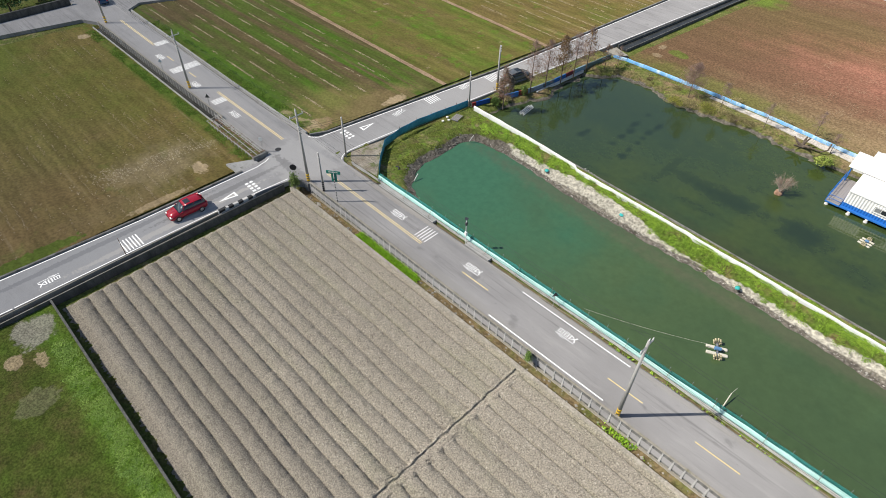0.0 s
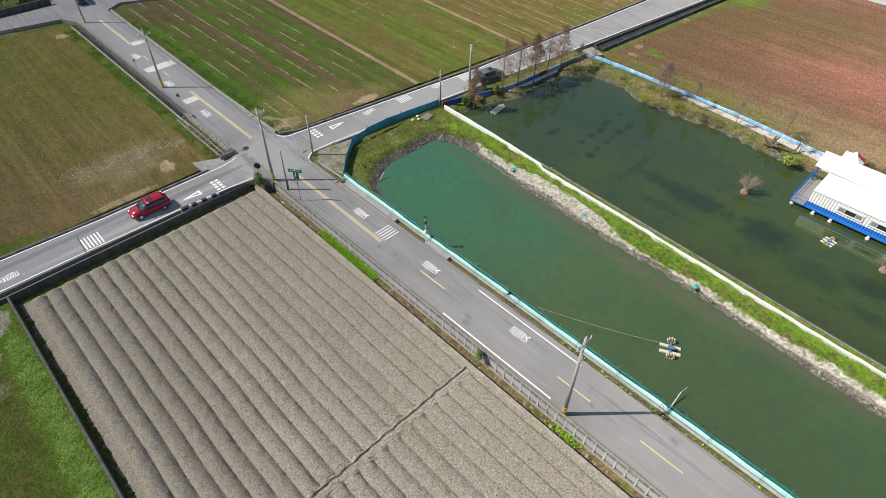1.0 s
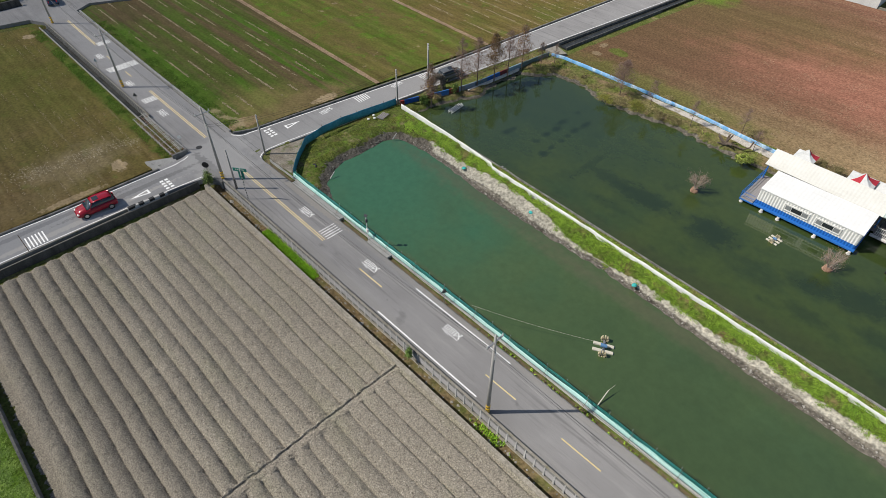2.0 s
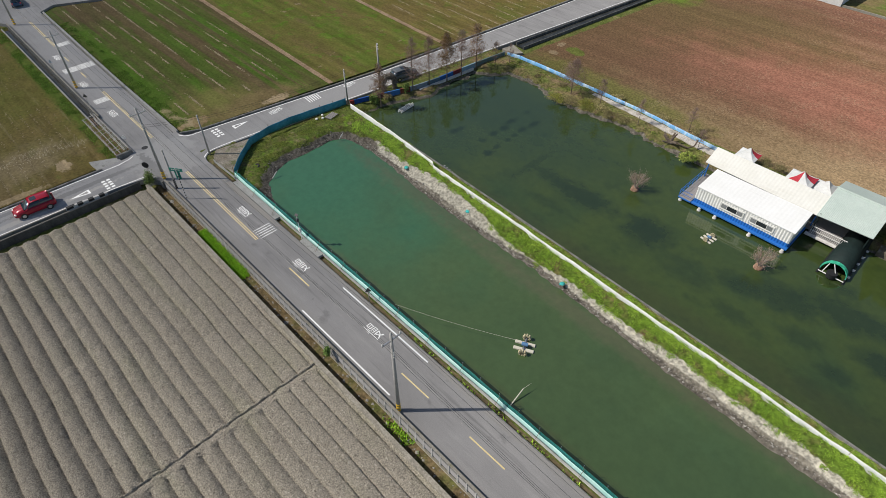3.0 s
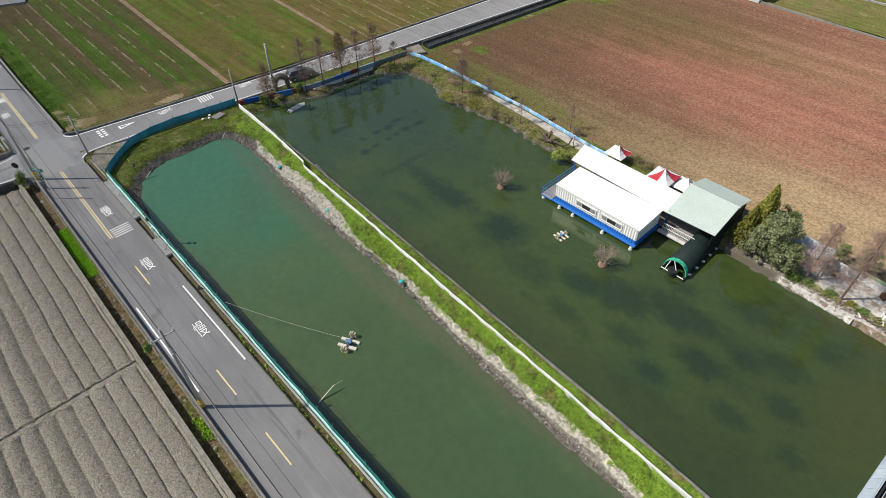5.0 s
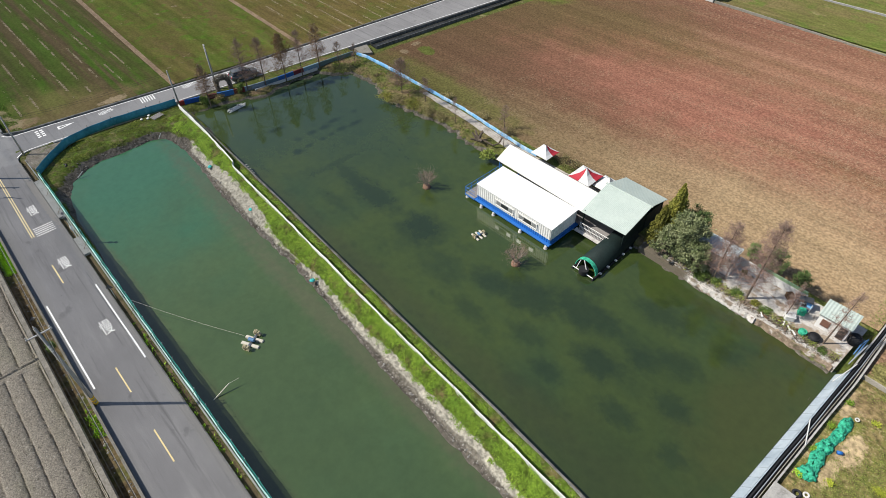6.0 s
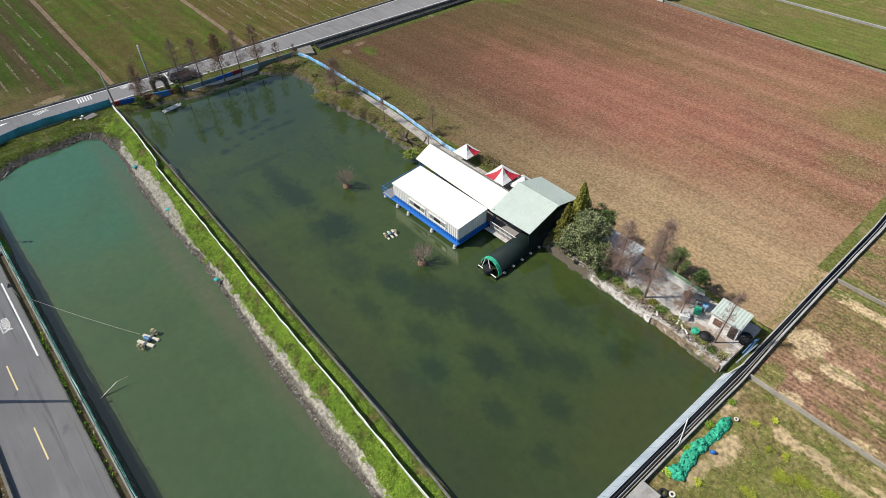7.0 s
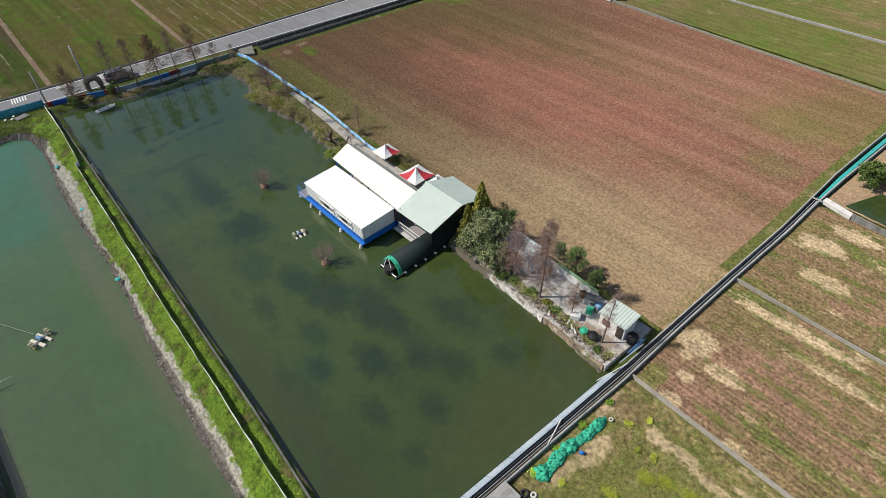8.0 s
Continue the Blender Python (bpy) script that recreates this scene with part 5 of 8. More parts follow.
def sweep(bm, pts, r, seg=5):
    """One unbroken tube along a line of points."""
    pts = [Vector(p) for p in pts]
    rings = []
    for i, p in enumerate(pts):
        d = (pts[min(i + 1, len(pts) - 1)] - pts[max(i - 1, 0)]).normalized()
        q = d.to_track_quat("Z", "Y").to_matrix()
        rr = r[i] if isinstance(r, (list, tuple)) else r
        rings.append([bm.verts.new(p + q @ Vector((rr * math.cos(a), rr * math.sin(a), 0))) for a in [2 * math.pi * k / seg for k in range(seg)]])
    for a, b in zip(rings, rings[1:]):
        for k in range(seg):
            bm.faces.new((a[k], a[(k + 1) % seg], b[(k + 1) % seg], b[k]))
    bm.faces.new(rings[0][::-1])
    bm.faces.new(rings[-1])
    return bm


def cable(a, b, sag, r=0.013):
    pts = []
    for i in range(15):
        f = i / 14
        p = Vector(a).lerp(Vector(b), f)
        p.z -= sag * 4 * f * (1 - f)
        pts.append(p)
    return sweep(bmesh.new(), pts, r, 4)


def span(x0, y0, h0, x1, y1, h1):
    w = thing("overhead_wires", (0, 0, 0), "thin dark overhead wires between utility poles", "wires", "overhead wires")
    for dy, dz in ((-0.85, -0.4), (0.85, -0.4), (0, 0.25), (0.15, -2.1), (0.15, -2.4), (0.15, -2.7)):
        part("wire", cable((x0, y0 + dy, h0 + dz), (x1, y1 + dy, h1 + dz), 0.7 if dz < -1 else 0.5, 0.014 if dz == -2.7 else 0.012), (pole_grey if dz == -2.7 else black), w)


span(-0.1, -3.0, 10.1, 45.3, -2.95, 10.7)
span(45.3, -2.95, 10.7, 91.0, -2.95, 10.7)
span(-32.0, -2.6, 9.0, -0.1, -3.0, 10.1)
span(-64.4, -2.3, 9.0, -32.0, -2.6, 9.0)
w = thing("overhead_wires", (0, 0, 0), "thin dark overhead wires crossing the junction", "wires", "overhead wires")
for dz in (0, 0.3):
    part("wire", cable((-0.1, -3.0, 7.6 + dz), (-1.2, 3.75, 5.5 + dz), 0.15), black, w)
    part("wire", cable((-1.2, 3.75, 5.2 + dz), (1.1, 25.0, 4.9 + dz), 0.5), black, w)


# ---- signs ----
def direction_sign(x, y, h, turn):
    p = thing("direction_sign", (x, y, 0), "green road sign boards on a striped post", "road sign", "", turn)
    part("post", tube(bmesh.new(), (0, 0, -0.3), (0, 0, h), 0.05, 0.05, 8), white_metal, p)
    bm = bmesh.new()
    for k in range(9):
        tube(bm, (0, 0, 0.1 + 0.4 * k), (0, 0, 0.3 + 0.4 * k), 0.056, 0.056, 8)
    part("band", bm, black, p, "black bands on the post")
    b = part("board", box(bmesh.new(), -0.85, 0.85, -0.02, 0.02, h - 0.45, h, 0.01), sign_green, p, "green name board")
    b2 = part("board", box(bmesh.new(), -0.34, 0.34, 0.05, 0.09, h - 1.6, h - 0.5, 0.01), sign_green, p, "tall green board")
    for o, z, y0 in ((b, h - 0.2, -0.026),):
        bm = bmesh.new()
        for k in range(5):
            box(bm, -0.55 + 0.23 * k, -0.4 + 0.23 * k, y0 - 0.004, y0 + 0.004, z - 0.05, z + 0.06)
        part("lettering", bm, white_metal, o)


sign_green = plain("green sign sheet", (0.01, 0.19, 0.15), 0.5)
sign_back = plain("grey sign back", (0.09, 0.095, 0.1), 0.5, 0.4)
direction_sign(5.6, -2.8, 4.6, 35)


def round_sign(x, y, h, r, label, turn, material):
    p = thing("round_sign", (x, y, 0), label, "road sign", "", turn)
    part("post", tube(bmesh.new(), (0, 0, -0.3), (0, 0, h), 0.04, 0.04, 8), steel, p)
    part("disc", tube(bmesh.new(), (0, -0.06, h - r * 0.6), (0, -0.04, h - r * 0.6), r, r, 24), material, p)


round_sign(-0.9, -4.3, 2.7, 0.42, "round traffic mirror seen from its black back", 45, black)
round_sign(-9.6, -3.6, 2.2, 0.28, "round sign on a thin post beside the railing", 45, white_metal)


def triangle_sign(x, y, h, turn, label, size=0.36, material=None):
    p = thing("warning_sign", (x, y, 0), label, "road sign", "warning signs", turn)
    part("post", tube(bmesh.new(), (0, 0, -0.3), (0, 0, h), 0.04, 0.04, 8), steel, p)
    bm = bmesh.new()
    pts = [(-size, 0), (size, 0), (0, size * 1.73)]
    vs = [bm.verts.new((a, yy, h - 0.3 + b)) for yy in (-0.05, -0.03) for a, b in pts]
    for q in ((0, 1, 2), (5, 4, 3), (0, 3, 4, 1), (1, 4, 5, 2), (2, 5, 3, 0)):
        bm.faces.new([vs[k] for k in q])
    bmesh.ops.recalc_face_normals(bm, faces=bm.faces)
    part("plate", bm, material or sign_back, p, "flat triangular plate")


triangle_sign(33.8, 3.0, 1.7, 60, "dark triangular warning sign beside the ditch")
triangle_sign(-39.2, -3.3, 2.2, 45, "pale triangular warning sign by the barrier", 0.32, tarp_pale)
triangle_sign(-24.2, -3.3, 2.2, 45, "dark triangular warning sign by the barrier", 0.34)


def solar_lamp(x, y):
    p = thing("solar_lamp", (x, y, 0), "slim post with a solar panel and flashing lamp", "lamp")
    part("post", tube(bmesh.new(), (0, 0, -0.3), (0, 0, 3.4), 0.05, 0.045, 8), white_metal, p)
    bm = box(bmesh.new(), -0.2, 0.2, -0.15, 0.15, -0.015, 0.015)
    bmesh.ops.transform(bm, matrix=pose(0, 0, 3.45, -35, 0, 200), verts=bm.verts)
    part("solar_panel", bm, glass_dark, p)
    part("lamp_box", box(bmesh.new(), -0.12, 0.12, -0.12, 0.12, 2.5, 2.95, 0.02), sign_back, p)
    part("cabinet", box(bmesh.new(), -0.15, 0.15, -0.12, 0.12, 1.0, 1.5, 0.02), white_metal, p)


solar_lamp(21.2, 3.3)
tagged(link("manhole_cover", tube(bmesh.new(), (-8.7, -1.9, -0.05), (-8.7, -1.9, 0.006), 0.42, 0.42, 24), black), "dark round manhole cover in the road", "manhole cover")
thin = thing("thin_marker", (-3.1, -24.9, 0), "thin dark marker post beside the road", "post")
part("shaft", tube(bmesh.new(), (0, 0, -0.3), (0, 0, 2.4), 0.04, 0.03, 6), rust, thin)


# ---- bridge rail, striped kerb ----
def pipe_rail():
    r = thing("pipe_railing", (0, 0, 0), "tangle of grey pipe railings over the canal mouth", "railing")
    rs = np.random.RandomState(23)
    for y, z in ((-3.85, 0.8), (-3.85, 0.45), (-4.2, 0.85), (-4.25, 0.5), (-4.6, 0.65), (-4.9, 0.55), (-5.2, 0.4), (-5.5, 0.3)):
        part("rail", tube(bmesh.new(), (-21.3 + rs.uniform(0, 1.2), y, z), (-8.9, y + rs.uniform(-0.12, 0.12), z - 0.08), 0.05, 0.05, 7), (pole_grey, rust)[rs.randint(3) == 0], r)
    for i in range(14):
        x = -21.0 + 0.92 * i
        part("upright", tube(bmesh.new(), (x, -3.9, -0.4), (x, -3.9, 0.8), 0.045, 0.045, 6), (pole_grey, rust)[i % 4 == 1], r)
        part("crossbar", tube(bmesh.new(), (x + 0.3, -3.75, 0.75), (x + rs.uniform(-0.3, 0.4), -5.6, 0.25), 0.045, 0.045, 6), (pole_grey, rust)[i % 3 == 1], r)
        part("prop", tube(bmesh.new(), (x + 0.5, -5.3, 0.35), (x + 0.5, -5.4, -0.5), 0.045, 0.045, 6), pole_grey, r)


pipe_rail()
tagged(link("wall_culvert", box(bmesh.new(), -8.85, -8.55, -5.6, -3.5, -1.0, 0.5, 0.03), concrete_dark), "concrete culvert head at the crossroads", "wall", kind="structure")
bm = slab(bmesh.new(), [(-10.6, -8.6), (-8.0, -8.4), (-7.7, -5.4), (-9.0, -5.4)], -0.5, -0.02)
tagged(link("pavement_pad", bm, concrete), "cracked concrete pad beside the crossroads", "pavement", kind="structure")
kerb = wall("wall_striped_kerb", [(-2.45, -14.2), (-2.2, -9.4)], 0.16, -0.6, 0.3, concrete_pale, "kerb painted in black and white blocks")
for i in range(4):
    v = -14.1 + 1.25 * i
    u = -2.45 + 0.25 * (v + 14.2) / 4.8
    part("black_block", box(bmesh.new(), u - 0.18, u + 0.2, v, v + (0.95 if i == 0 else 0.62), 0.0, 0.31), black, kerb)
wall("wall_corner", [(-1.8, -4.7), (-0.2, -3.6), (0.6, -3.5)], 0.12, -0.9, 0.25, concrete_dark, "low corner wall at the tilled field")


# ---- floating cabin ----
def corrugated(bm, a, b, z0, z1, pitch=0.3, depth=0.04, out=(0, -1)):
    """A ribbed upright sheet from a to b, ribs standing out along the way given."""
    a, b = Vector(a), Vector(b)
    k = max(2, int((b - a).length / pitch))
    o = Vector(out)
    cols = []
    for i in range(k * 4 + 1):
        f = i / (k * 4)
        d = depth * (1 if i % 4 in (1, 2) else 0)
        p = a.lerp(b, f) + o * d
        q = a.lerp(b, f) - o * 0.03
        cols.append([bm.verts.new((*p, z0)), bm.verts.new((*p, z1)), bm.verts.new((*q, z1)), bm.verts.new((*q, z0))])
    for c, d in zip(cols, cols[1:]):
        for j in range(4):
            bm.faces.new((c[j], d[j], d[(j + 1) % 4], c[(j + 1) % 4]))
    bm.faces.new(cols[0])
    bm.faces.new(cols[-1][::-1])
    bmesh.ops.recalc_face_normals(bm, faces=bm.faces)
    return bm


def ribbed_roof(p00, p10, p11, p01, ribs, thick=0.06, rib=0.03):
    """A sloping sheet roof with ribs that run from the edge p00-p10 to the edge p01-p11."""
    A, B, C, D = (Vector(p) for p in (p00, p10, p11, p01))
    nrm = (B - A).cross(D - A).normalized()
    if nrm.z < 0:
        nrm = -nrm
    bm = bmesh.new()
    cols = []
    for i in range(ribs * 4 + 1):
        f = i / (ribs * 4)
        up = nrm * (rib if i % 4 in (1, 2) else 0)
        lo, hi = A.lerp(B, f), D.lerp(C, f)
        cols.append([bm.verts.new(lo + up), bm.verts.new(hi + up), bm.verts.new(hi - nrm * thick), bm.verts.new(lo - nrm * thick)])
    for c, d in zip(cols, cols[1:]):
        for j in range(4):
            bm.faces.new((c[j], d[j], d[(j + 1) % 4], c[(j + 1) % 4]))
    bm.faces.new(cols[0])
    bm.faces.new(cols[-1][::-1])
    bmesh.ops.recalc_face_normals(bm, faces=bm.faces)
    return bm


CX0, CX1, CY0, CY1 = 48.5, 59.8, 41.4, 45.85


def cabin():
    c = thing("floating_cabin", (0, 0, 0), "long white cabin with bright blue base standing over the pond", "cabin")
    part("deck", box(bmesh.new(), CX0 - 0.1, CX1 + 0.15, CY0 - 0.35, CY1 + 0.5, -0.42, -0.2, 0.02), blue_paint, c, "blue painted deck frame")
    for nm, m, z0, z1 in (("base_panel", blue_paint, -0.2, 0.32), ("wall_panel", white_metal, 0.32, 1.98)):
        part(nm, corrugated(bmesh.new(), (CX0, CY0), (CX1, CY0), z0, z1, 0.32, 0.05, (0, -1)), m, c)
        part(nm, corrugated(bmesh.new(), (CX1, CY0), (CX1, CY1), z0, z1, 0.32, 0.05, (1, 0)), m, c)
        part(nm, corrugated(bmesh.new(), (CX0, CY0), (CX0, CY1), z0, z1, 0.32, 0.05, (-1, 0)), m, c)
        part(nm, corrugated(bmesh.new(), (CX0, CY1), (CX1, CY1), z0, z1, 0.32, 0.05, (0, 1)), m, c)
    part("roof", ribbed_roof((CX0 - 0.08, CY0 - 0.1, 2.02), (CX1 + 0.1, CY0 - 0.1, 1.98), (CX1 + 0.1, CY1 + 0.05, 2.2), (CX0 - 0.08, CY1 + 0.05, 2.22), 26, 0.1, 0.006), roof_white, c, "plain white sheet roof")
    for x0, x1 in ((51.6, 54.3), (55.1, 57.8)):
        w = part("window", box(bmesh.new(), x0, x1, CY0 - 0.1, CY0 - 0.02, 0.75, 1.45, 0.02), white_metal, c, "white framed sliding window")
        for k, (a, b) in enumerate(((x0 + 0.1, x0 + 0.72), (x0 + 0.78, x1 - 0.78), (x1 - 0.72, x1 - 0.1))):
            part("pane", box(bmesh.new(), a, b, CY0 - 0.115, CY0 - 0.09, 0.84, 1.36), glass_dark if k == 1 else pane_grey, w, "dark glass")
        part("frame_lip", box(bmesh.new(), x0 - 0.08, x1 + 0.08, CY0 - 0.14, CY0 - 0.05, 0.66, 0.73, 0.01), white_metal, w)
        part("frame_lip", box(bmesh.new(), x0 - 0.08, x1 + 0.08, CY0 - 0.14, CY0 - 0.05, 1.47, 1.53, 0.01), white_metal, w)
        for xx in (x0 - 0.08, x1 + 0.01):
            part("frame_lip", box(bmesh.new(), xx, xx + 0.07, CY0 - 0.14, CY0 - 0.05, 0.73, 1.47, 0.01), white_metal, w)
    f = bmesh.new()
    for x, y in ((47.0, 41.2), (49.6, 41.0), (51.6, 41.0), (55.8, 41.0), (59.6, 41.0), (47.0, 45.6), (59.6, 45.8)):
        fl = bmesh.new()
        tube(fl, (x, y, -1.0), (x, y, -0.42), 0.16, 0.16, 14)
        tube(fl, (x, y, -0.86), (x, y, -0.68), 0.24, 0.22, 14)
        part("float", fl, concrete_pale, c, "pale round foot in the water", True)
    f.free()


pane_grey = plain("grey window pane", (0.25, 0.26, 0.26), 0.25)
cabin()


def side_deck():
    d = thing("side_deck", (0.1, 0.1, 0), "grey boarded deck with blue railing beside the cabin", "deck")
    fr = part("frame", box(bmesh.new(), 46.6, 48.25, 40.9, 47.6, -0.42, -0.24, 0.02), blue_paint, d, "blue steel frame")
    b0 = part("board", box(bmesh.new(), 46.65, 48.2, 0, 0.27, -0.23, -0.19, 0.005), deck_board, d)
    for k in range(22):
        o = b0 if k == 0 else new("board", b0.data)
        o.parent = d
        o.location = (0, 40.95 + k * 0.3, 0)
    for k in range(7):
        y = 41.0 + k * 1.08
        part("rail_post", tube(bmesh.new(), (46.62, y, -0.3), (46.62, y, 0.75), 0.035, 0.035, 6), blue_paint, d)
    for z in (0.25, 0.75):
        part("rail", tube(bmesh.new(), (46.62, 41.0, z), (46.62, 47.5, z), 0.03, 0.03, 6), blue_paint, d)
        part("rail", tube(bmesh.new(), (46.62, 41.0, z), (48.2, 41.0, z), 0.03, 0.03, 6), blue_paint, d)
    part("canopy_post", tube(bmesh.new(), (46.8, 46.9, -0.3), (46.8, 46.9, 1.9), 0.06, 0.06, 8), blue_paint, d)


deck_board = plain("weathered deck boards", (0.3, 0.28, 0.27), 0.85)
side_deck()


def long_hall():
    h = thing("long_hall", (0.15, 0.15, 0), "white pitched roof hall behind the floating cabin", "building")
    part("front_roof", ribbed_roof((46.4, 46.55, 1.9), (60.4, 45.95, 1.98), (60.4, 48.85, 3.0), (46.4, 49.0, 2.98), 34, 0.08, 0.008), roof_cream, h, "white sheet roof slope")
    part("back_roof", ribbed_roof((46.4, 49.0, 2.98), (60.4, 48.85, 3.0), (60.4, 50.0, 2.05), (46.4, 50.15, 2.05), 34, 0.06, 0.012), roof_shaded, h, "sheet roof slope away from the sun, its shade painted grey")
    for x in (46.8, 50.0, 53.3, 56.6, 60.0):
        part("post", tube(bmesh.new(), (x, 46.8, -0.6), (x, 46.8, 2.0), 0.07, 0.07, 8), blue_paint, h)
        part("post", tube(bmesh.new(), (x, 49.85, -0.4), (x, 49.85, 2.05), 0.07, 0.07, 8), blue_paint, h)
    part("floor", box(bmesh.new(), 48.3, 60.3, 46.3, 49.9, -0.42, -0.2, 0.02), deck_board, h)
    part("back_wall", box(bmesh.new(), 46.8, 60.2, 49.7, 49.8, -0.2, 1.9), white_metal, h)


roof_cream = mat("cream roof sheet", ((0.66, 0.645, 0.58), (0.73, 0.715, 0.66)), 0.4, rough=0.6, fine=4, vary=0.06, bump=0.05, space="object", layers=(((0.55, 0.52, 0.45), 0.8, (0.15, 1, 1), 0.58, 0.75, 0.5),))
# the back slope's shade is put into this darker colour
roof_shaded = mat("roof sheet with shade in its grey", ((0.34, 0.33, 0.3), (0.42, 0.41, 0.38)), 0.6, rough=0.6, fine=5, vary=0.12, bump=0.05, space="object")
long_hall()


def pavilion():
    p = thing("open_pavilion", (0.15, 0.15, 0), "open pavilion with pale green ribbed gable roof", "pavilion")
    part("front_roof", ribbed_roof((60.1, 45.75, 2.15), (65.9, 45.75, 2.35), (65.9, 50.35, 3.6), (60.1, 50.3, 3.62), 34, 0.07, 0.014), roof_green, p, "pale green roof slope")
    part("back_roof", ribbed_roof((60.1, 50.3, 3.62), (65.9, 50.35, 3.6), (65.9, 53.9, 2.6), (60.1, 54.4, 2.3), 34, 0.07, 0.014), roof_green, p, "pale green roof slope")
    part("ridge_cap", tube(bmesh.new(), (60.0, 50.3, 3.62), (66.0, 50.35, 3.6), 0.09, 0.09, 8), roof_green, p)
    part("gable", slab(bmesh.new(), [(60.2, 0), (60.2, 0.02), (60.3, 0.02), (60.3, 0)], 0, 0.1), net_black, p).location = (0, 50, 2.0)
    for x in (60.4, 65.6):
        for y in (46.1, 50.3, 53.6):
            part("post", tube(bmesh.new(), (x, y, -0.9), (x, y, 2.3), 0.07, 0.07, 8), net_black, p)
    part("floor", box(bmesh.new(), 60.2, 65.8, 45.6, 53.6, -0.4, -0.2, 0.02), deck_board, p)
    part("side_wall", box(bmesh.new(), 65.5, 65.6, 46.2, 53.5, -0.2, 2.2), net_black, p, "dark side net")
    part("back_wall", box(bmesh.new(), 60.3, 65.5, 53.4, 53.5, -0.2, 2.0), net_black, p)
    for z in (0.2, 0.75):
        part("rail", tube(bmesh.new(), (60.3, 45.65, z), (64.2, 45.65, z), 0.04, 0.04, 6), white_metal, p, "white railing")
    b0 = part("baluster", tube(bmesh.new(), (0, 0, -0.2), (0, 0, 0.75), 0.025, 0.025, 5), white_metal, p)
    for k in range(20):
        o = b0 if k == 0 else new("baluster", b0.data)
        o.parent = p
        o.location = (60.4 + k * 0.19, 45.65, 0)
    part("walkway", box(bmesh.new(), 60.0, 64.3, 45.2, 45.7, -0.42, -0.26, 0.01), concrete_pale, p)


pavilion()


def boat_tunnel():
    t = thing("boat_tunnel", (64.85, 41.3, WATER), "dark shade-net tunnel with green rim over a moored boat", "boat shelter")
    L, R = 8.0, 1.3

    def arch(bm, y0, y1, r0, r1, k=16):
        rows = []
        for i in range(k + 1):
            a = math.pi * i / k
            rows.append([bm.verts.new((r * math.cos(a), y, 0.35 + r * math.sin(a) * 1.05)) for y, r in ((y0, r1), (y1, r1), (y1, r0), (y0, r0))])
        for p, q in zip(rows, rows[1:]):
            for j in range(4):
                bm.faces.new((p[j], p[(j + 1) % 4], q[(j + 1) % 4], q[j]))
        bm.faces.new(rows[0])
        bm.faces.new(rows[-1][::-1])
        bmesh.ops.recalc_face_normals(bm, faces=bm.faces)
        return bm
    part("net_cover", arch(bmesh.new(), 0.05, L, R - 0.03, R), net_black, t, "black shade net", True)
    part("front_rim", arch(bmesh.new(), -0.1, 0.35, R - 0.05, R + 0.03), net_green, t, "bright green rim")
    for x in (-R, R):
        part("pontoon", tube(bmesh.new(), (x, -0.6, 0.08), (x, L, 0.08), 0.12, 0.12, 10), black, t, "dark float pipe")
        for k in range(6):
            part("bracket", box(bmesh.new(), x - 0.05, x + 0.25 * (1 if x > 0 else -1) if x > 0 else x + 0.05, 0.6 + k * 1.4, 0.75 + k * 1.4, 0.2, 0.4), white_metal, t) if x > 0 else None
    part("front_beam", tube(bmesh.new(), (-R, -0.5, 0.3), (R, -0.5, 0.3), 0.06, 0.06, 6), white_metal, t)
    part("front_strut", tube(bmesh.new(), (-0.9, -0.4, 0.3), (-0.7, -0.1, 1.4), 0.05, 0.05, 6), white_metal, t)
    part("front_strut", tube(bmesh.new(), (0.5, -0.4, 0.3), (-0.3, -0.1, 1.6), 0.05, 0.05, 6), white_metal, t)
    part("basin", tube(bmesh.new(), (0, -0.4, 0.15), (0, -0.4, 0.75), 0.5, 0.55, 16), black, t, "black round tub")


boat_tunnel()


def parasol(x, y, r, h, label, reds=(1, 3, 5, 7)):
    p = thing("market_tent", (x, y, 0), label, "tent", "striped tents")
    part("pole", tube(bmesh.new(), (0, 0, -0.3), (0, 0, h), 0.04, 0.04, 6), white_metal, p)
    for k in range(8):
        a0, a1 = 2 * math.pi * k / 8, 2 * math.pi * (k + 1) / 8
        bm = bmesh.new()
        ring = []
        for f, z in ((0.02, h + 0.25), (0.35, h - 0.35), (0.7, h - 0.68), (1.0, h - 0.85)):
            ring.append([bm.verts.new((r * q * f * math.cos(a), r * q * f * math.sin(a), zz)) for zz in (z, z - 0.02) for a, q in ((a0, 1.15 if k % 2 else 0.8), (a1, 0.8 if k % 2 else 1.15))])
        for q, w in zip(ring, ring[1:]):
            bm.faces.new((q[0], q[1], w[1], w[0]))
            bm.faces.new((q[3], q[2], w[2], w[3]))
        bmesh.ops.recalc_face_normals(bm, faces=bm.faces)
        part("canopy_panel", bm, (tent_red if k in reds else sheet_white), p)


tent_red = plain("red canvas", (0.5, 0.03, 0.05), 0.7)
parasol(49.3, 53.0, 1.6, 2.1, "white tent with a red panel behind the hall", (0,))
parasol(56.2, 52.3, 1.9, 2.4, "red and white striped tent behind the hall", (0, 5))
parasol(58.9, 53.2, 1.7, 2.0, "pale canvas tent beside the striped one", ())


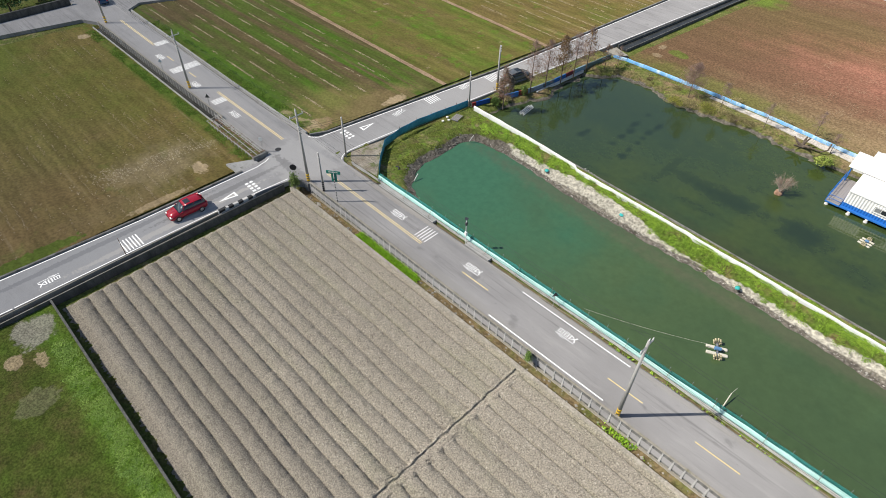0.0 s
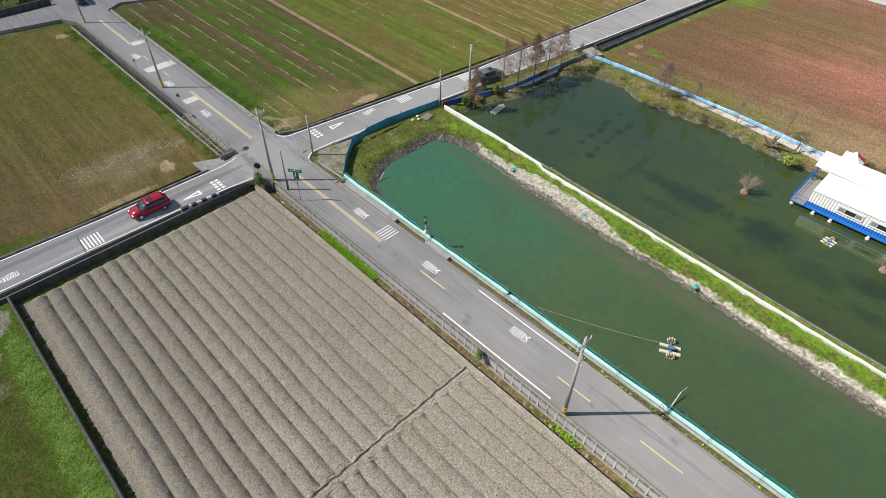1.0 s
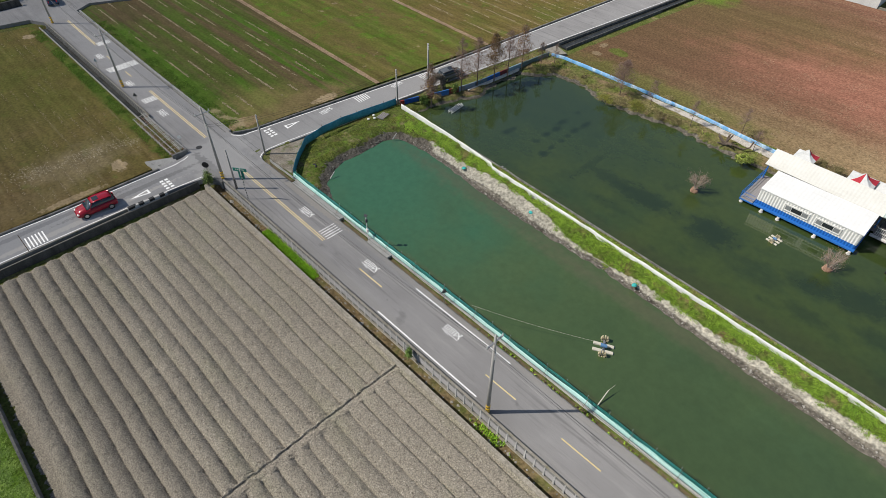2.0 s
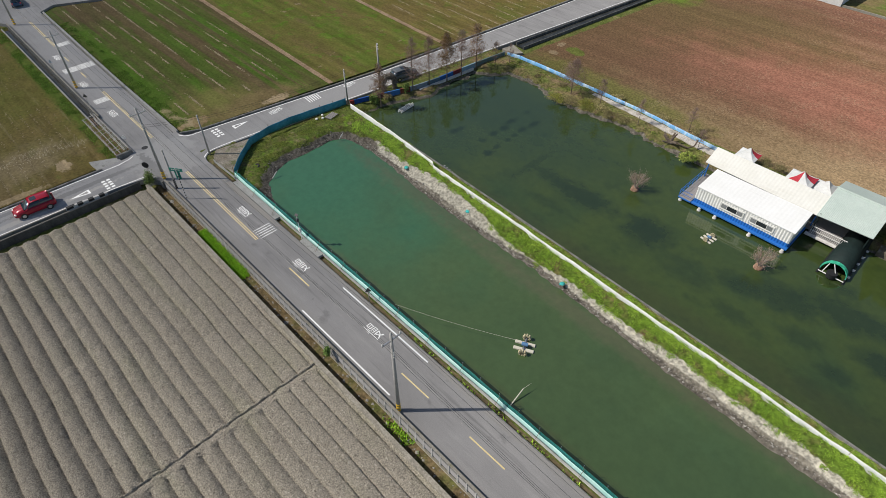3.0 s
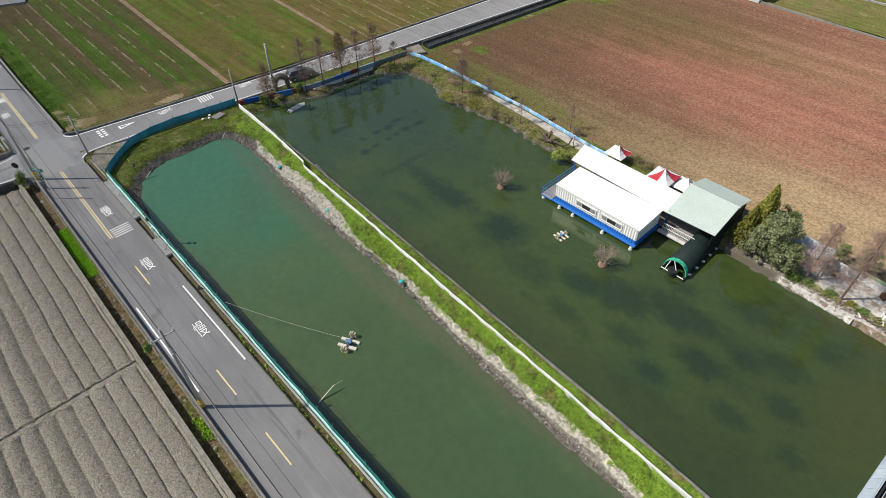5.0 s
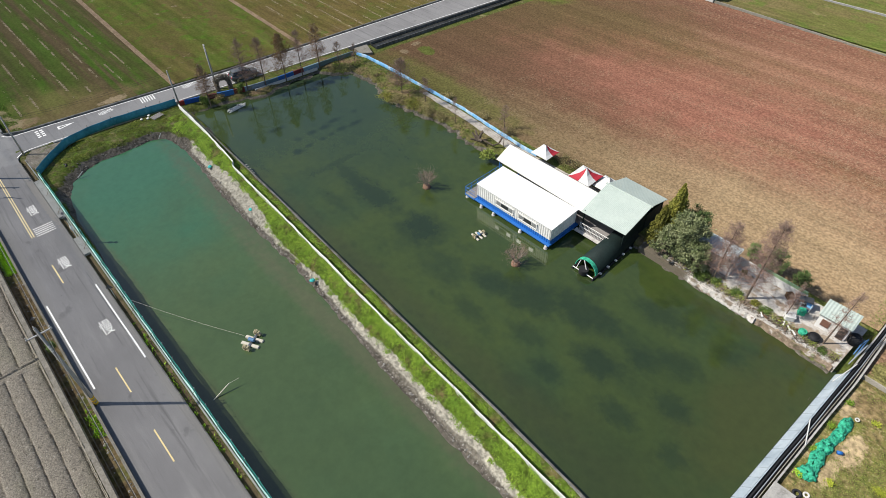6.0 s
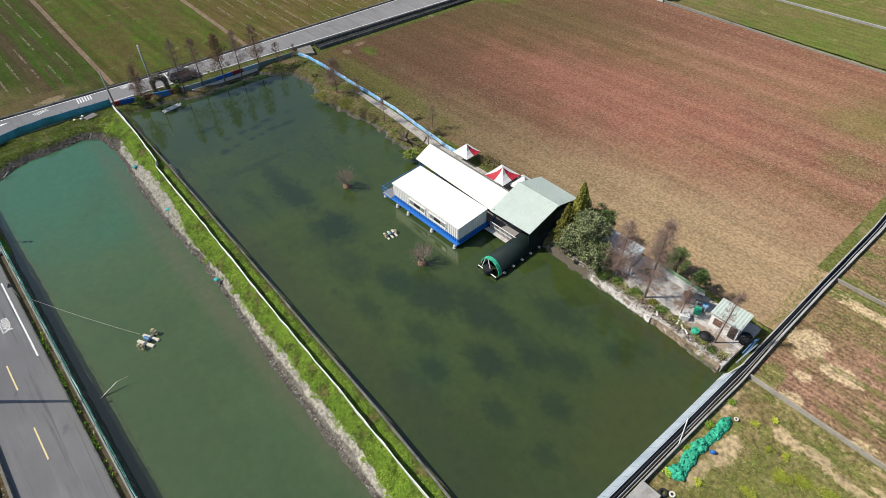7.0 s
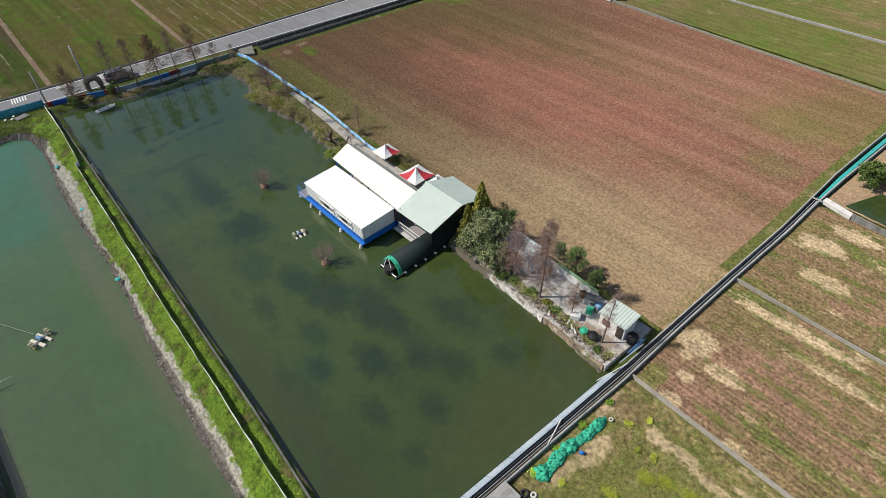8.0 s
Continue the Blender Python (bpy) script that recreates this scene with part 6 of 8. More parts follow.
def tarp_heap(x, y, r, seed):
    t = link("tarp_heap", bmesh.new(), tarp_grey)
    bm = bmesh.new()
    bmesh.ops.create_icosphere(bm, subdivisions=4, radius=r)
    for v in bm.verts:
        k = 1 + 0.45 * noise.noise(v.co * 3.2 + Vector((seed, 0, 0))) + 0.3 * noise.noise(v.co * 8)
        v.co = Vector((v.co.x * 1.4 * k, v.co.y * k, max(-0.1, v.co.z * 0.7 * k)))
    bm.to_mesh(t.data)
    bm.free()
    t.location = (x, y, -0.05)
    tagged(t, "crumpled grey tarpaulin heaped behind the hall", "tarpaulin", "heaped tarpaulins")


for k, (x, y, r) in enumerate(((50.9, 51.3, 0.5), (52.2, 51.0, 0.6), (53.6, 51.2, 0.5), (54.8, 51.0, 0.4))):
    tarp_heap(x, y, r, 3.0 * k)


# ---- paddle wheel aerators, islands, floats ----
def aerator(x, y, turn, n_boards, label, wheels=True, size=1.0):
    a = thing("paddle_aerator", (x, y, WATER1 if y < 20 else WATER), label, "aerator", "aerators", turn)
    a.scale = (size, size, size)
    for k in range(n_boards):
        yy = (k - (n_boards - 1) / 2) * 0.75
        part("float_board", box(bmesh.new(), -1.0, 1.0, yy - 0.17, yy + 0.17, -0.05, 0.16, 0.05), float_white, a, "pale plastic float")
    part("frame", box(bmesh.new(), -0.12, 0.12, -0.8, 0.8, 0.16, 0.24, 0.01), steel, a)
    part("motor", tube(bmesh.new(), (-0.3, 0, 0.42), (0.3, 0, 0.42), 0.2, 0.18, 12), blue_motor, a, "small blue motor")
    part("axle", tube(bmesh.new(), (0, -1.05, 0.3), (0, 1.05, 0.3), 0.03, 0.03, 6), steel, a)
    if wheels:
        for yy in (-0.95, 0.95):
            bm = bmesh.new()
            for k in range(8):
                ang = math.pi * 2 * k / 8
                c, s = math.cos(ang), math.sin(ang)
                tube(bm, (0, yy, 0.3), (0.32 * c, yy, 0.3 + 0.32 * s), 0.03, 0.03, 5)
                tube(bm, (0.33 * c, yy - 0.14, 0.3 + 0.33 * s), (0.33 * c, yy + 0.14, 0.3 + 0.33 * s), 0.09, 0.09, 6)
            part("paddle_wheel", bm, wheel_yellow, a, "pale yellow paddle wheel")


float_white = plain("pale plastic float", (0.62, 0.58, 0.48), 0.6)
blue_motor = plain("faded blue motor", (0.1, 0.22, 0.4), 0.6)
wheel_yellow = plain("pale yellow plastic", (0.5, 0.43, 0.27), 0.6)
aerator(48.0, 10.6, 27, 2, "floating paddle wheel aerator with pale boards and yellow wheels")
aerator(52.9, 37.2, -10, 3, "floating aerator of pale boards in the dark pond", True, 0.68)
bm = cable((36.7, 4.0, 1.1), (47.2, 10.3, -0.45), 0.25, 0.012)
tagged(link("mooring_rope", bm, float_white), "thin pale rope from the fence to the aerator", "rope")


def crown_points(n, rs, shape):
    pts = rs.normal(size=(n, 3))
    return pts * 0.56 * np.array(shape)


def leaf_mesh(name, centres, size, rs, material, parent=None, droop=0.0, long=1.0):
    """Small four-cornered leaves, one at each centre, turned at random."""
    n = len(centres)
    a = rs.normal(size=(n, 3))
    a /= np.linalg.norm(a, axis=1)[:, None]
    b = np.cross(a, rs.normal(size=(n, 3)))
    b /= np.linalg.norm(b, axis=1)[:, None] + 1e-9
    s = size * rs.uniform(0.6, 1.4, (n, 1))
    c = np.asarray(centres)
    v = np.stack([c - a * s * long, c + b * s * 0.6, c + a * s * long, c - b * s * 0.6], 1).reshape(-1, 3)
    f = np.arange(4 * n).reshape(n, 4)
    return from_arrays(name, v, f, material, parent)


def broad_tree(x, y, h, spread, seed, leaves=4200, size=0.15, material=None, label="leafy green tree beside the pond bank", lean=(0, 0), low=0.25):
    rs = np.random.RandomState(seed)
    t = thing("tree", (x, y, -0.05), label, "tree", "leafy trees")
    bm = bmesh.new()
    top = Vector((lean[0], lean[1], h * 0.62))
    tube(bm, (0, 0, -0.3), top * 0.5, 0.05 * h ** 0.7 + 0.04, 0.04 * h ** 0.7, 8)
    tube(bm, top * 0.5, top, 0.035 * h ** 0.7, 0.02 * h ** 0.6, 7)
    clumps = []
    for k in range(64):
        a = rs.uniform(0, 2 * math.pi)
        f = rs.uniform(low, 1.0)
        r = spread * math.sin(min(1.0, (1.12 - f) * 1.5 + 0.12) * math.pi / 2) * rs.uniform(0.45, 1.0)
        c = np.array([r * math.cos(a) + lean[0] * f, r * math.sin(a) + lean[1] * f, h * f])
        clumps.append((c, rs.uniform(0.5, 1.1) * spread * 0.27))
        st = top * rs.uniform(0.35, 0.95)
        tube(bm, st, Vector(c), 0.03 * h ** 0.5, 0.012, 5)
    part("trunk", bm, bark, t)
    per = leaves // len(clumps)
    cs = np.concatenate([c + crown_points(per, rs, (q, q, q * 0.75)) for c, q in clumps])
    cs[:, 2] = np.maximum(cs[:, 2], 0.15)
    tagged(leaf_mesh("crown", cs, size, rs, material or leaf_green, t), kind="stuff")
    return t


def cone_tree(x, y, h, r, seed, material, label, leaves=12000, size=0.075):
    rs = np.random.RandomState(seed)
    t = thing("tree", (x, y, -0.05), label, "tree", "cypresses")
    part("trunk", tube(bmesh.new(), (0, 0, -0.3), (0, 0, h * 0.92), 0.14, 0.03, 8), bark, t)
    f = rs.uniform(0.04, 1, leaves) ** 0.8
    a = rs.uniform(0, 2 * math.pi, leaves)
    bulge = 1 + 0.22 * np.sin(a * 3 + f * 9) + 0.18 * np.sin(a * 7 - f * 21)
    rad = r * (1 - f) ** 0.75 * np.sqrt(rs.uniform(0.25, 1, leaves)) * bulge
    cs = np.stack([rad * np.cos(a), rad * np.sin(a), h * f], 1)
    tagged(leaf_mesh("crown", cs, size, rs, material, t, long=1.5), kind="stuff")


def bare_tree(x, y, h, seed, label, spread=0.28, needles=0, lean=(0.0, 0.0), twigs=105, needle_mat=None):
    """A straight trunk with rising side branches, fine twigs and few or no needles."""
    rs = np.random.RandomState(seed)
    t = thing("bare_tree", (x, y, -0.1), label, "tree", "bare trees")
    bm = bmesh.new()
    top = Vector((lean[0], lean[1], h))
    tube(bm, (0, 0, -0.3), top * 0.5, 0.011 * h + 0.015, 0.007 * h, 8)
    tube(bm, top * 0.5, top, 0.007 * h, 0.01, 6)
    part("trunk", bm, bark, t)
    bm = bmesh.new()
    tips = []
    for k in range(twigs):
        f = rs.uniform(0.18, 0.97)
        a = rs.uniform(0, 2 * math.pi)
        L = h * spread * (1.05 - f) ** 0.7 * rs.uniform(0.6, 1.1)
        s0 = top * f
        e = s0 + Vector((L * math.cos(a), L * math.sin(a), L * rs.uniform(0.25, 0.7)))
        tube(bm, s0, e, 0.016, 0.005, 4)
        for j in range(4):
            g = rs.uniform(0.3, 1)
            m0 = s0.lerp(e, g)
            e2 = m0 + Vector(rs.normal(size=3)) * L * 0.22 + Vector((0, 0, L * 0.12))
            tube(bm, m0, e2, 0.011, 0.004, 3)
            tips.append((m0, e2))
    tagged(part("branch_work", bm, twig_red, t), kind="stuff")
    n = len(tips) * 7
    cs = np.array([list(tips[i % len(tips)][0].lerp(tips[i % len(tips)][1], rs.uniform(0, 1.3)) + Vector(rs.normal(size=3)) * 0.1) for i in range(n)])
    tagged(leaf_mesh("twig_spray", cs, 0.011, rs, twig, t, long=17.0), kind="stuff")
    if needles:
        pick = rs.randint(0, n, needles)
        leaf_mesh("needles", cs[pick] + rs.normal(size=(needles, 3)) * 0.12, 0.06, rs, needle_mat or leaf_rust, t, long=1.6)
    return t


def shrub_island(x, y, seed, label):
    rs = np.random.RandomState(seed)
    t = thing("shrub_island", (x, y, WATER), label, "shrub", "shrub islands")
    bm = bmesh.new()
    bmesh.ops.create_cone(bm, cap_ends=True, segments=14, radius1=0.55, radius2=0.42, depth=0.5, matrix=Matrix.Translation((0, 0, 0.12)))
    bmesh.ops.subdivide_edges(bm, edges=bm.edges, cuts=1)
    for v in bm.verts:
        v.co *= 1 + 0.14 * noise.noise(v.co * 2 + Vector((seed, 0, 0)))
    part("soil_mound", bm, island_soil, t, "brown mound of soil", True)
    bm = bmesh.new()
    tips = []
    for k in range(9):
        a = 2 * math.pi * k / 9 + rs.uniform(-0.3, 0.3)
        m0 = Vector((0.25 * math.cos(a), 0.25 * math.sin(a), 0.75 + rs.uniform(-0.15, 0.2)))
        tube(bm, (0.06 * math.cos(a), 0.06 * math.sin(a), 0.2), m0, 0.05, 0.035, 5)
        for j in range(5):
            b = a + rs.uniform(-0.6, 0.6)
            r = rs.uniform(0.55, 1.35)
            e = Vector((r * math.cos(b), r * math.sin(b), rs.uniform(1.6, 3.0) - 0.35 * r))
            tube(bm, m0, e, 0.026, 0.009, 4)
            for q in range(6):
                m1 = m0.lerp(e, rs.uniform(0.6, 1))
                e2 = m1 + Vector(rs.normal(size=3)) * 0.17
                tube(bm, m1, e2, 0.009, 0.004, 3)
                tips.append(e2)
    part("stems", bm, pale_twig, t)
    cs = np.array([list(tips[i % len(tips)] + Vector(rs.normal(size=3)) * 0.16) for i in range(1700)])
    tagged(leaf_mesh("twig_spray", cs, 0.011, rs, twig_red, t, long=9.0), kind="stuff")


def tyre_mesh(bm, R, r, seg=18, ring=8):
    rows = []
    for i in range(seg):
        a = 2 * math.pi * i / seg
        rows.append([bm.verts.new(((R + r * math.cos(b)) * math.cos(a), (R + r * math.cos(b)) * math.sin(a), r * math.sin(b))) for b in [2 * math.pi * j / ring for j in range(ring)]])
    for i in range(seg):
        p, q = rows[i], rows[(i + 1) % seg]
        for j in range(ring):
            bm.faces.new((p[j], q[j], q[(j + 1) % ring], p[(j + 1) % ring]))
    return bm


island_soil = mat("reddish soil", ((0.24, 0.14, 0.09), (0.36, 0.23, 0.16)), 1.5, rough=0.95, fine=6, vary=0.3, bump=0.6, dist=0.04)
pale_twig = mat("pale stems", ((0.3, 0.25, 0.2), (0.4, 0.34, 0.28)), 2.0, rough=0.95, fine=9, vary=0.2, bump=0, space="object")
shrub_island(42.0, 38.9, 3, "bare reddish shrub on a small soil island in the pond")
shrub_island(58.9, 36.8, 4, "bare reddish shrub on a small soil island in the pond")

# ---- steps at the dark pond's wall ----
steps = thing("pond_steps", (22.4, 24.3, -0.1), "short flight of pale concrete steps at the pond wall", "steps", turn=-3)
for k in range(5):
    part("tread", box(bmesh.new(), 0.5 * k, 0.5 * k + 0.2, -0.15, 0.3, -0.9, 0.12 - 0.05 * k, 0.02), concrete, steps)
    # near-black block that stands for the shade between two treads
    part("riser", box(bmesh.new(), 0.5 * k + 0.202, 0.5 * k + 0.498, -0.13, 0.28, -0.9, -0.04 - 0.05 * k), wall_shaded, steps, "near-black block between treads, the gap's shade in its colour")

# ---- trees ----
ROW = ((4.9, 28.3, 6.5, 900, 0), (4.9, 34.6, 8.4, 0, 0), (5.6, 37.4, 8.0, 200, 0), (6.1, 40.8, 7.5, 2800, 1), (6.5, 43.6, 7.3, 0, 0), (6.6, 46.9, 7.4, 900, 0))
for i, (x, y, h, nd, dark) in enumerate(ROW):
    bare_tree(x, y, h, 50 + i, "tall bare redwood with rusty needles on the pond bank" if nd else "tall bare redwood on the pond bank", 0.31, nd, (0.1 * (i % 3 - 1), 0.05), needle_mat=leaf_rust)
bare_tree(8.4, 49.6, 4.2, 61, "small forked bare tree by the pond corner", 0.4, 120, twigs=30)
bare_tree(9.2, 52.2, 3.2, 62, "small bare tree by the blue fence", 0.35, 0, twigs=26)
bare_tree(22.6, 51.2, 5.6, 63, "spreading bare tree on the grassy bank", 0.5, 0, twigs=150)
bare_tree(27.6, 51.6, 4.2, 162, "slender bare sapling beside the blue fence", 0.4, 0, twigs=36)
bare_tree(40.2, 55.2, 3.6, 163, "pale bare sapling behind the blue fence", 0.36, 0, twigs=26)
bare_tree(34.4, 51.2, 4.0, 64, "thin pale sapling on the bank", 0.3, 0, twigs=30)
bare_tree(43.4, 51.6, 3.4, 65, "crooked bare sapling beside the hall", 0.35, 0, twigs=22)
bare_tree(75.0, 49.3, 7.8, 66, "bare redwood standing in the yard", 0.34, 0, (0.15, 0.1), twigs=190)
bare_tree(78.6, 49.1, 10.2, 67, "tall bare redwood in front of the yard", 0.28, 0, (0.2, 0.15), twigs=230)
bare_tree(82.3, 49.3, 5.0, 68, "slim bare redwood in front of the yard", 0.18, 0, (0.15, 0.1), twigs=50)
bare_tree(86.15, 48.95, 7.4, 69, "slim bare redwood beside the hut", 0.18, 0, (0.3, 0.1), twigs=50)
cone_tree(68.55, 50.95, 7.9, 1.7, 70, leaf_conifer, "dense yellow-green cypress beside the pavilion")
cone_tree(67.85, 49.75, 5.4, 1.3, 71, leaf_conifer, "smaller yellow-green cypress beside the pavilion", 7500)
broad_tree(70.85, 49.55, 5.6, 2.1, 72, 17000, 0.085, leaf_grey)
broad_tree(69.85, 48.6, 4.0, 1.6, 73, 9000, 0.085, leaf_grey)
broad_tree(72.6, 48.9, 3.6, 1.5, 74, 9000, 0.085, leaf_grey)
broad_tree(70.3, 52.3, 4.8, 1.6, 75, 12000, 0.06)
broad_tree(76.3, 54.9, 1.9, 0.75, 76, 5200, 0.045, label="small round tree behind the yard wall")
broad_tree(78.8, 54.5, 2.9, 1.2, 77, 8000, 0.045, label="young leafy tree behind the yard wall")
broad_tree(81.6, 54.2, 2.1, 0.9, 78, 5200, 0.045, label="young leafy tree behind the yard wall")
broad_tree(93.9, 90.9, 2.6, 1.5, 79, 5000, 0.12, leaf_fresh, label="wide green tree beyond the canal")
broad_tree(96.4, 92.0, 3.2, 1.7, 80, 5000, 0.12, leaf_orange, label="rust-coloured tree beyond the canal")
broad_tree(-84.0, -7.5, 5.0, 2.8, 81, 4000, 0.2, label="dark leafy tree beyond the far wall")
broad_tree(-82.5, -13.0, 5.0, 3.0, 82, 4000, 0.2, label="dark leafy tree beyond the far wall")
broad_tree(43.6, 48.4, 0.8, 1.0, 83, 1300, 0.085, leaf_weed, label="cut green branches hanging over the bank", low=0.1)


def bush(x, y, r, h, seed, material, label, n=900, size=0.1, z=-0.1):
    rs = np.random.RandomState(seed)
    t = thing("bush", (x, y, z), label, "bush", "bushes")
    bm = bmesh.new()
    for k in range(9):
        a = rs.uniform(0, 2 * math.pi)
        tube(bm, (0, 0, -0.1), (r * 0.7 * math.cos(a), r * 0.7 * math.sin(a), h * rs.uniform(0.5, 0.95)), 0.02, 0.008, 4)
    part("stems", bm, bark, t)
    lumps = [(np.array([rs.uniform(-0.6, 0.6) * r, rs.uniform(-0.6, 0.6) * r, h * rs.uniform(0.3, 0.7)]), rs.uniform(0.35, 0.6)) for _ in range(7)]
    cs = np.concatenate([c + crown_points(n // 7, rs, (r * q, r * q, h * q)) for c, q in lumps])
    cs[:, 2] = np.abs(cs[:, 2])
    tagged(leaf_mesh("leaves", cs, size * 0.65, rs, material, t), kind="stuff")


BUSHES = ((-0.9, -4.7, 0.8, 1.3, 0), (22.0, 48.4, 1.3, 0.7, 1), (24.0, 49.4, 1.5, 0.8, 2), (26.4, 50.4, 1.4, 1.1, 1), (28.5, 50.6, 1.3, 0.9, 2), (30.4, 50.2, 1.2, 0.7, 2), (15.4, 52.0, 0.7, 0.5, 2),
          (32.0, 50.9, 1.0, 0.6, 2), (3.6, 28.0, 0.7, 1.1, 0), (4.4, 33.8, 0.8, 1.2, 0), (3.9, 30.3, 0.7, 1.0, 2), (20.0, 52.4, 0.8, 0.5, 2), (28.0, 55.4, 1.0, 0.7, 2), (36.0, 55.2, 1.0, 0.6, 2), (42.0, 54.6, 1.0, 0.8, 2),
          (57.5, 54.6, 0.9, 0.9, 1), (53.0, 54.4, 1.3, 0.9, 2), (51.0, 54.6, 1.0, 0.7, 2), (75.4, 48.9, 0.6, 0.5, 0), (77.6, 48.9, 0.6, 0.5, 0), (79.6, 49.0, 0.5, 0.45, 1), (80.7, 48.8, 0.55, 0.45, 0), (86.4, 47.9, 0.45, 0.35, 0),
          (74.0, 48.6, 0.8, 0.8, 0), (36.2, -3.9, 0.4, 1.0, 0))
for i, (x, y, r, h, kind) in enumerate(BUSHES):
    bush(x, y, r, h * (0.6 if kind and x < 40 else 1), 200 + i, (leaf_fresh, leaf_conifer, leaf_dry)[kind], ("green leafy bush on the bank", "yellow-green bush on the bank", "dry brownish scrub on the bank")[kind], 2200 if r > 0.6 and not kind else 1000)


def fallen_tree():
    t = thing("fallen_tree", (40.2, 50.2, 0), "dark cut tree stump with sawn limbs on the bank", "tree stump")
    rs = np.random.RandomState(9)
    bm = bmesh.new()
    for e in ((-1.6, 0.9, 0.6), (-1.2, -0.2, 0.9), (0.4, 0.3, 1.5), (-0.1, 0.7, 1.3), (0.9, -0.5, 0.5), (-0.9, -0.8, 0.3)):
        m0 = Vector(e) * 0.5 + Vector(rs.normal(size=3)) * 0.12
        tube(bm, (0, 0, 0.1), m0, 0.22, 0.16, 8)
        tube(bm, m0, e, 0.16, 0.1, 8)
    part("limbs", bm, bark, t)
    bm = bmesh.new()
    pts = [(0.6, 0.2, 0.3), (1.6, 0.3, 0.2), (2.4, 0.2, 0.3), (2.9, 0.7, 0.6), (2.9, 1.4, 1.2)]
    part("curved_limb", sweep(bm, pts, 0.1, 7), bark, t)


fallen_tree()


# ---- hedge arch, raft, parked cars ----
def hedge_arch():
    t = thing("hedge_arch", (2.3, 32.0, 0), "grey-brown clipped hedge arch over a gap in the wall", "hedge", turn=76)
    rs = np.random.RandomState(31)
    bm = bmesh.new()
    prev = Vector((0.85, 0, -0.2))
    for k in np.linspace(0, math.pi, 13):
        p = Vector((0.85 * math.cos(k), 0, 1.15 + 0.75 * math.sin(k)))
        tube(bm, prev, p, 0.1, 0.1, 6)
        prev = p
    tube(bm, prev, (-0.85, 0, -0.2), 0.1, 0.1, 6)
    part("frame", bm, rust, t)
    n = 9000
    x, z = rs.uniform(-1.45, 1.45, n), rs.uniform(0, 2.75, n)
    inner = np.where(z < 1.15, np.abs(x) < 0.62, (x / 0.62) ** 2 + ((z - 1.15) / 0.62) ** 2 < 1)
    outer = np.where(z < 1.6, np.abs(x) < 1.3, (x / 1.35) ** 2 + ((z - 1.5) / 1.15) ** 2 < 1)
    k = outer & ~inner
    cs = np.stack([x[k], rs.uniform(-0.38, 0.38, k.sum()), z[k]], 1) + rs.normal(size=(k.sum(), 3)) * 0.04
    tagged(leaf_mesh("foliage", cs, 0.07, rs, leaf_hedge, t), kind="stuff")


leaf_hedge = mat("grey hedge leaves", ((0.22, 0.19, 0.15), (0.36, 0.32, 0.26)), 1.2, rough=0.8, fine=6, vary=0.3, bump=0, island=0.3)
hedge_arch()


def raft(x, y, turn):
    r = thing("pipe_raft", (x, y, WATER), "small raft of white pipes at the pond edge", "raft", "", turn)
    for k in range(4):
        part("pipe", tube(bmesh.new(), (-1.5 + 0.25 * (k % 2), -0.4 + 0.27 * k, 0.08), (1.4 + 0.2 * (k % 3), -0.4 + 0.27 * k, 0.08), 0.07, 0.07, 8), white_metal, r)
    for xx in (-0.8, 0.6):
        part("crossbar", box(bmesh.new(), xx - 0.06, xx + 0.06, -0.55, 0.55, 0.16, 0.22), steel, r)


raft(7.2, 31.1, 98)


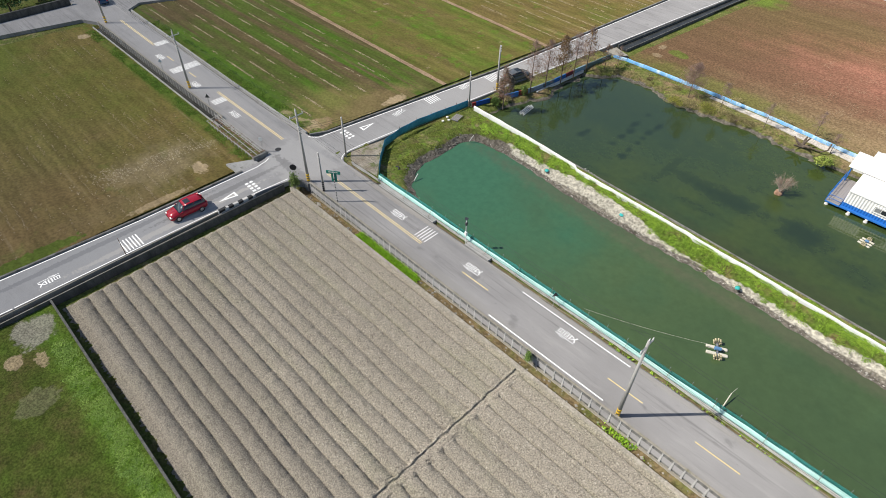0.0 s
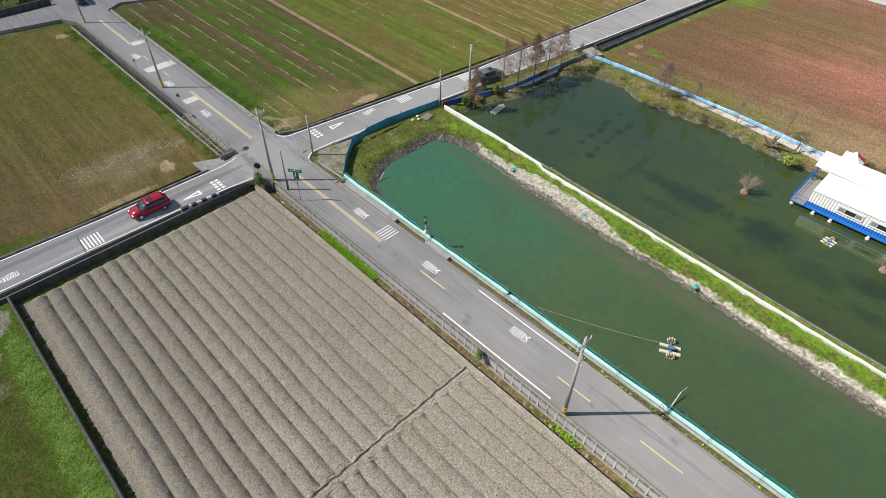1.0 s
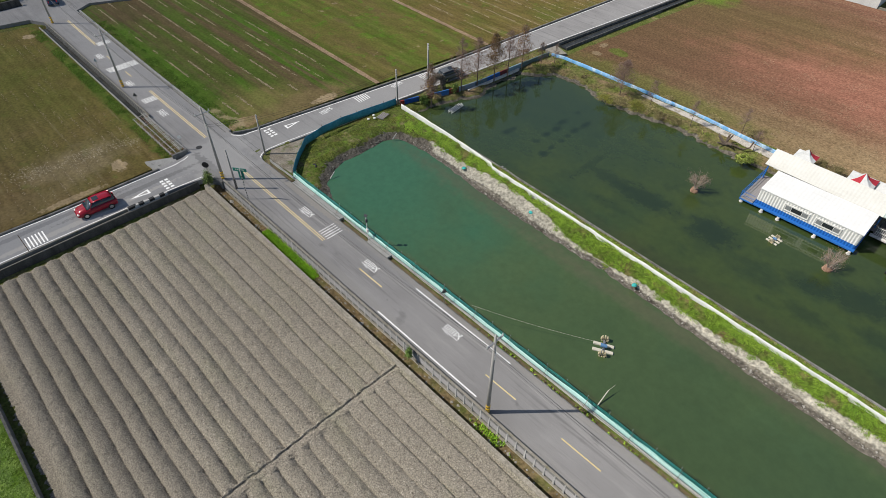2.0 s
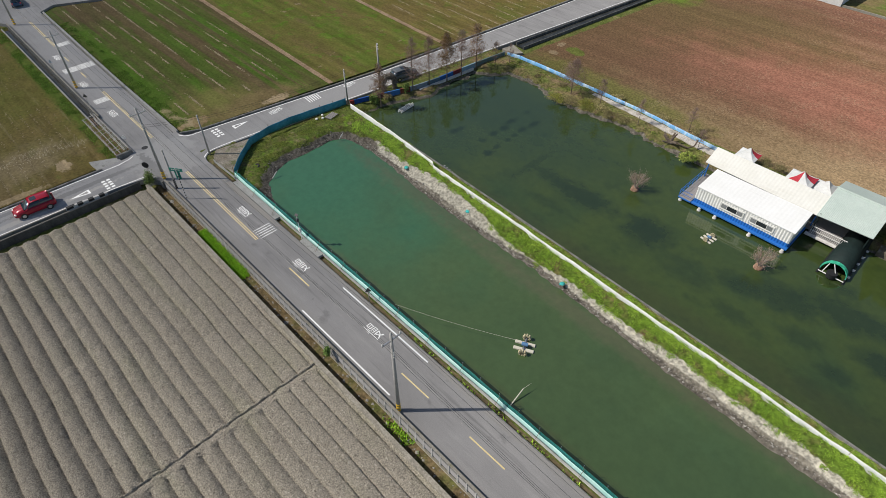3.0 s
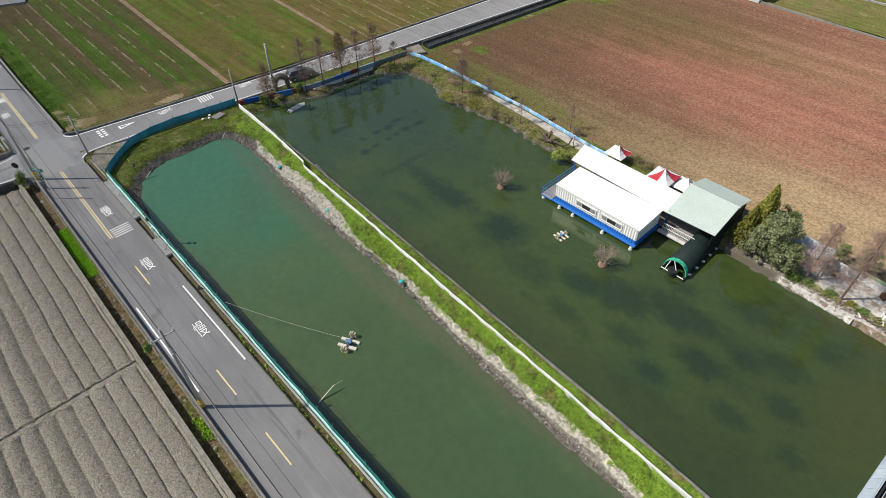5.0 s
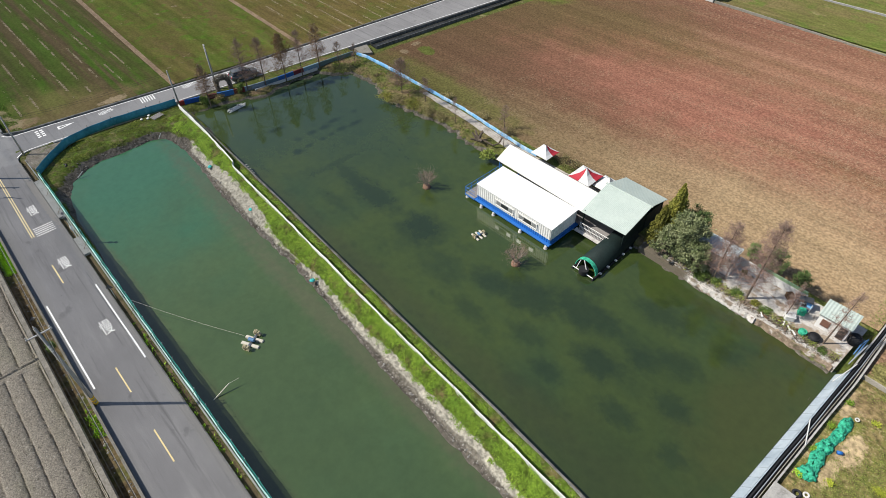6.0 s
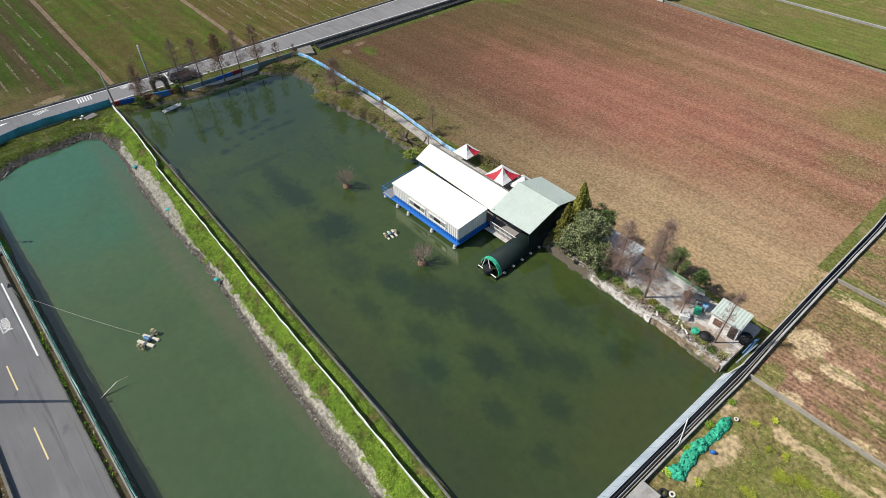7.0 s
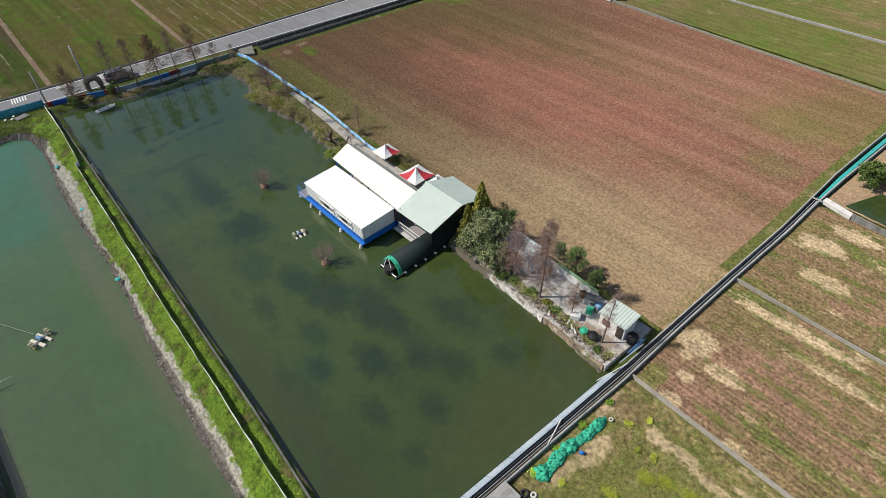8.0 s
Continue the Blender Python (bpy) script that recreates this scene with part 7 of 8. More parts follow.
def car(x, y, turn, paint, label, name="car"):
    """An estate car or small SUV: lofted body, glasshouse, wheels, lamps. It faces +x."""
    c = thing(name, (x, y, 0), label, "car", "", turn)
    secs = ((-2.25, 0.78, 0.45, 0.95), (-2.1, 0.88, 0.32, 1.05), (-1.2, 0.92, 0.3, 1.08), (0.2, 0.92, 0.3, 1.05), (1.0, 0.92, 0.3, 1.02), (1.75, 0.88, 0.3, 0.92), (2.15, 0.78, 0.34, 0.78), (2.28, 0.62, 0.42, 0.68))

    def loft(bm, secs, tuck):
        rows = []
        for xx, w, z0, z1 in secs:
            zm = z0 + (z1 - z0) * 0.55
            pts = [(-w * 0.9, z0), (-w, z0 + 0.12), (-w, zm), (-w * tuck, z1), (w * tuck, z1), (w, zm), (w, z0 + 0.12), (w * 0.9, z0)]
            rows.append([bm.verts.new((xx, yy, zz)) for yy, zz in pts])
        for p, q in zip(rows, rows[1:]):
            for j in range(8):
                bm.faces.new((p[j], p[(j + 1) % 8], q[(j + 1) % 8], q[j]))
        bm.faces.new(rows[0])
        bm.faces.new(rows[-1][::-1])
        bmesh.ops.recalc_face_normals(bm, faces=bm.faces)
        return bm
    body = part("body", loft(bmesh.new(), secs, 0.93), paint, c, "", True)
    part("glasshouse", loft(bmesh.new(), ((-2.12, 0.8, 0.98, 1.02), (-1.85, 0.83, 0.98, 1.5), (-0.2, 0.84, 0.98, 1.58), (0.45, 0.83, 0.98, 1.5), (1.15, 0.8, 0.96, 1.02)), 0.82), glass_car, c, "dark tinted windows", True)
    part("roof", loft(bmesh.new(), ((-1.9, 0.66, 1.5, 1.55), (-1.5, 0.7, 1.54, 1.62), (-0.2, 0.71, 1.56, 1.65), (0.4, 0.67, 1.49, 1.56)), 0.9), paint, c, "", True)
    part("sunroof", box(bmesh.new(), -0.55, 0.1, -0.42, 0.42, 1.64, 1.665, 0.01), glass_dark, c)
    for sy in (-1, 1):
        for xx in (-1.75, -0.75, 0.35):
            part("pillar", tube(bmesh.new(), (xx + (0.45 if xx > 0 else 0.0), sy * 0.82, 1.0), (xx, sy * 0.71, 1.55), 0.04, 0.04, 6), paint, c)
        part("mirror", box(bmesh.new(), 0.72, 0.9, sy * 0.98 - 0.1, sy * 0.98 + 0.1, 0.98, 1.13, 0.03), paint, c)
        part("headlight", box(bmesh.new(), 2.0, 2.22, sy * 0.62 - 0.17, sy * 0.62 + 0.17, 0.66, 0.8, 0.03), white_metal, c, "clear headlight")
        part("tail_light", box(bmesh.new(), -2.27, -2.14, sy * 0.7 - 0.1, sy * 0.7 + 0.1, 0.75, 1.05, 0.02), tent_red, c, "red tail light")
        for xx in (-1.4, 1.38):
            wh = part("wheel", tube(bmesh.new(), (xx, sy * 0.72, 0.34), (xx, sy * 0.95, 0.34), 0.34, 0.34, 20), black, c, "black tyre")
            part("rim", tube(bmesh.new(), (xx, sy * 0.94, 0.34), (xx, sy * 0.965, 0.34), 0.22, 0.2, 12), steel, wh, "silver rim")
    part("grille", box(bmesh.new(), 2.2, 2.3, -0.4, 0.4, 0.5, 0.66, 0.01), black, c)
    return c


glass_car = plain("tinted car glass", (0.03, 0.045, 0.06), 0.06, vary=0.03, spec=0.7)
paint_red = plain("dark red car paint", (0.3, 0.012, 0.028), 0.22, 0.1, 0.04)
paint_blue = plain("dark blue car paint", (0.02, 0.06, 0.13), 0.22, 0.1, 0.04)
paint_grey = plain("grey car paint", (0.14, 0.15, 0.16), 0.25, 0.2, 0.04)
car(-4.95, -16.7, -93, paint_red, "dark red SUV driving on the side road near the crossing")
car(-74.6, 1.0, 170, paint_blue, "dark blue car on the far road")
car(0.9, 36.3, 82, paint_grey, "grey car parked beside the hedge arch")


# ---- yard by the dark pond ----
def shed(x0, x1, y0, y1, h, rise, wall_m, roof_m, label, door_face="y", name="shed"):
    b = thing(name, (0.25, 0.35, 0), label, "shed", "sheds")
    bm = bmesh.new()
    for a in ((x0, x1, y0, y0 + 0.12), (x0, x1, y1 - 0.12, y1)):
        part("wall", box(bmesh.new(), *a, -0.3, h), wall_m, b)
    for a in ((x0, x0 + 0.12, y0 + 0.12, y1 - 0.12), (x1 - 0.12, x1, y0 + 0.12, y1 - 0.12)):
        part("wall", box(bmesh.new(), *a, -0.3, h), wall_m, b)
    bm.free()
    part("roof", ribbed_roof((x0 - 0.15, y0 - 0.2, h + 0.04), (x1 + 0.15, y0 - 0.2, h + 0.04), (x1 + 0.15, y1 + 0.2, h + rise), (x0 - 0.15, y1 + 0.2, h + rise), int((x1 - x0) / 0.25), 0.05, 0.03), roof_m, b, "ribbed sheet roof")
    return b


plaster = mat("white plaster", ((0.6, 0.585, 0.56), (0.72, 0.71, 0.68)), 0.7, rough=0.9, fine=7, vary=0.1, bump=0.15, layers=(((0.4, 0.37, 0.33), 0.9, (1, 1, 0.35), 0.56, 0.72, 0.6),))
hut = shed(84.4, 87.1, 50.15, 52.0, 1.75, 0.3, plaster, roof_green, "small white plastered hut with pale green roof")
# dark panels on the walls stand for the shade inside open doorways
part("door", box(bmesh.new(), 86.3, 86.95, 50.07, 50.14, -0.2, 1.45, 0.01), doorway_shade := plain("brown doorway shade", (0.06, 0.045, 0.04), 0.7), hut, "dark panel standing for the shade in an open doorway")
part("window", box(bmesh.new(), 84.75, 85.5, 50.07, 50.14, 0.5, 1.3, 0.01), plain("rusty shutter", (0.2, 0.1, 0.07), 0.8), hut, "rusty shutter")
white_shed = shed(71.6, 75.4, 50.2, 52.2, 2.1, 0.3, plaster, mat("weathered pale roof", ((0.4, 0.46, 0.48), (0.55, 0.59, 0.6)), 0.8, rough=0.7, fine=5, vary=0.2, bump=0.1), "white plastered shed half hidden by trees")
part("door", box(bmesh.new(), 72.2, 72.95, 50.12, 50.19, -0.2, 1.8, 0.01), doorway_shade, white_shed, "dark panel standing for the shade in an open doorway")
# last zone: a dark brown patch round the feet of the leafy trees
yard_ground = mat("dirty yard concrete", ((0.4, 0.37, 0.33), (0.56, 0.54, 0.51)), 0.5, rough=0.9, fine=8, vary=0.18, bump=0.3, layers=(((0.22, 0.16, 0.1), 0.7, ONE, 0.52, 0.6, 0.85), ((0.26, 0.23, 0.2), 2.6, ONE, 0.56, 0.66, 0.6)),
                  zones=(((0.2, 0.14, 0.09), 79, 48.6, 6, 0.8, 0.8), ((0.25, 0.19, 0.13), 85.5, 49.2, 2.6, 1.0, 0.8), ((0.12, 0.1, 0.07), 70.5, 49.3, 4.5, 3.2, 0.95)))
bm = slab(bmesh.new(), [(67.0, 47.95), (75.0, 47.72), (82.0, 47.45), (88.0, 47.05), (88.4, 53.6), (82.8, 53.5), (75.5, 53.5), (67.0, 53.5)], -1.0, 0.02)
tagged(link("pavement_yard", bm, yard_ground), "pale concrete yard on the pond bank", "pavement", kind="structure")
bank_soil = mat("brown bank soil", ((0.17, 0.12, 0.08), (0.3, 0.24, 0.18)), 1.1, rough=0.95, fine=4, vary=0.35, bump=0.8, dist=0.05, layers=(((0.5, 0.46, 0.42), 1.3, ONE, 0.58, 0.64, 0.8), ((0.1, 0.12, 0.03), 0.9, ONE, 0.57, 0.66, 0.7)))
strip = [(x, y + 0.2) for x, y in densify([(69.0, 48.35), (75.0, 48.1), (82.0, 47.75), (87.8, 47.4)], 0.5)]
strip += [(x, y + 1.05 + 0.25 * math.sin(2.1 * x) + 0.15 * math.sin(5.3 * x)) for x, y in densify([(69.0, 48.35), (75.0, 48.1), (82.0, 47.75), (87.8, 47.4)], 0.5)[::-1]]
tagged(link("ground_bank", slab(bmesh.new(), strip, -0.4, 0.035), bank_soil), "brown soil with litter along the bank", "ground", kind="structure")
bank_rubble = mat("broken white concrete", ((0.5, 0.47, 0.43), (0.64, 0.61, 0.57)), 0.9, rough=0.92, fine=6, vary=0.25, bump=0.8, dist=0.05, layers=(((0.22, 0.17, 0.12), 1.2, ONE, 0.5, 0.58, 0.9), ((0.1, 0.085, 0.06), 2.6, ONE, 0.56, 0.64, 0.8)))
for k, (x0, x1, m, tag) in enumerate(((73.2, 80.6, bank_rubble, "rough white concrete edge of the pond bank"), (80.6, 87.9, bank_soil, "crumbling soil and rubble edge of the pond bank"))):
    edge = [(x, float(np.interp(x, [73, 75, 78.5, 82, 88], [47.97, 47.85, 47.7, 47.5, 47.05])) + 0.22 * wobble(x, 0, 1.1, 3.0) + 0.1 * wobble(x, 5, 2.9, 7.0)) for x in np.arange(x0, x1 + 0.01, 0.25)]
    bm = ribbon(bmesh.new(), edge, 0.24 - 0.06 * k, -1.2, lambda x, y: 0.0 + 0.12 * wobble(x, y, 1.7, 9.0))
    tagged(link("wall_bank_edge_%d" % (k + 1), bm, m), tag, "wall", kind="structure")
yard_wall = wall("wall_yard", [(75.8, 53.2), (82.8, 52.8)], 0.08, -0.3, 0.95, plaster, "white yard wall with green board on top", 1.0)
part("green_board", ribbon(bmesh.new(), [(77.5, 53.1), (82.7, 52.8)], 0.05, 0.95, 1.3), plain("faded green board", (0.3, 0.46, 0.26), 0.7), yard_wall, "faded green boards")
wall("wall_yard_end", [(75.8, 50.7), (75.8, 53.1)], 0.08, -0.3, 1.1, plaster, "short white wall at the yard's end", 1.0)


def tub(x, y, r, h, material, label):
    t = thing("water_tank", (x, y, 0.0), label, "water tank", "tanks")
    bm = bmesh.new()
    tube(bm, (0, 0, 0), (0, 0, h), r, r * 1.04, 22)
    part("body", bm, material, t, "", True)
    part("rim", tyre_mesh(bmesh.new(), r * 1.02, 0.05, 22, 6), material, t).matrix_basis = pose(0, 0, h)
    for k in range(2):
        part("hoop", tyre_mesh(bmesh.new(), r * 1.02, 0.03, 22, 6), material, t).matrix_basis = pose(0, 0, h * (0.35 + 0.3 * k))


tub(85.3, 48.75, 0.49, 0.45, black, "low black round tank on the bank")
tub(88.0, 51.0, 0.48, 0.8, black, "black round tank beside the hut")
tub(84.3, 48.7, 0.33, 0.35, net_green, "green plastic tub on the bank")


def yard_clutter():
    g = thing("metal_rack", (82.85, 51.75, 0.02), "cluttered steel rack of dark machinery in the yard", "rack", turn=20)
    for xx in (-0.7, 0.7):
        for yy in (-0.45, 0.45):
            part("leg", tube(bmesh.new(), (xx, yy, 0), (xx, yy, 1.1), 0.04, 0.04, 6), white_metal, g)
    part("shelf", box(bmesh.new(), -0.75, 0.75, -0.5, 0.5, 0.5, 0.55), steel, g)
    part("top_sheet", box(bmesh.new(), -0.8, 0.8, -0.2, 0.55, 1.1, 1.16), sign_back, g)
    rs = np.random.RandomState(5)
    for k in range(6):
        x, y = rs.uniform(-0.6, 0.5), rs.uniform(-0.4, 0.2)
        part("machine_block", box(bmesh.new(), x, x + rs.uniform(0.15, 0.4), y, y + 0.25, 0.55, 0.55 + rs.uniform(0.15, 0.4), 0.02), (black, steel, tarp_grey)[k % 3], g)
    t = thing("white_drum", (82.65, 49.55, 0.02), "white angular box standing on the yard", "box", turn=30)
    part("body", box(bmesh.new(), -0.45, 0.45, -0.4, 0.4, 0, 0.55, 0.08), white_metal, t)
    part("lid", box(bmesh.new(), -0.48, 0.48, -0.43, 0.43, 0.55, 0.62, 0.02), white_metal, t)
    for i, (x, y, c) in enumerate(((83.4, 52.0, sheet_sky), (83.2, 51.0, net_green), (81.5, 52.2, rust))):
        t = thing("crate", (x, y, 0.02), ("blue plastic crate in the yard", "green plastic crate in the yard", "rusty barrel in the yard")[i], "crate", turn=25 * i)
        part("body", box(bmesh.new(), -0.3, 0.3, -0.3, 0.3, 0, 0.55, 0.04), c, t)
        part("rim", box(bmesh.new(), -0.33, 0.33, -0.33, 0.33, 0.5, 0.58, 0.02), c, t)
    for i in range(14):
        x, y = 80.6 + rs.uniform(0, 3.2), 47.9 + rs.uniform(0, 0.8)
        t = thing("scrap_log", (x, y, 0.06), "short brown log or scrap on the bank", "scrap", "scrap on the bank", rs.uniform(0, 180))
        part("log", tube(bmesh.new(), (-0.3, 0, 0.08), (0.3, 0, 0.1), 0.09, 0.07, 7), (bark, rust, plaster)[i % 3], t)


yard_clutter()


def blue_pipes():
    t = thing("pipe_bundle", (88.55, 49.35, 0), "bundle of blue and grey pipes beside the canal", "pipes")
    for k, (a, b, m) in enumerate((((0, 0.2, 0.15), (0.1, 2.2, 0.5), blue_motor), ((0.2, 0, 0.1), (0.3, 2.4, 0.6), blue_motor), ((0.0, 1.6, 0.1), (0.25, 1.9, 0.9), blue_motor), ((0.1, -1.2, 0.15), (0.5, 1.8, 0.5), tarp_grey))):
        part("pipe", tube(bmesh.new(), a, b, 0.06, 0.06, 7), m, t)
    c = thing("canal_pipes", (0, 0, 0), "long grey and black water pipes lying over the canal", "pipes")
    for dx, z, m, y0, y1, r in ((0.2, -0.15, black, 24, 60, 0.08), (0.42, -0.05, tarp_grey, 22, 84, 0.035), (0.5, -0.35, black, 20, 84, 0.09), (0.62, -0.2, white_metal, 52, 84, 0.03)):
        pts = [(float(lip_at(y)) + dx + 0.06 * wobble(y, 0, 0.3, dx), y, z) for y in np.linspace(y0, y1, 24)]
        part("pipe", sweep(bmesh.new(), pts, r, 7), m, c)
    part("loose_pipe", tube(bmesh.new(), (89.3, 37.6, 0.12), (88.6, 40.2, 0.14), 0.045, 0.045, 6), white_metal, c, "loose white pipe")
    part("loose_pipe", tube(bmesh.new(), (88.4, 45.2, 0.2), (89.2, 48.6, 0.2), 0.04, 0.04, 6), white_metal, c, "loose white pipe")
    part("cross_beam", box(bmesh.new(), 90.3, 91.6, 83.2, 83.4, 0.08, 0.16, 0.02), concrete, c)


blue_pipes()


# ---- plot beyond the canal ----
trap_teal = mat("teal trap net", ((0.03, 0.3, 0.28), (0.06, 0.45, 0.42)), 3, rough=0.8, fine=12, vary=0.3)


def green_net():
    rs = np.random.RandomState(17)
    bm = bmesh.new()
    rows = []
    n = 100
    for i in range(n + 1):
        f = i / n
        x, y = 90.35 + 0.2 * f + 0.5 * f * f + 0.1 * math.sin(f * 11), 35.0 + 8.1 * f
        w = (0.66 - 0.2 * f) * (0.85 + 0.2 * math.sin(f * 23) * math.sin(f * 7 + 1)) * min(1, 9 * f + 0.5, 9 * (1 - f) + 0.45)
        row = []
        for a in np.linspace(math.pi, 0, 19):
            p = Vector((x + w * math.cos(a), y, 0.62 * w * math.sin(a)))
            k = 0.75 * noise.noise(p * 2.6) + 0.45 * noise.noise(p * 6.5)
            p = Vector((x + w * math.cos(a) * (1 + 0.35 * k), y + 0.08 * rs.normal(), p.z * (1 + 0.7 * k) + 0.03 * rs.normal()))
            row.append(bm.verts.new((p.x, p.y, FZ + 0.03 + max(0.0, p.z))))
        rows.append(row)
    for p, q in zip(rows, rows[1:]):
        for j in range(18):
            bm.faces.new((p[j], p[j + 1], q[j + 1], q[j]))
    bmesh.ops.recalc_face_normals(bm, faces=bm.faces)
    tagged(link("green_net", bm, net_green, smooth=True), "long heap of bright green netting on the ground", "net")


green_net()
t = thing("blue_drum", (91.5, 39.2, FZ), "small blue plastic drum lying by the net", "drum", turn=30)
part("body", tube(bmesh.new(), (-0.2, 0, 0.15), (0.2, 0, 0.15), 0.15, 0.15, 14), blue_paint, t, "", True)
part("cap", tube(bmesh.new(), (0.2, 0, 0.15), (0.25, 0, 0.15), 0.05, 0.05, 8), black, t)
for i, (x, y, r, m, tag) in enumerate(((91.35, 43.3, 0.14, concrete_pale, "grey concrete ring at the net's end"), (90.55, 33.5, 0.26, black, "old tyre on the ground"), (91.1, 33.9, 0.18, concrete_pale, "grey concrete ring on the ground"))):
    o = link("ring", tyre_mesh(bmesh.new(), r, 0.4 * r), m, smooth=True)
    o.matrix_basis = pose(x, y, FZ + 0.12, 10, 0, 0)
    tagged(o, tag, "ring")
o = link("green_sack", bmesh.new(), net_green)
bm = bmesh.new()
bmesh.ops.create_icosphere(bm, subdivisions=2, radius=0.5)
for v in bm.verts:
    v.co = Vector((v.co.x * 1.2, v.co.y, max(-0.1, v.co.z * 0.5))) * (1 + 0.2 * noise.noise(v.co * 3))
bm.to_mesh(o.data)
bm.free()
o.location = (91.4, 33.0, FZ + 0.1)
tagged(o, "green sack lying beside the slab", "sack")
bm = slab(bmesh.new(), [(88.75, 25), (90.6, 25), (90.6, 33.0), (88.95, 33.0)], -0.6, 0.09)
tagged(link("pavement_slab", bm, concrete), "rough concrete slab at the canal", "pavement", kind="structure")
bm = slab(bmesh.new(), [(91.5, 83.95), (94.8, 83.2), (94.85, 83.95), (91.6, 84.75)], -0.6, -0.1)
tagged(link("pavement_far_slab", bm, concrete_pale), "pale concrete slab beside the canal", "pavement", kind="structure")
bm = bmesh.new()
slab(bm, [(93.6, 85.1), (112, 83.4), (112, 92), (95.6, 90.2)], -0.7, -0.34)
tagged(link("water_3", bm, water_green), "small dark pond beyond the canal", "water", kind="structure")
tagged(link("water_channel_net", ribbon(bmesh.new(), [(float(lip_at(y)) + 0.66, y) for y in (84.5, 90, 97, 110, 130)], 0.22, -0.7, -0.25), trap_teal), "teal net lying in the canal", "channel", kind="structure")
sheet("field_soil", ((91.7, 84.9), (112, 83.3), (115, 125), (94.2, 125)), FZ, dirt, "bare brown soil beyond the canal", seed=34)
wall("wall_net_fence", [(94.8, 83.4), (98.5, 82.9), (112, 82.4)], 0.04, -0.7, 0.25, concrete_dark, "low grey fence beside the small pond")
white_house = thing("white_building", (0, 0, 0), "low white building at the far field edge", "building")
part("wall", box(bmesh.new(), 30.0, 38.2, 117.0, 123.0, -0.5, 2.6), plaster, white_house)
part("roof", ribbed_roof((29.7, 116.7, 2.65), (38.5, 116.7, 2.65), (38.5, 123.3, 3.3), (29.7, 123.3, 3.3), 24), roof_white, white_house)


# ---- baskets, sticks and stones on the banks ----
BASKETS = ((19.0, 20.9), (30.7, 20.4), (45.8, 19.2), (70.9, 19.95))
for x, y in BASKETS:
    t = thing("fish_trap", (x, y, -0.35), "small crumpled teal net trap on the silt bank", "net trap", "net traps", 40 * x)
    bm = bmesh.new()
    bmesh.ops.create_icosphere(bm, subdivisions=3, radius=0.28)
    for v in bm.verts:
        v.co = Vector((v.co.x, v.co.y, v.co.z * 0.6)) * (1 + 0.25 * noise.noise(v.co * 4 + Vector((x, 0, 0))))
    part("netting", bm, trap_teal, t)
    part("hoop", tyre_mesh(bmesh.new(), 0.28, 0.025, 14, 5), rust, t)
t = thing("leaning_stake", (51.3, 4.2, WATER1), "pale wooden stake leaning over the pond", "stake")
part("stake", tube(bmesh.new(), (0, 0.0, -0.3), (-0.1, 2.4, 0.7), 0.07, 0.05, 7), float_white, t)
part("tip", tube(bmesh.new(), (-0.1, 2.4, 0.7), (0.05, 3.3, 0.75), 0.02, 0.012, 5), float_white, t)
t = thing("leaning_stake", (6.9, 19.0, -0.6), "pale short post on the pond's end bank", "stake")
part("stake", tube(bmesh.new(), (0, 0, -0.2), (0.3, 0.5, 0.7), 0.07, 0.06, 7), concrete_pale, t)
t = thing("leaning_stake", (8.1, 7.4, -0.7), "pale short post at the pond's corner", "stake")
part("stake", tube(bmesh.new(), (0, 0, -0.2), (-0.2, 0.9, 0.35), 0.07, 0.06, 7), concrete_pale, t)
o = link("old_tyre", tyre_mesh(bmesh.new(), 0.3, 0.11), black, smooth=True)
o.matrix_basis = pose(5.4, 6.9, -0.15, 30, 0, 0)
tagged(o, "old black tyre on the grassy pond corner", "tyre")
t = thing("pallet", (2.4, 21.0, 0.05), "old grey pallet lying in the grass", "pallet", turn=15)
for k in range(5):
    part("slat", box(bmesh.new(), -0.5 + 0.23 * k, -0.36 + 0.23 * k, -0.85, 0.85, 0.1, 0.14), deck_board, t)
for yy in (-0.75, 0.0, 0.75):
    part("runner", box(bmesh.new(), -0.5, 0.6, yy - 0.05, yy + 0.05, 0.0, 0.1), deck_board, t)
for x, y in ((1.6, 19.0), (2.0, 19.8), (1.3, 20.2), (10.2, 50.6), (10.6, 51.0)):
    o = link("white_sack", tyre_mesh(bmesh.new(), 0.1, 0.11, 12, 6), white_metal, smooth=True)
    o.location = (x, y, 0.08 if y < 30 else WATER + 0.2)
    tagged(o, "small white bag on the bank", "bag", "white bags")


rubble = mat("dark rubble", ((0.1, 0.09, 0.075), (0.22, 0.2, 0.17)), 1.0, rough=0.9, fine=8, vary=0.25, bump=0.4, dist=0.02, island=0.35)


def stones(name, spots, sizes, rs, material, label):
    """Loose stones, each a squashed eight-sided lump, in one mesh."""
    base = np.array([(1, 0, 0), (0, 1, 0), (-1, 0, 0), (0, -1, 0), (0, 0, 1), (0, 0, -1)], float)
    tri = np.array([(0, 1, 4), (1, 2, 4), (2, 3, 4), (3, 0, 4), (1, 0, 5), (2, 1, 5), (3, 2, 5), (0, 3, 5)])
    n = len(spots)
    v = base[None] * (sizes[:, None, None] * rs.uniform(0.6, 1.3, (n, 6, 1)) * np.array([1, 1, 0.6])) + np.asarray(spots)[:, None, :]
    f = (tri[None] + 6 * np.arange(n)[:, None, None]).reshape(-1, 3)
    ob = from_arrays(name, v.reshape(-1, 3), f, material)
    return tagged(ob, label, "stones", kind="stuff")


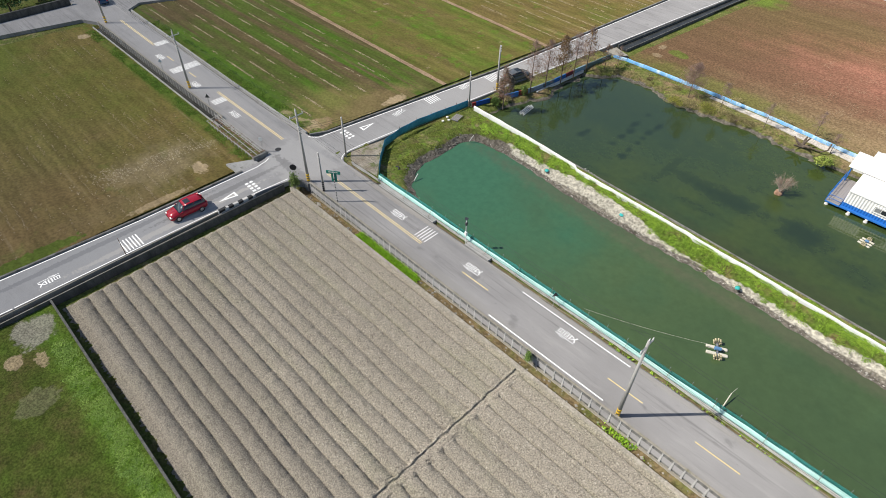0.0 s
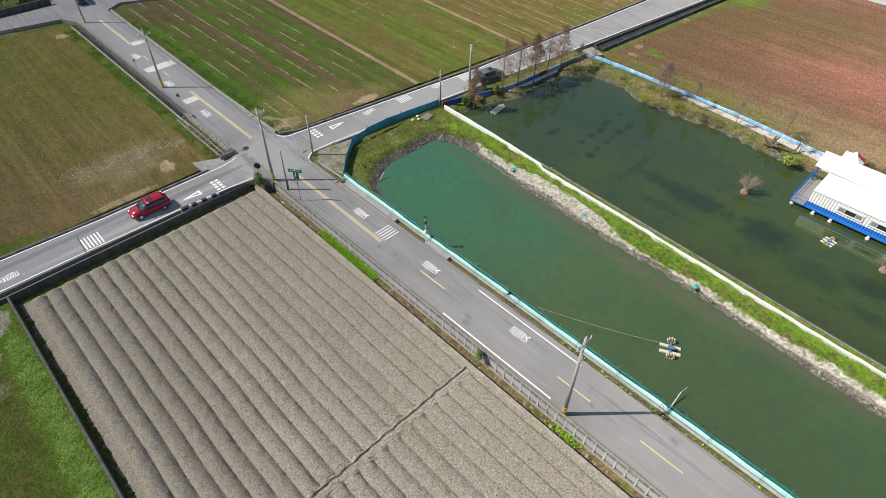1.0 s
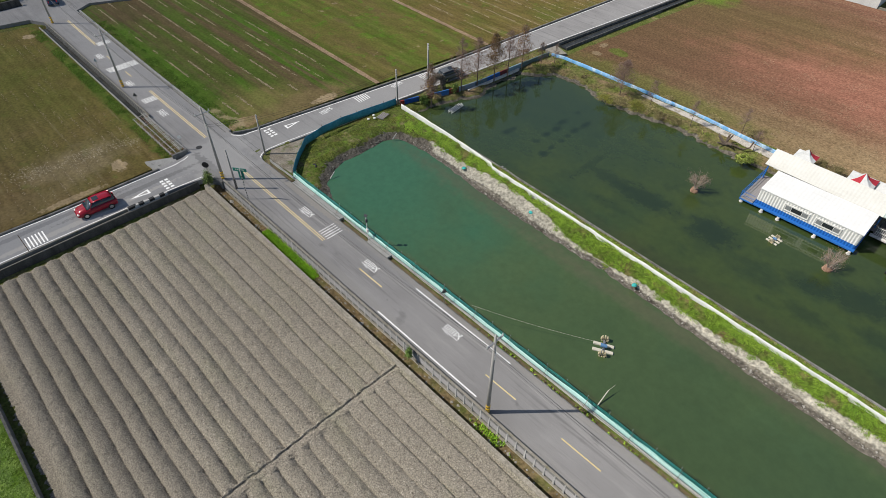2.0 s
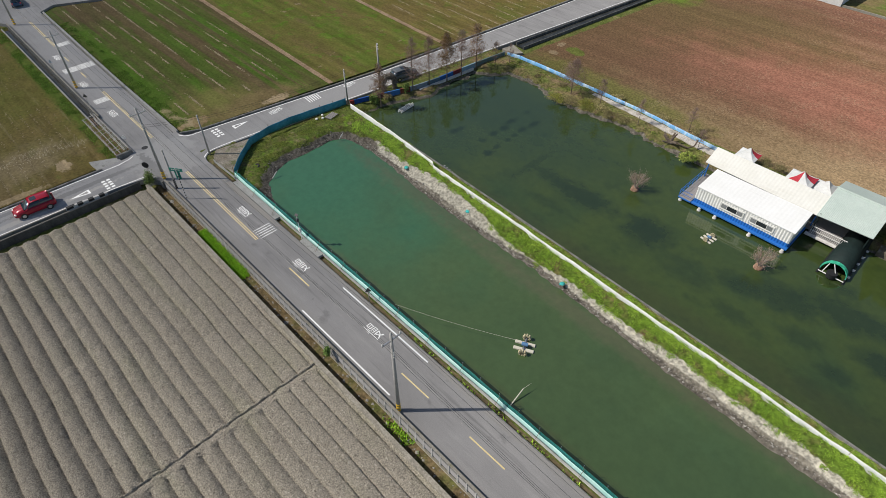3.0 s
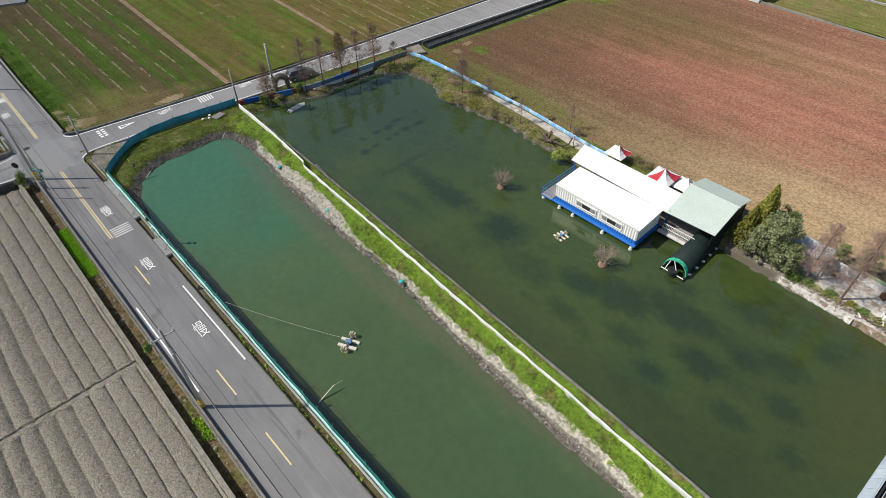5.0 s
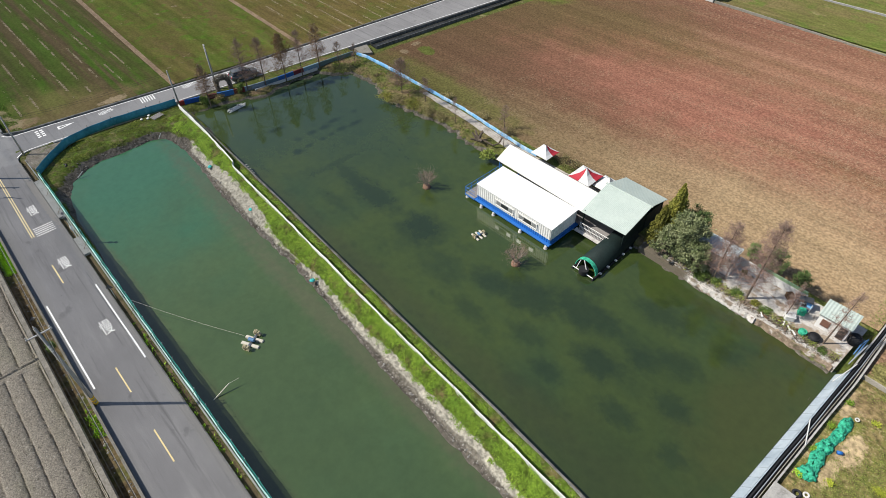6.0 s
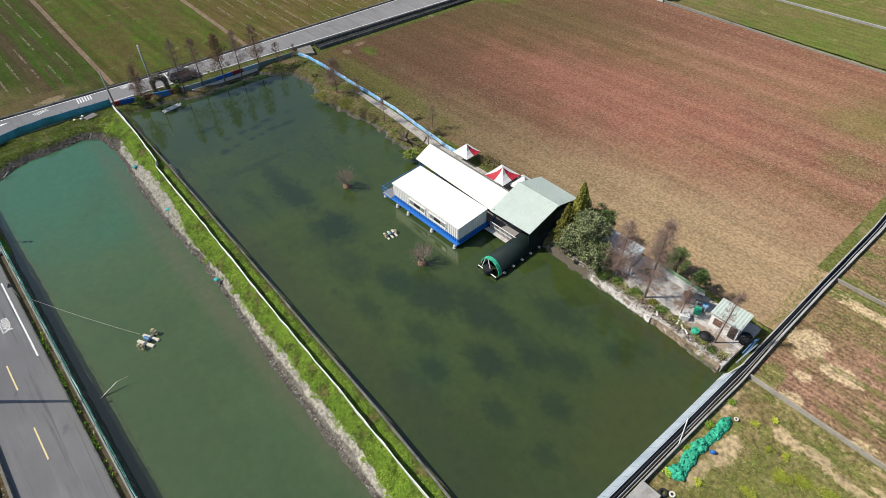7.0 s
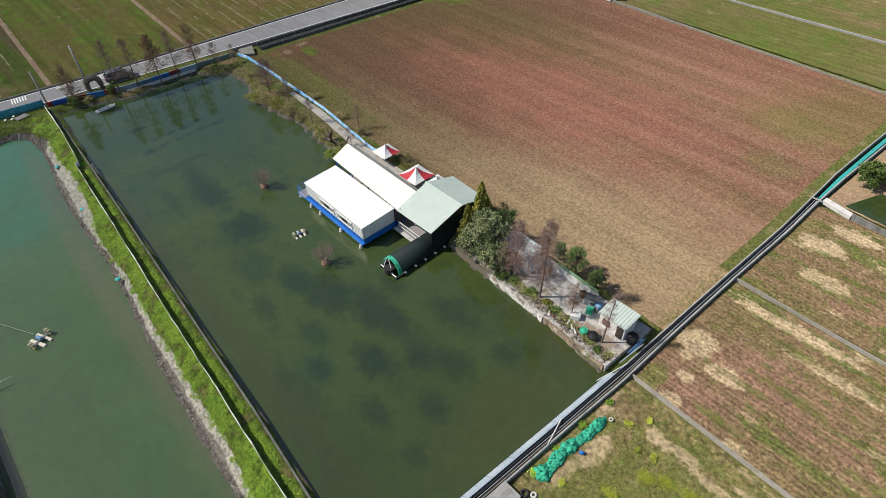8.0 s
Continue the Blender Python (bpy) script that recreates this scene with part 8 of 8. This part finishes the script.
rs = np.random.RandomState(77)
n = 1300
xs = rs.uniform(9, 86, n)
ys = np.interp(xs, [p[0] for p in POND1[7:20]], [p[1] for p in POND1[7:20]]) + np.abs(rs.normal(0, 0.35, n)) + 0.05
zz = land(xs, ys)
stones("bank_stones", np.stack([xs, ys, zz + 0.02], 1), rs.gamma(2.0, 0.02, n) + 0.015, rs, rock, "scattered grey stones along the pond's waterline")
n = 450
ys = rs.uniform(4.5, 20, n)
xs = np.interp(ys, [5.3, 6.9, 8.7, 11.2, 13.5, 18.2, 20.0], [11.2, 8.2, 6.9, 6.0, 6.3, 6.0, 7.2]) - np.abs(rs.normal(0, 0.5, n))
stones("end_stones", np.stack([xs, ys, land(xs, ys) + 0.03], 1), rs.gamma(2.0, 0.028, n) + 0.02, rs, rubble, "dark rubble along the pond's end bank")
n = 260
xs = rs.uniform(0, 75, n)
stones("ditch_stones", np.stack([xs, rs.uniform(-4.4, -3.6, n), np.full(n, -1.17)], 1), rs.gamma(2.0, 0.04, n) + 0.02, rs, rock, "stones and rubbish in the roadside ditch")


n = 900
xs = rs.uniform(69.5, 87.6, n)
ys = np.interp(xs, [69, 75, 82, 87.6], [48.3, 48.05, 47.75, 47.35]) + rs.gamma(1.5, 0.28, n) - 0.15
stones("bank_litter", np.stack([xs, ys, np.full(n, 0.06)], 1), rs.gamma(1.6, 0.03, n) + 0.02, rs, rock, "stones and litter along the yard bank")


# ---- grass ----
def tufts(name, spots, h, rs, material, label, blades=5, spread=0.12):
    """Clumps of upright three-cornered blades."""
    n = len(spots) * blades
    c = np.repeat(np.asarray(spots), blades, 0) + rs.normal(size=(n, 3)) * np.array([spread, spread, 0])
    a = rs.uniform(0, 2 * np.pi, n)
    w = h * rs.uniform(0.12, 0.3, n)
    hh = h * rs.uniform(0.5, 1.2, n)
    d = np.stack([np.cos(a), np.sin(a), np.zeros(n)], 1)
    tip = c + np.stack([rs.normal(size=n) * 0.35 * h, rs.normal(size=n) * 0.35 * h, hh], 1)
    v = np.stack([c - d * w[:, None], c + d * w[:, None], tip], 1).reshape(-1, 3)
    ob = from_arrays(name, v, np.arange(3 * n).reshape(n, 3), material)
    return tagged(ob, label, "grass", kind="stuff")


def herbs(name, spots, size, rs, material, label, per=6, spread=0.16, rise=0.12, tilt=0.35):
    """Low plants: small leaves that lie nearly flat, several to a plant, in one mesh."""
    n = len(spots) * per
    c = np.repeat(np.asarray(spots), per, 0) + rs.normal(size=(n, 3)) * np.array([spread, spread, 0])
    c[:, 2] += rise * rs.uniform(0.15, 1, n) + 0.02
    a = rs.uniform(0, 2 * np.pi, n)
    q = size * rs.uniform(0.5, 1.4, n)[:, None]
    d = np.stack([np.cos(a), np.sin(a), rs.normal(0, tilt, n)], 1) * q
    e = np.stack([-np.sin(a), np.cos(a), rs.normal(0, tilt, n)], 1) * q * 0.55
    v = np.stack([c - d, c + e, c + d, c - e], 1).reshape(-1, 3)
    ob = from_arrays(name, v, np.arange(4 * n).reshape(n, 4), material)
    return tagged(ob, label, "weeds", kind="stuff")


def spots_in(n, rs, x0, x1, y0, y1, keep):
    x, y = rs.uniform(x0, x1, n), rs.uniform(y0, y1, n)
    k = keep(x, y)
    x, y = x[k], y[k]
    return np.stack([x, y, land(x, y)], 1)


gx = lambda x: np.interp(x, [p[0] for p in GRASS_EDGE], [p[1] for p in GRASS_EDGE])
cl = lambda x: np.interp(x, [p[0] for p in CURB_LINE], [p[1] for p in CURB_LINE])
patch = lambda x, y, s, seed: rough_noise(x, y, s, seed)
herbs("dike_grass", spots_in(70000, rs, 4, 88, 17.5, 25, lambda x, y: (y > gx(x) + 0.25 * patch(x, y, 0.5, 2)) & (y < cl(x) - 0.45) & (patch(x, y, 0.35, 91) + rs.normal(0, 0.35, x.shape) > -0.2)), 0.055, rs, leaf_grass, "bright green weeds along the dike", 4, 0.1, 0.08)
tufts("dry_weeds", spots_in(9000, rs, 4, 88, 18.5, 25, lambda x, y: (y > cl(x) - 0.6) & (y < cl(x) - 0.06) & (patch(x, y, 0.5, 81) > -0.5)), 0.14, rs, straw, "dry brown weeds behind the tarpaulin strip", 3)
tufts("corner_grass", spots_in(16000, rs, 0, 9, 4, 25, lambda x, y: (signed(POND1, x, y) > 1.0) & (signed(CORNER_FENCE + [(5.5, 25.0)], x, y) < 0.0) & (patch(x, y, 0.25, 92) > 0.1)), 0.12, rs, leaf_weed, "uneven green grass at the pond corner", 4)
tufts("bank_grass", spots_in(15000, rs, 5, 46, 27, 54, lambda x, y: (signed(POND2, x, y) > 0.5) & (patch(x, y, 0.25, 93) > 0.25) & ~((x > 24) & (y > 51.5))), 0.2, rs, leaf_weed, "mixed green weeds on the pond bank", 4)
z_field = lambda p: np.concatenate([p[:, :2], np.full((len(p), 1), FZ)], 1)
def beds(x, y, spots):
    return sum(a * np.exp(-((x - cx) / rx) ** 2 - ((y - cy) / ry) ** 2) for cx, cy, rx, ry, a in spots)


WEEDY = ((96.0, 40.0, 3.0, 2.2, 1.2), (93.6, 36.5, 1.6, 2.6, 1.0), (99.5, 41.0, 4.0, 1.8, 1.1), (98.0, 45.6, 5.0, 0.5, 1.0), (96.0, 43.6, 2.6, 0.4, 0.9), (104.0, 43.0, 5.0, 1.2, 1.0), (91.6, 46.6, 1.6, 1.4, 0.6), (96.0, 33.0, 5.0, 4.0, 1.0), (104.0, 37.0, 6.0, 5.0, 1.0))
LEAFY = ((97.4, 41.9, 0.9, 0.6, 1.2), (96.0, 41.0, 0.7, 0.6, 1.1), (98.9, 42.4, 0.9, 0.4, 1.0), (95.0, 38.0, 0.7, 0.7, 1.0), (100.0, 40.0, 1.2, 0.6, 1.0), (98.0, 38.5, 1.0, 0.8, 0.9), (103.0, 40.5, 1.4, 0.6, 1.0))
herbs("plot_weeds", z_field(spots_in(30000, rs, 90.0, 112, 20, 47.3, lambda x, y: beds(x, y, WEEDY) + 0.28 * patch(x, y, 0.45, 94) + rs.normal(0, 0.2, x.shape) > 0.62)), 0.04, rs, leaf_weed, "scattered green weeds on the fallow plot", 5, 0.14, 0.07)
herbs("flowering_weeds", z_field(spots_in(60000, rs, 92, 112, 30, 44, lambda x, y: beds(x, y, LEAFY) + 0.25 * patch(x, y, 0.5, 95) + rs.normal(0, 0.15, x.shape) > 0.75)), 0.05, rs, yellow_flower, "patches of yellow-green flowering weeds", 4, rise=0.3)
rs_c = np.random.RandomState(5)
for k, (x, y) in enumerate(((89.95, 35.2), (89.95, 38.1), (90.05, 41.2), (90.3, 44.5), (93.6, 45.4), (92.6, 44.0), (94.4, 42.6), (91.9, 36.2), (93.0, 34.4), (95.6, 43.0))):
    p = np.array([(x, y, FZ)]) + rs_c.normal(size=(45, 3)) * np.array([0.14, 0.14, 0])
    t = herbs("weed_clump", p, 0.06, rs_c, yellow_flower if k > 3 else leaf_grass, "small yellow-green clump of weeds on the plot", 4, 0.06, 0.25)
    tagged(t, "small yellow-green clump of weeds on the plot", "weed", kind="stuff")
herbs("fallow_weeds", z_field(spots_in(100000, rs, 90.6, 125, 48.6, 82, lambda x, y: 0.5 * patch(x * 0.3, y, 0.3, 96) + 0.5 * np.cos(y * 2 * np.pi / 1.6) + 0.35 * patch(x, y, 0.8, 86) + np.clip((x - 95) / 12, -0.6, 0.25) + rs.normal(0, 0.2, x.shape) > 0.8)), 0.038, rs, leaf_weed, "green weeds in rows on the fallow plot", 5, 0.14, 0.05)
n = 480
xs = rs.uniform(72, 88, n)
xs = xs[rough_noise(xs, xs * 0, 0.2, 61) > -0.2]
ys = np.interp(xs, [69, 75, 82, 87.6], [48.3, 48.05, 47.75, 47.35]) + 0.75 + rs.normal(0, 0.28, len(xs))
herbs("yard_weeds", np.stack([xs, ys, np.full(len(xs), 0.03)], 1), 0.05, rs, leaf_weed, "low green plants along the yard bank", 6, 0.12, 0.22)
xs = rs.uniform(73, 87.8, 240)
ys = np.interp(xs, [69, 75, 82, 87.6], [48.3, 48.05, 47.75, 47.35]) + 0.55 + rs.normal(0, 0.32, 240)
tufts("dead_branches", np.stack([xs, ys, np.full(240, 0.04)], 1), 0.22, rs, bark, "dark dead branches and litter along the yard bank", 5, 0.12)
herbs("meadow_grass", z_field(spots_in(7000, rs, 3.6, 40, -36, -33.4, lambda x, y: patch(x, y, 0.5, 88) + rs.normal(0, 0.4, x.shape) - (y + 34.3) ** 2 > -0.6)), 0.06, rs, leaf_verge, "thick green grass beside the field wall", 4, 0.12, 0.08)
tufts("verge_grass", np.concatenate([z_field(spots_in(5000, rs, -64, -9, -6.4, -4.85, lambda x, y: patch(x, y, 0.2, 97) > -0.4)), z_field(spots_in(6000, rs, -60, -9, 3.4, 5.5, lambda x, y: patch(x, y, 0.2, 98) > -0.2)),
       z_field(spots_in(5500, rs, 87.0, 91.6, 53.5, 112, lambda x, y: (np.abs(lip_at(y) - 0.75 - x) < 0.6)))]), 0.13, rs, leaf_verge, "green grass along field edges", 4)
tufts("ditch_weeds", np.concatenate([np.stack([rs.uniform(11, 21, 1400), rs.uniform(-4.5, -3.4, 1400), np.full(1400, -1.15)], 1), np.stack([rs.normal(46.5, 1.2, 60), rs.uniform(-4.2, -3.6, 60), np.full(60, -1.15)], 1),
       np.stack([rs.uniform(38, 88, 110), rs.normal(3.0, 0.06, 110), np.full(110, -0.3)], 1)]), 0.3, rs, leaf_grass, "bright weeds growing in the roadside ditch", 5)
rows_at = []
for v in np.arange(6.5, 24.8, 2.55):
    x = rs.uniform(-78, -13, 1500)
    x = x[rough_noise(x, x * 0 + v, 0.09, int(v * 10)) + rs.normal(0, 0.25, len(x)) > 0.1]
    rows_at.append(np.stack([x, v + rs.normal(0, 0.05, len(x)), np.full(len(x), FZ)], 1))
for v in np.arange(51.5, 92, 2.3):
    x = rs.uniform(-60, -1, 900)
    x = x[rough_noise(x, x * 0 + v, 0.07, int(v * 10)) > -0.3]
    rows_at.append(np.stack([x, v + 2 - 0.045 * x + rs.normal(0, 0.07, len(x)), np.full(len(x), FZ)], 1))
for v in np.arange(-48, -7, 1.3):
    x = np.arange(-64, -10.5, 0.3)
    x = x[rough_noise(x, x * 0 + v, 0.08, 11) + rs.normal(0, 0.6, len(x)) > 0.7 - 1.1 * np.exp(-((x + 18) / 9) ** 2 - ((v + 17) / 9) ** 2)]
    rows_at.append(np.stack([x, v + rs.normal(0, 0.06, len(x)), np.full(len(x), FZ)], 1))
pale_at = []
for v in np.arange(-25, -7, 0.42):
    x = np.arange(-23, -13.5, 0.28)
    x = x[rs.normal(0, 0.5, len(x)) + rough_noise(x, x * 0 + v, 0.1, 12) * 0.5 > np.abs(x + 18.2 - 0.12 * (v + 17)) * 0.55 - 0.7 + np.abs(v + 16) * 0.06]
    pale_at.append(np.stack([x, v + rs.normal(0, 0.04, len(x)), np.full(len(x), FZ)], 1))
herbs("pale_stubble", np.concatenate(pale_at), 0.06, rs, stubble, "bleached stubble in close rows on the olive field", 5, 0.1, 0.02, 0.08)
herbs("stubble_rows", np.concatenate(rows_at), 0.055, rs, stubble_tan, "pale dry stubble standing in long rows", 4, 0.07, 0.02, 0.08)
rows_at = []
for v in np.arange(55.2, 98, 0.44):
    a, b = np.interp(v, [54.6, 114.6], [8.2, 15.5]) + 22, float(lip_at(v)) - 1.2
    x = np.arange(a, b, 0.3)
    x = x + rs.normal(0, 0.06, len(x))
    x = x[(rough_noise(x, x * 0 + v, 0.15, 7) + rs.normal(0, 0.7, len(x)) > np.interp(x, [40, 62, 90], [1.0, 0.2, -0.9]) + np.interp(v, [60, 100], [-0.3, 0.5]))]
    rows_at.append(np.stack([x, v + rs.normal(0, 0.05, len(x)), np.full(len(x), FZ)], 1))
herbs("field_stubble", np.concatenate(rows_at), 0.04, rs, stubble_tan, "cut pale stubble in rows on the reddish field", 5, 0.13, 0.015, 0.06)
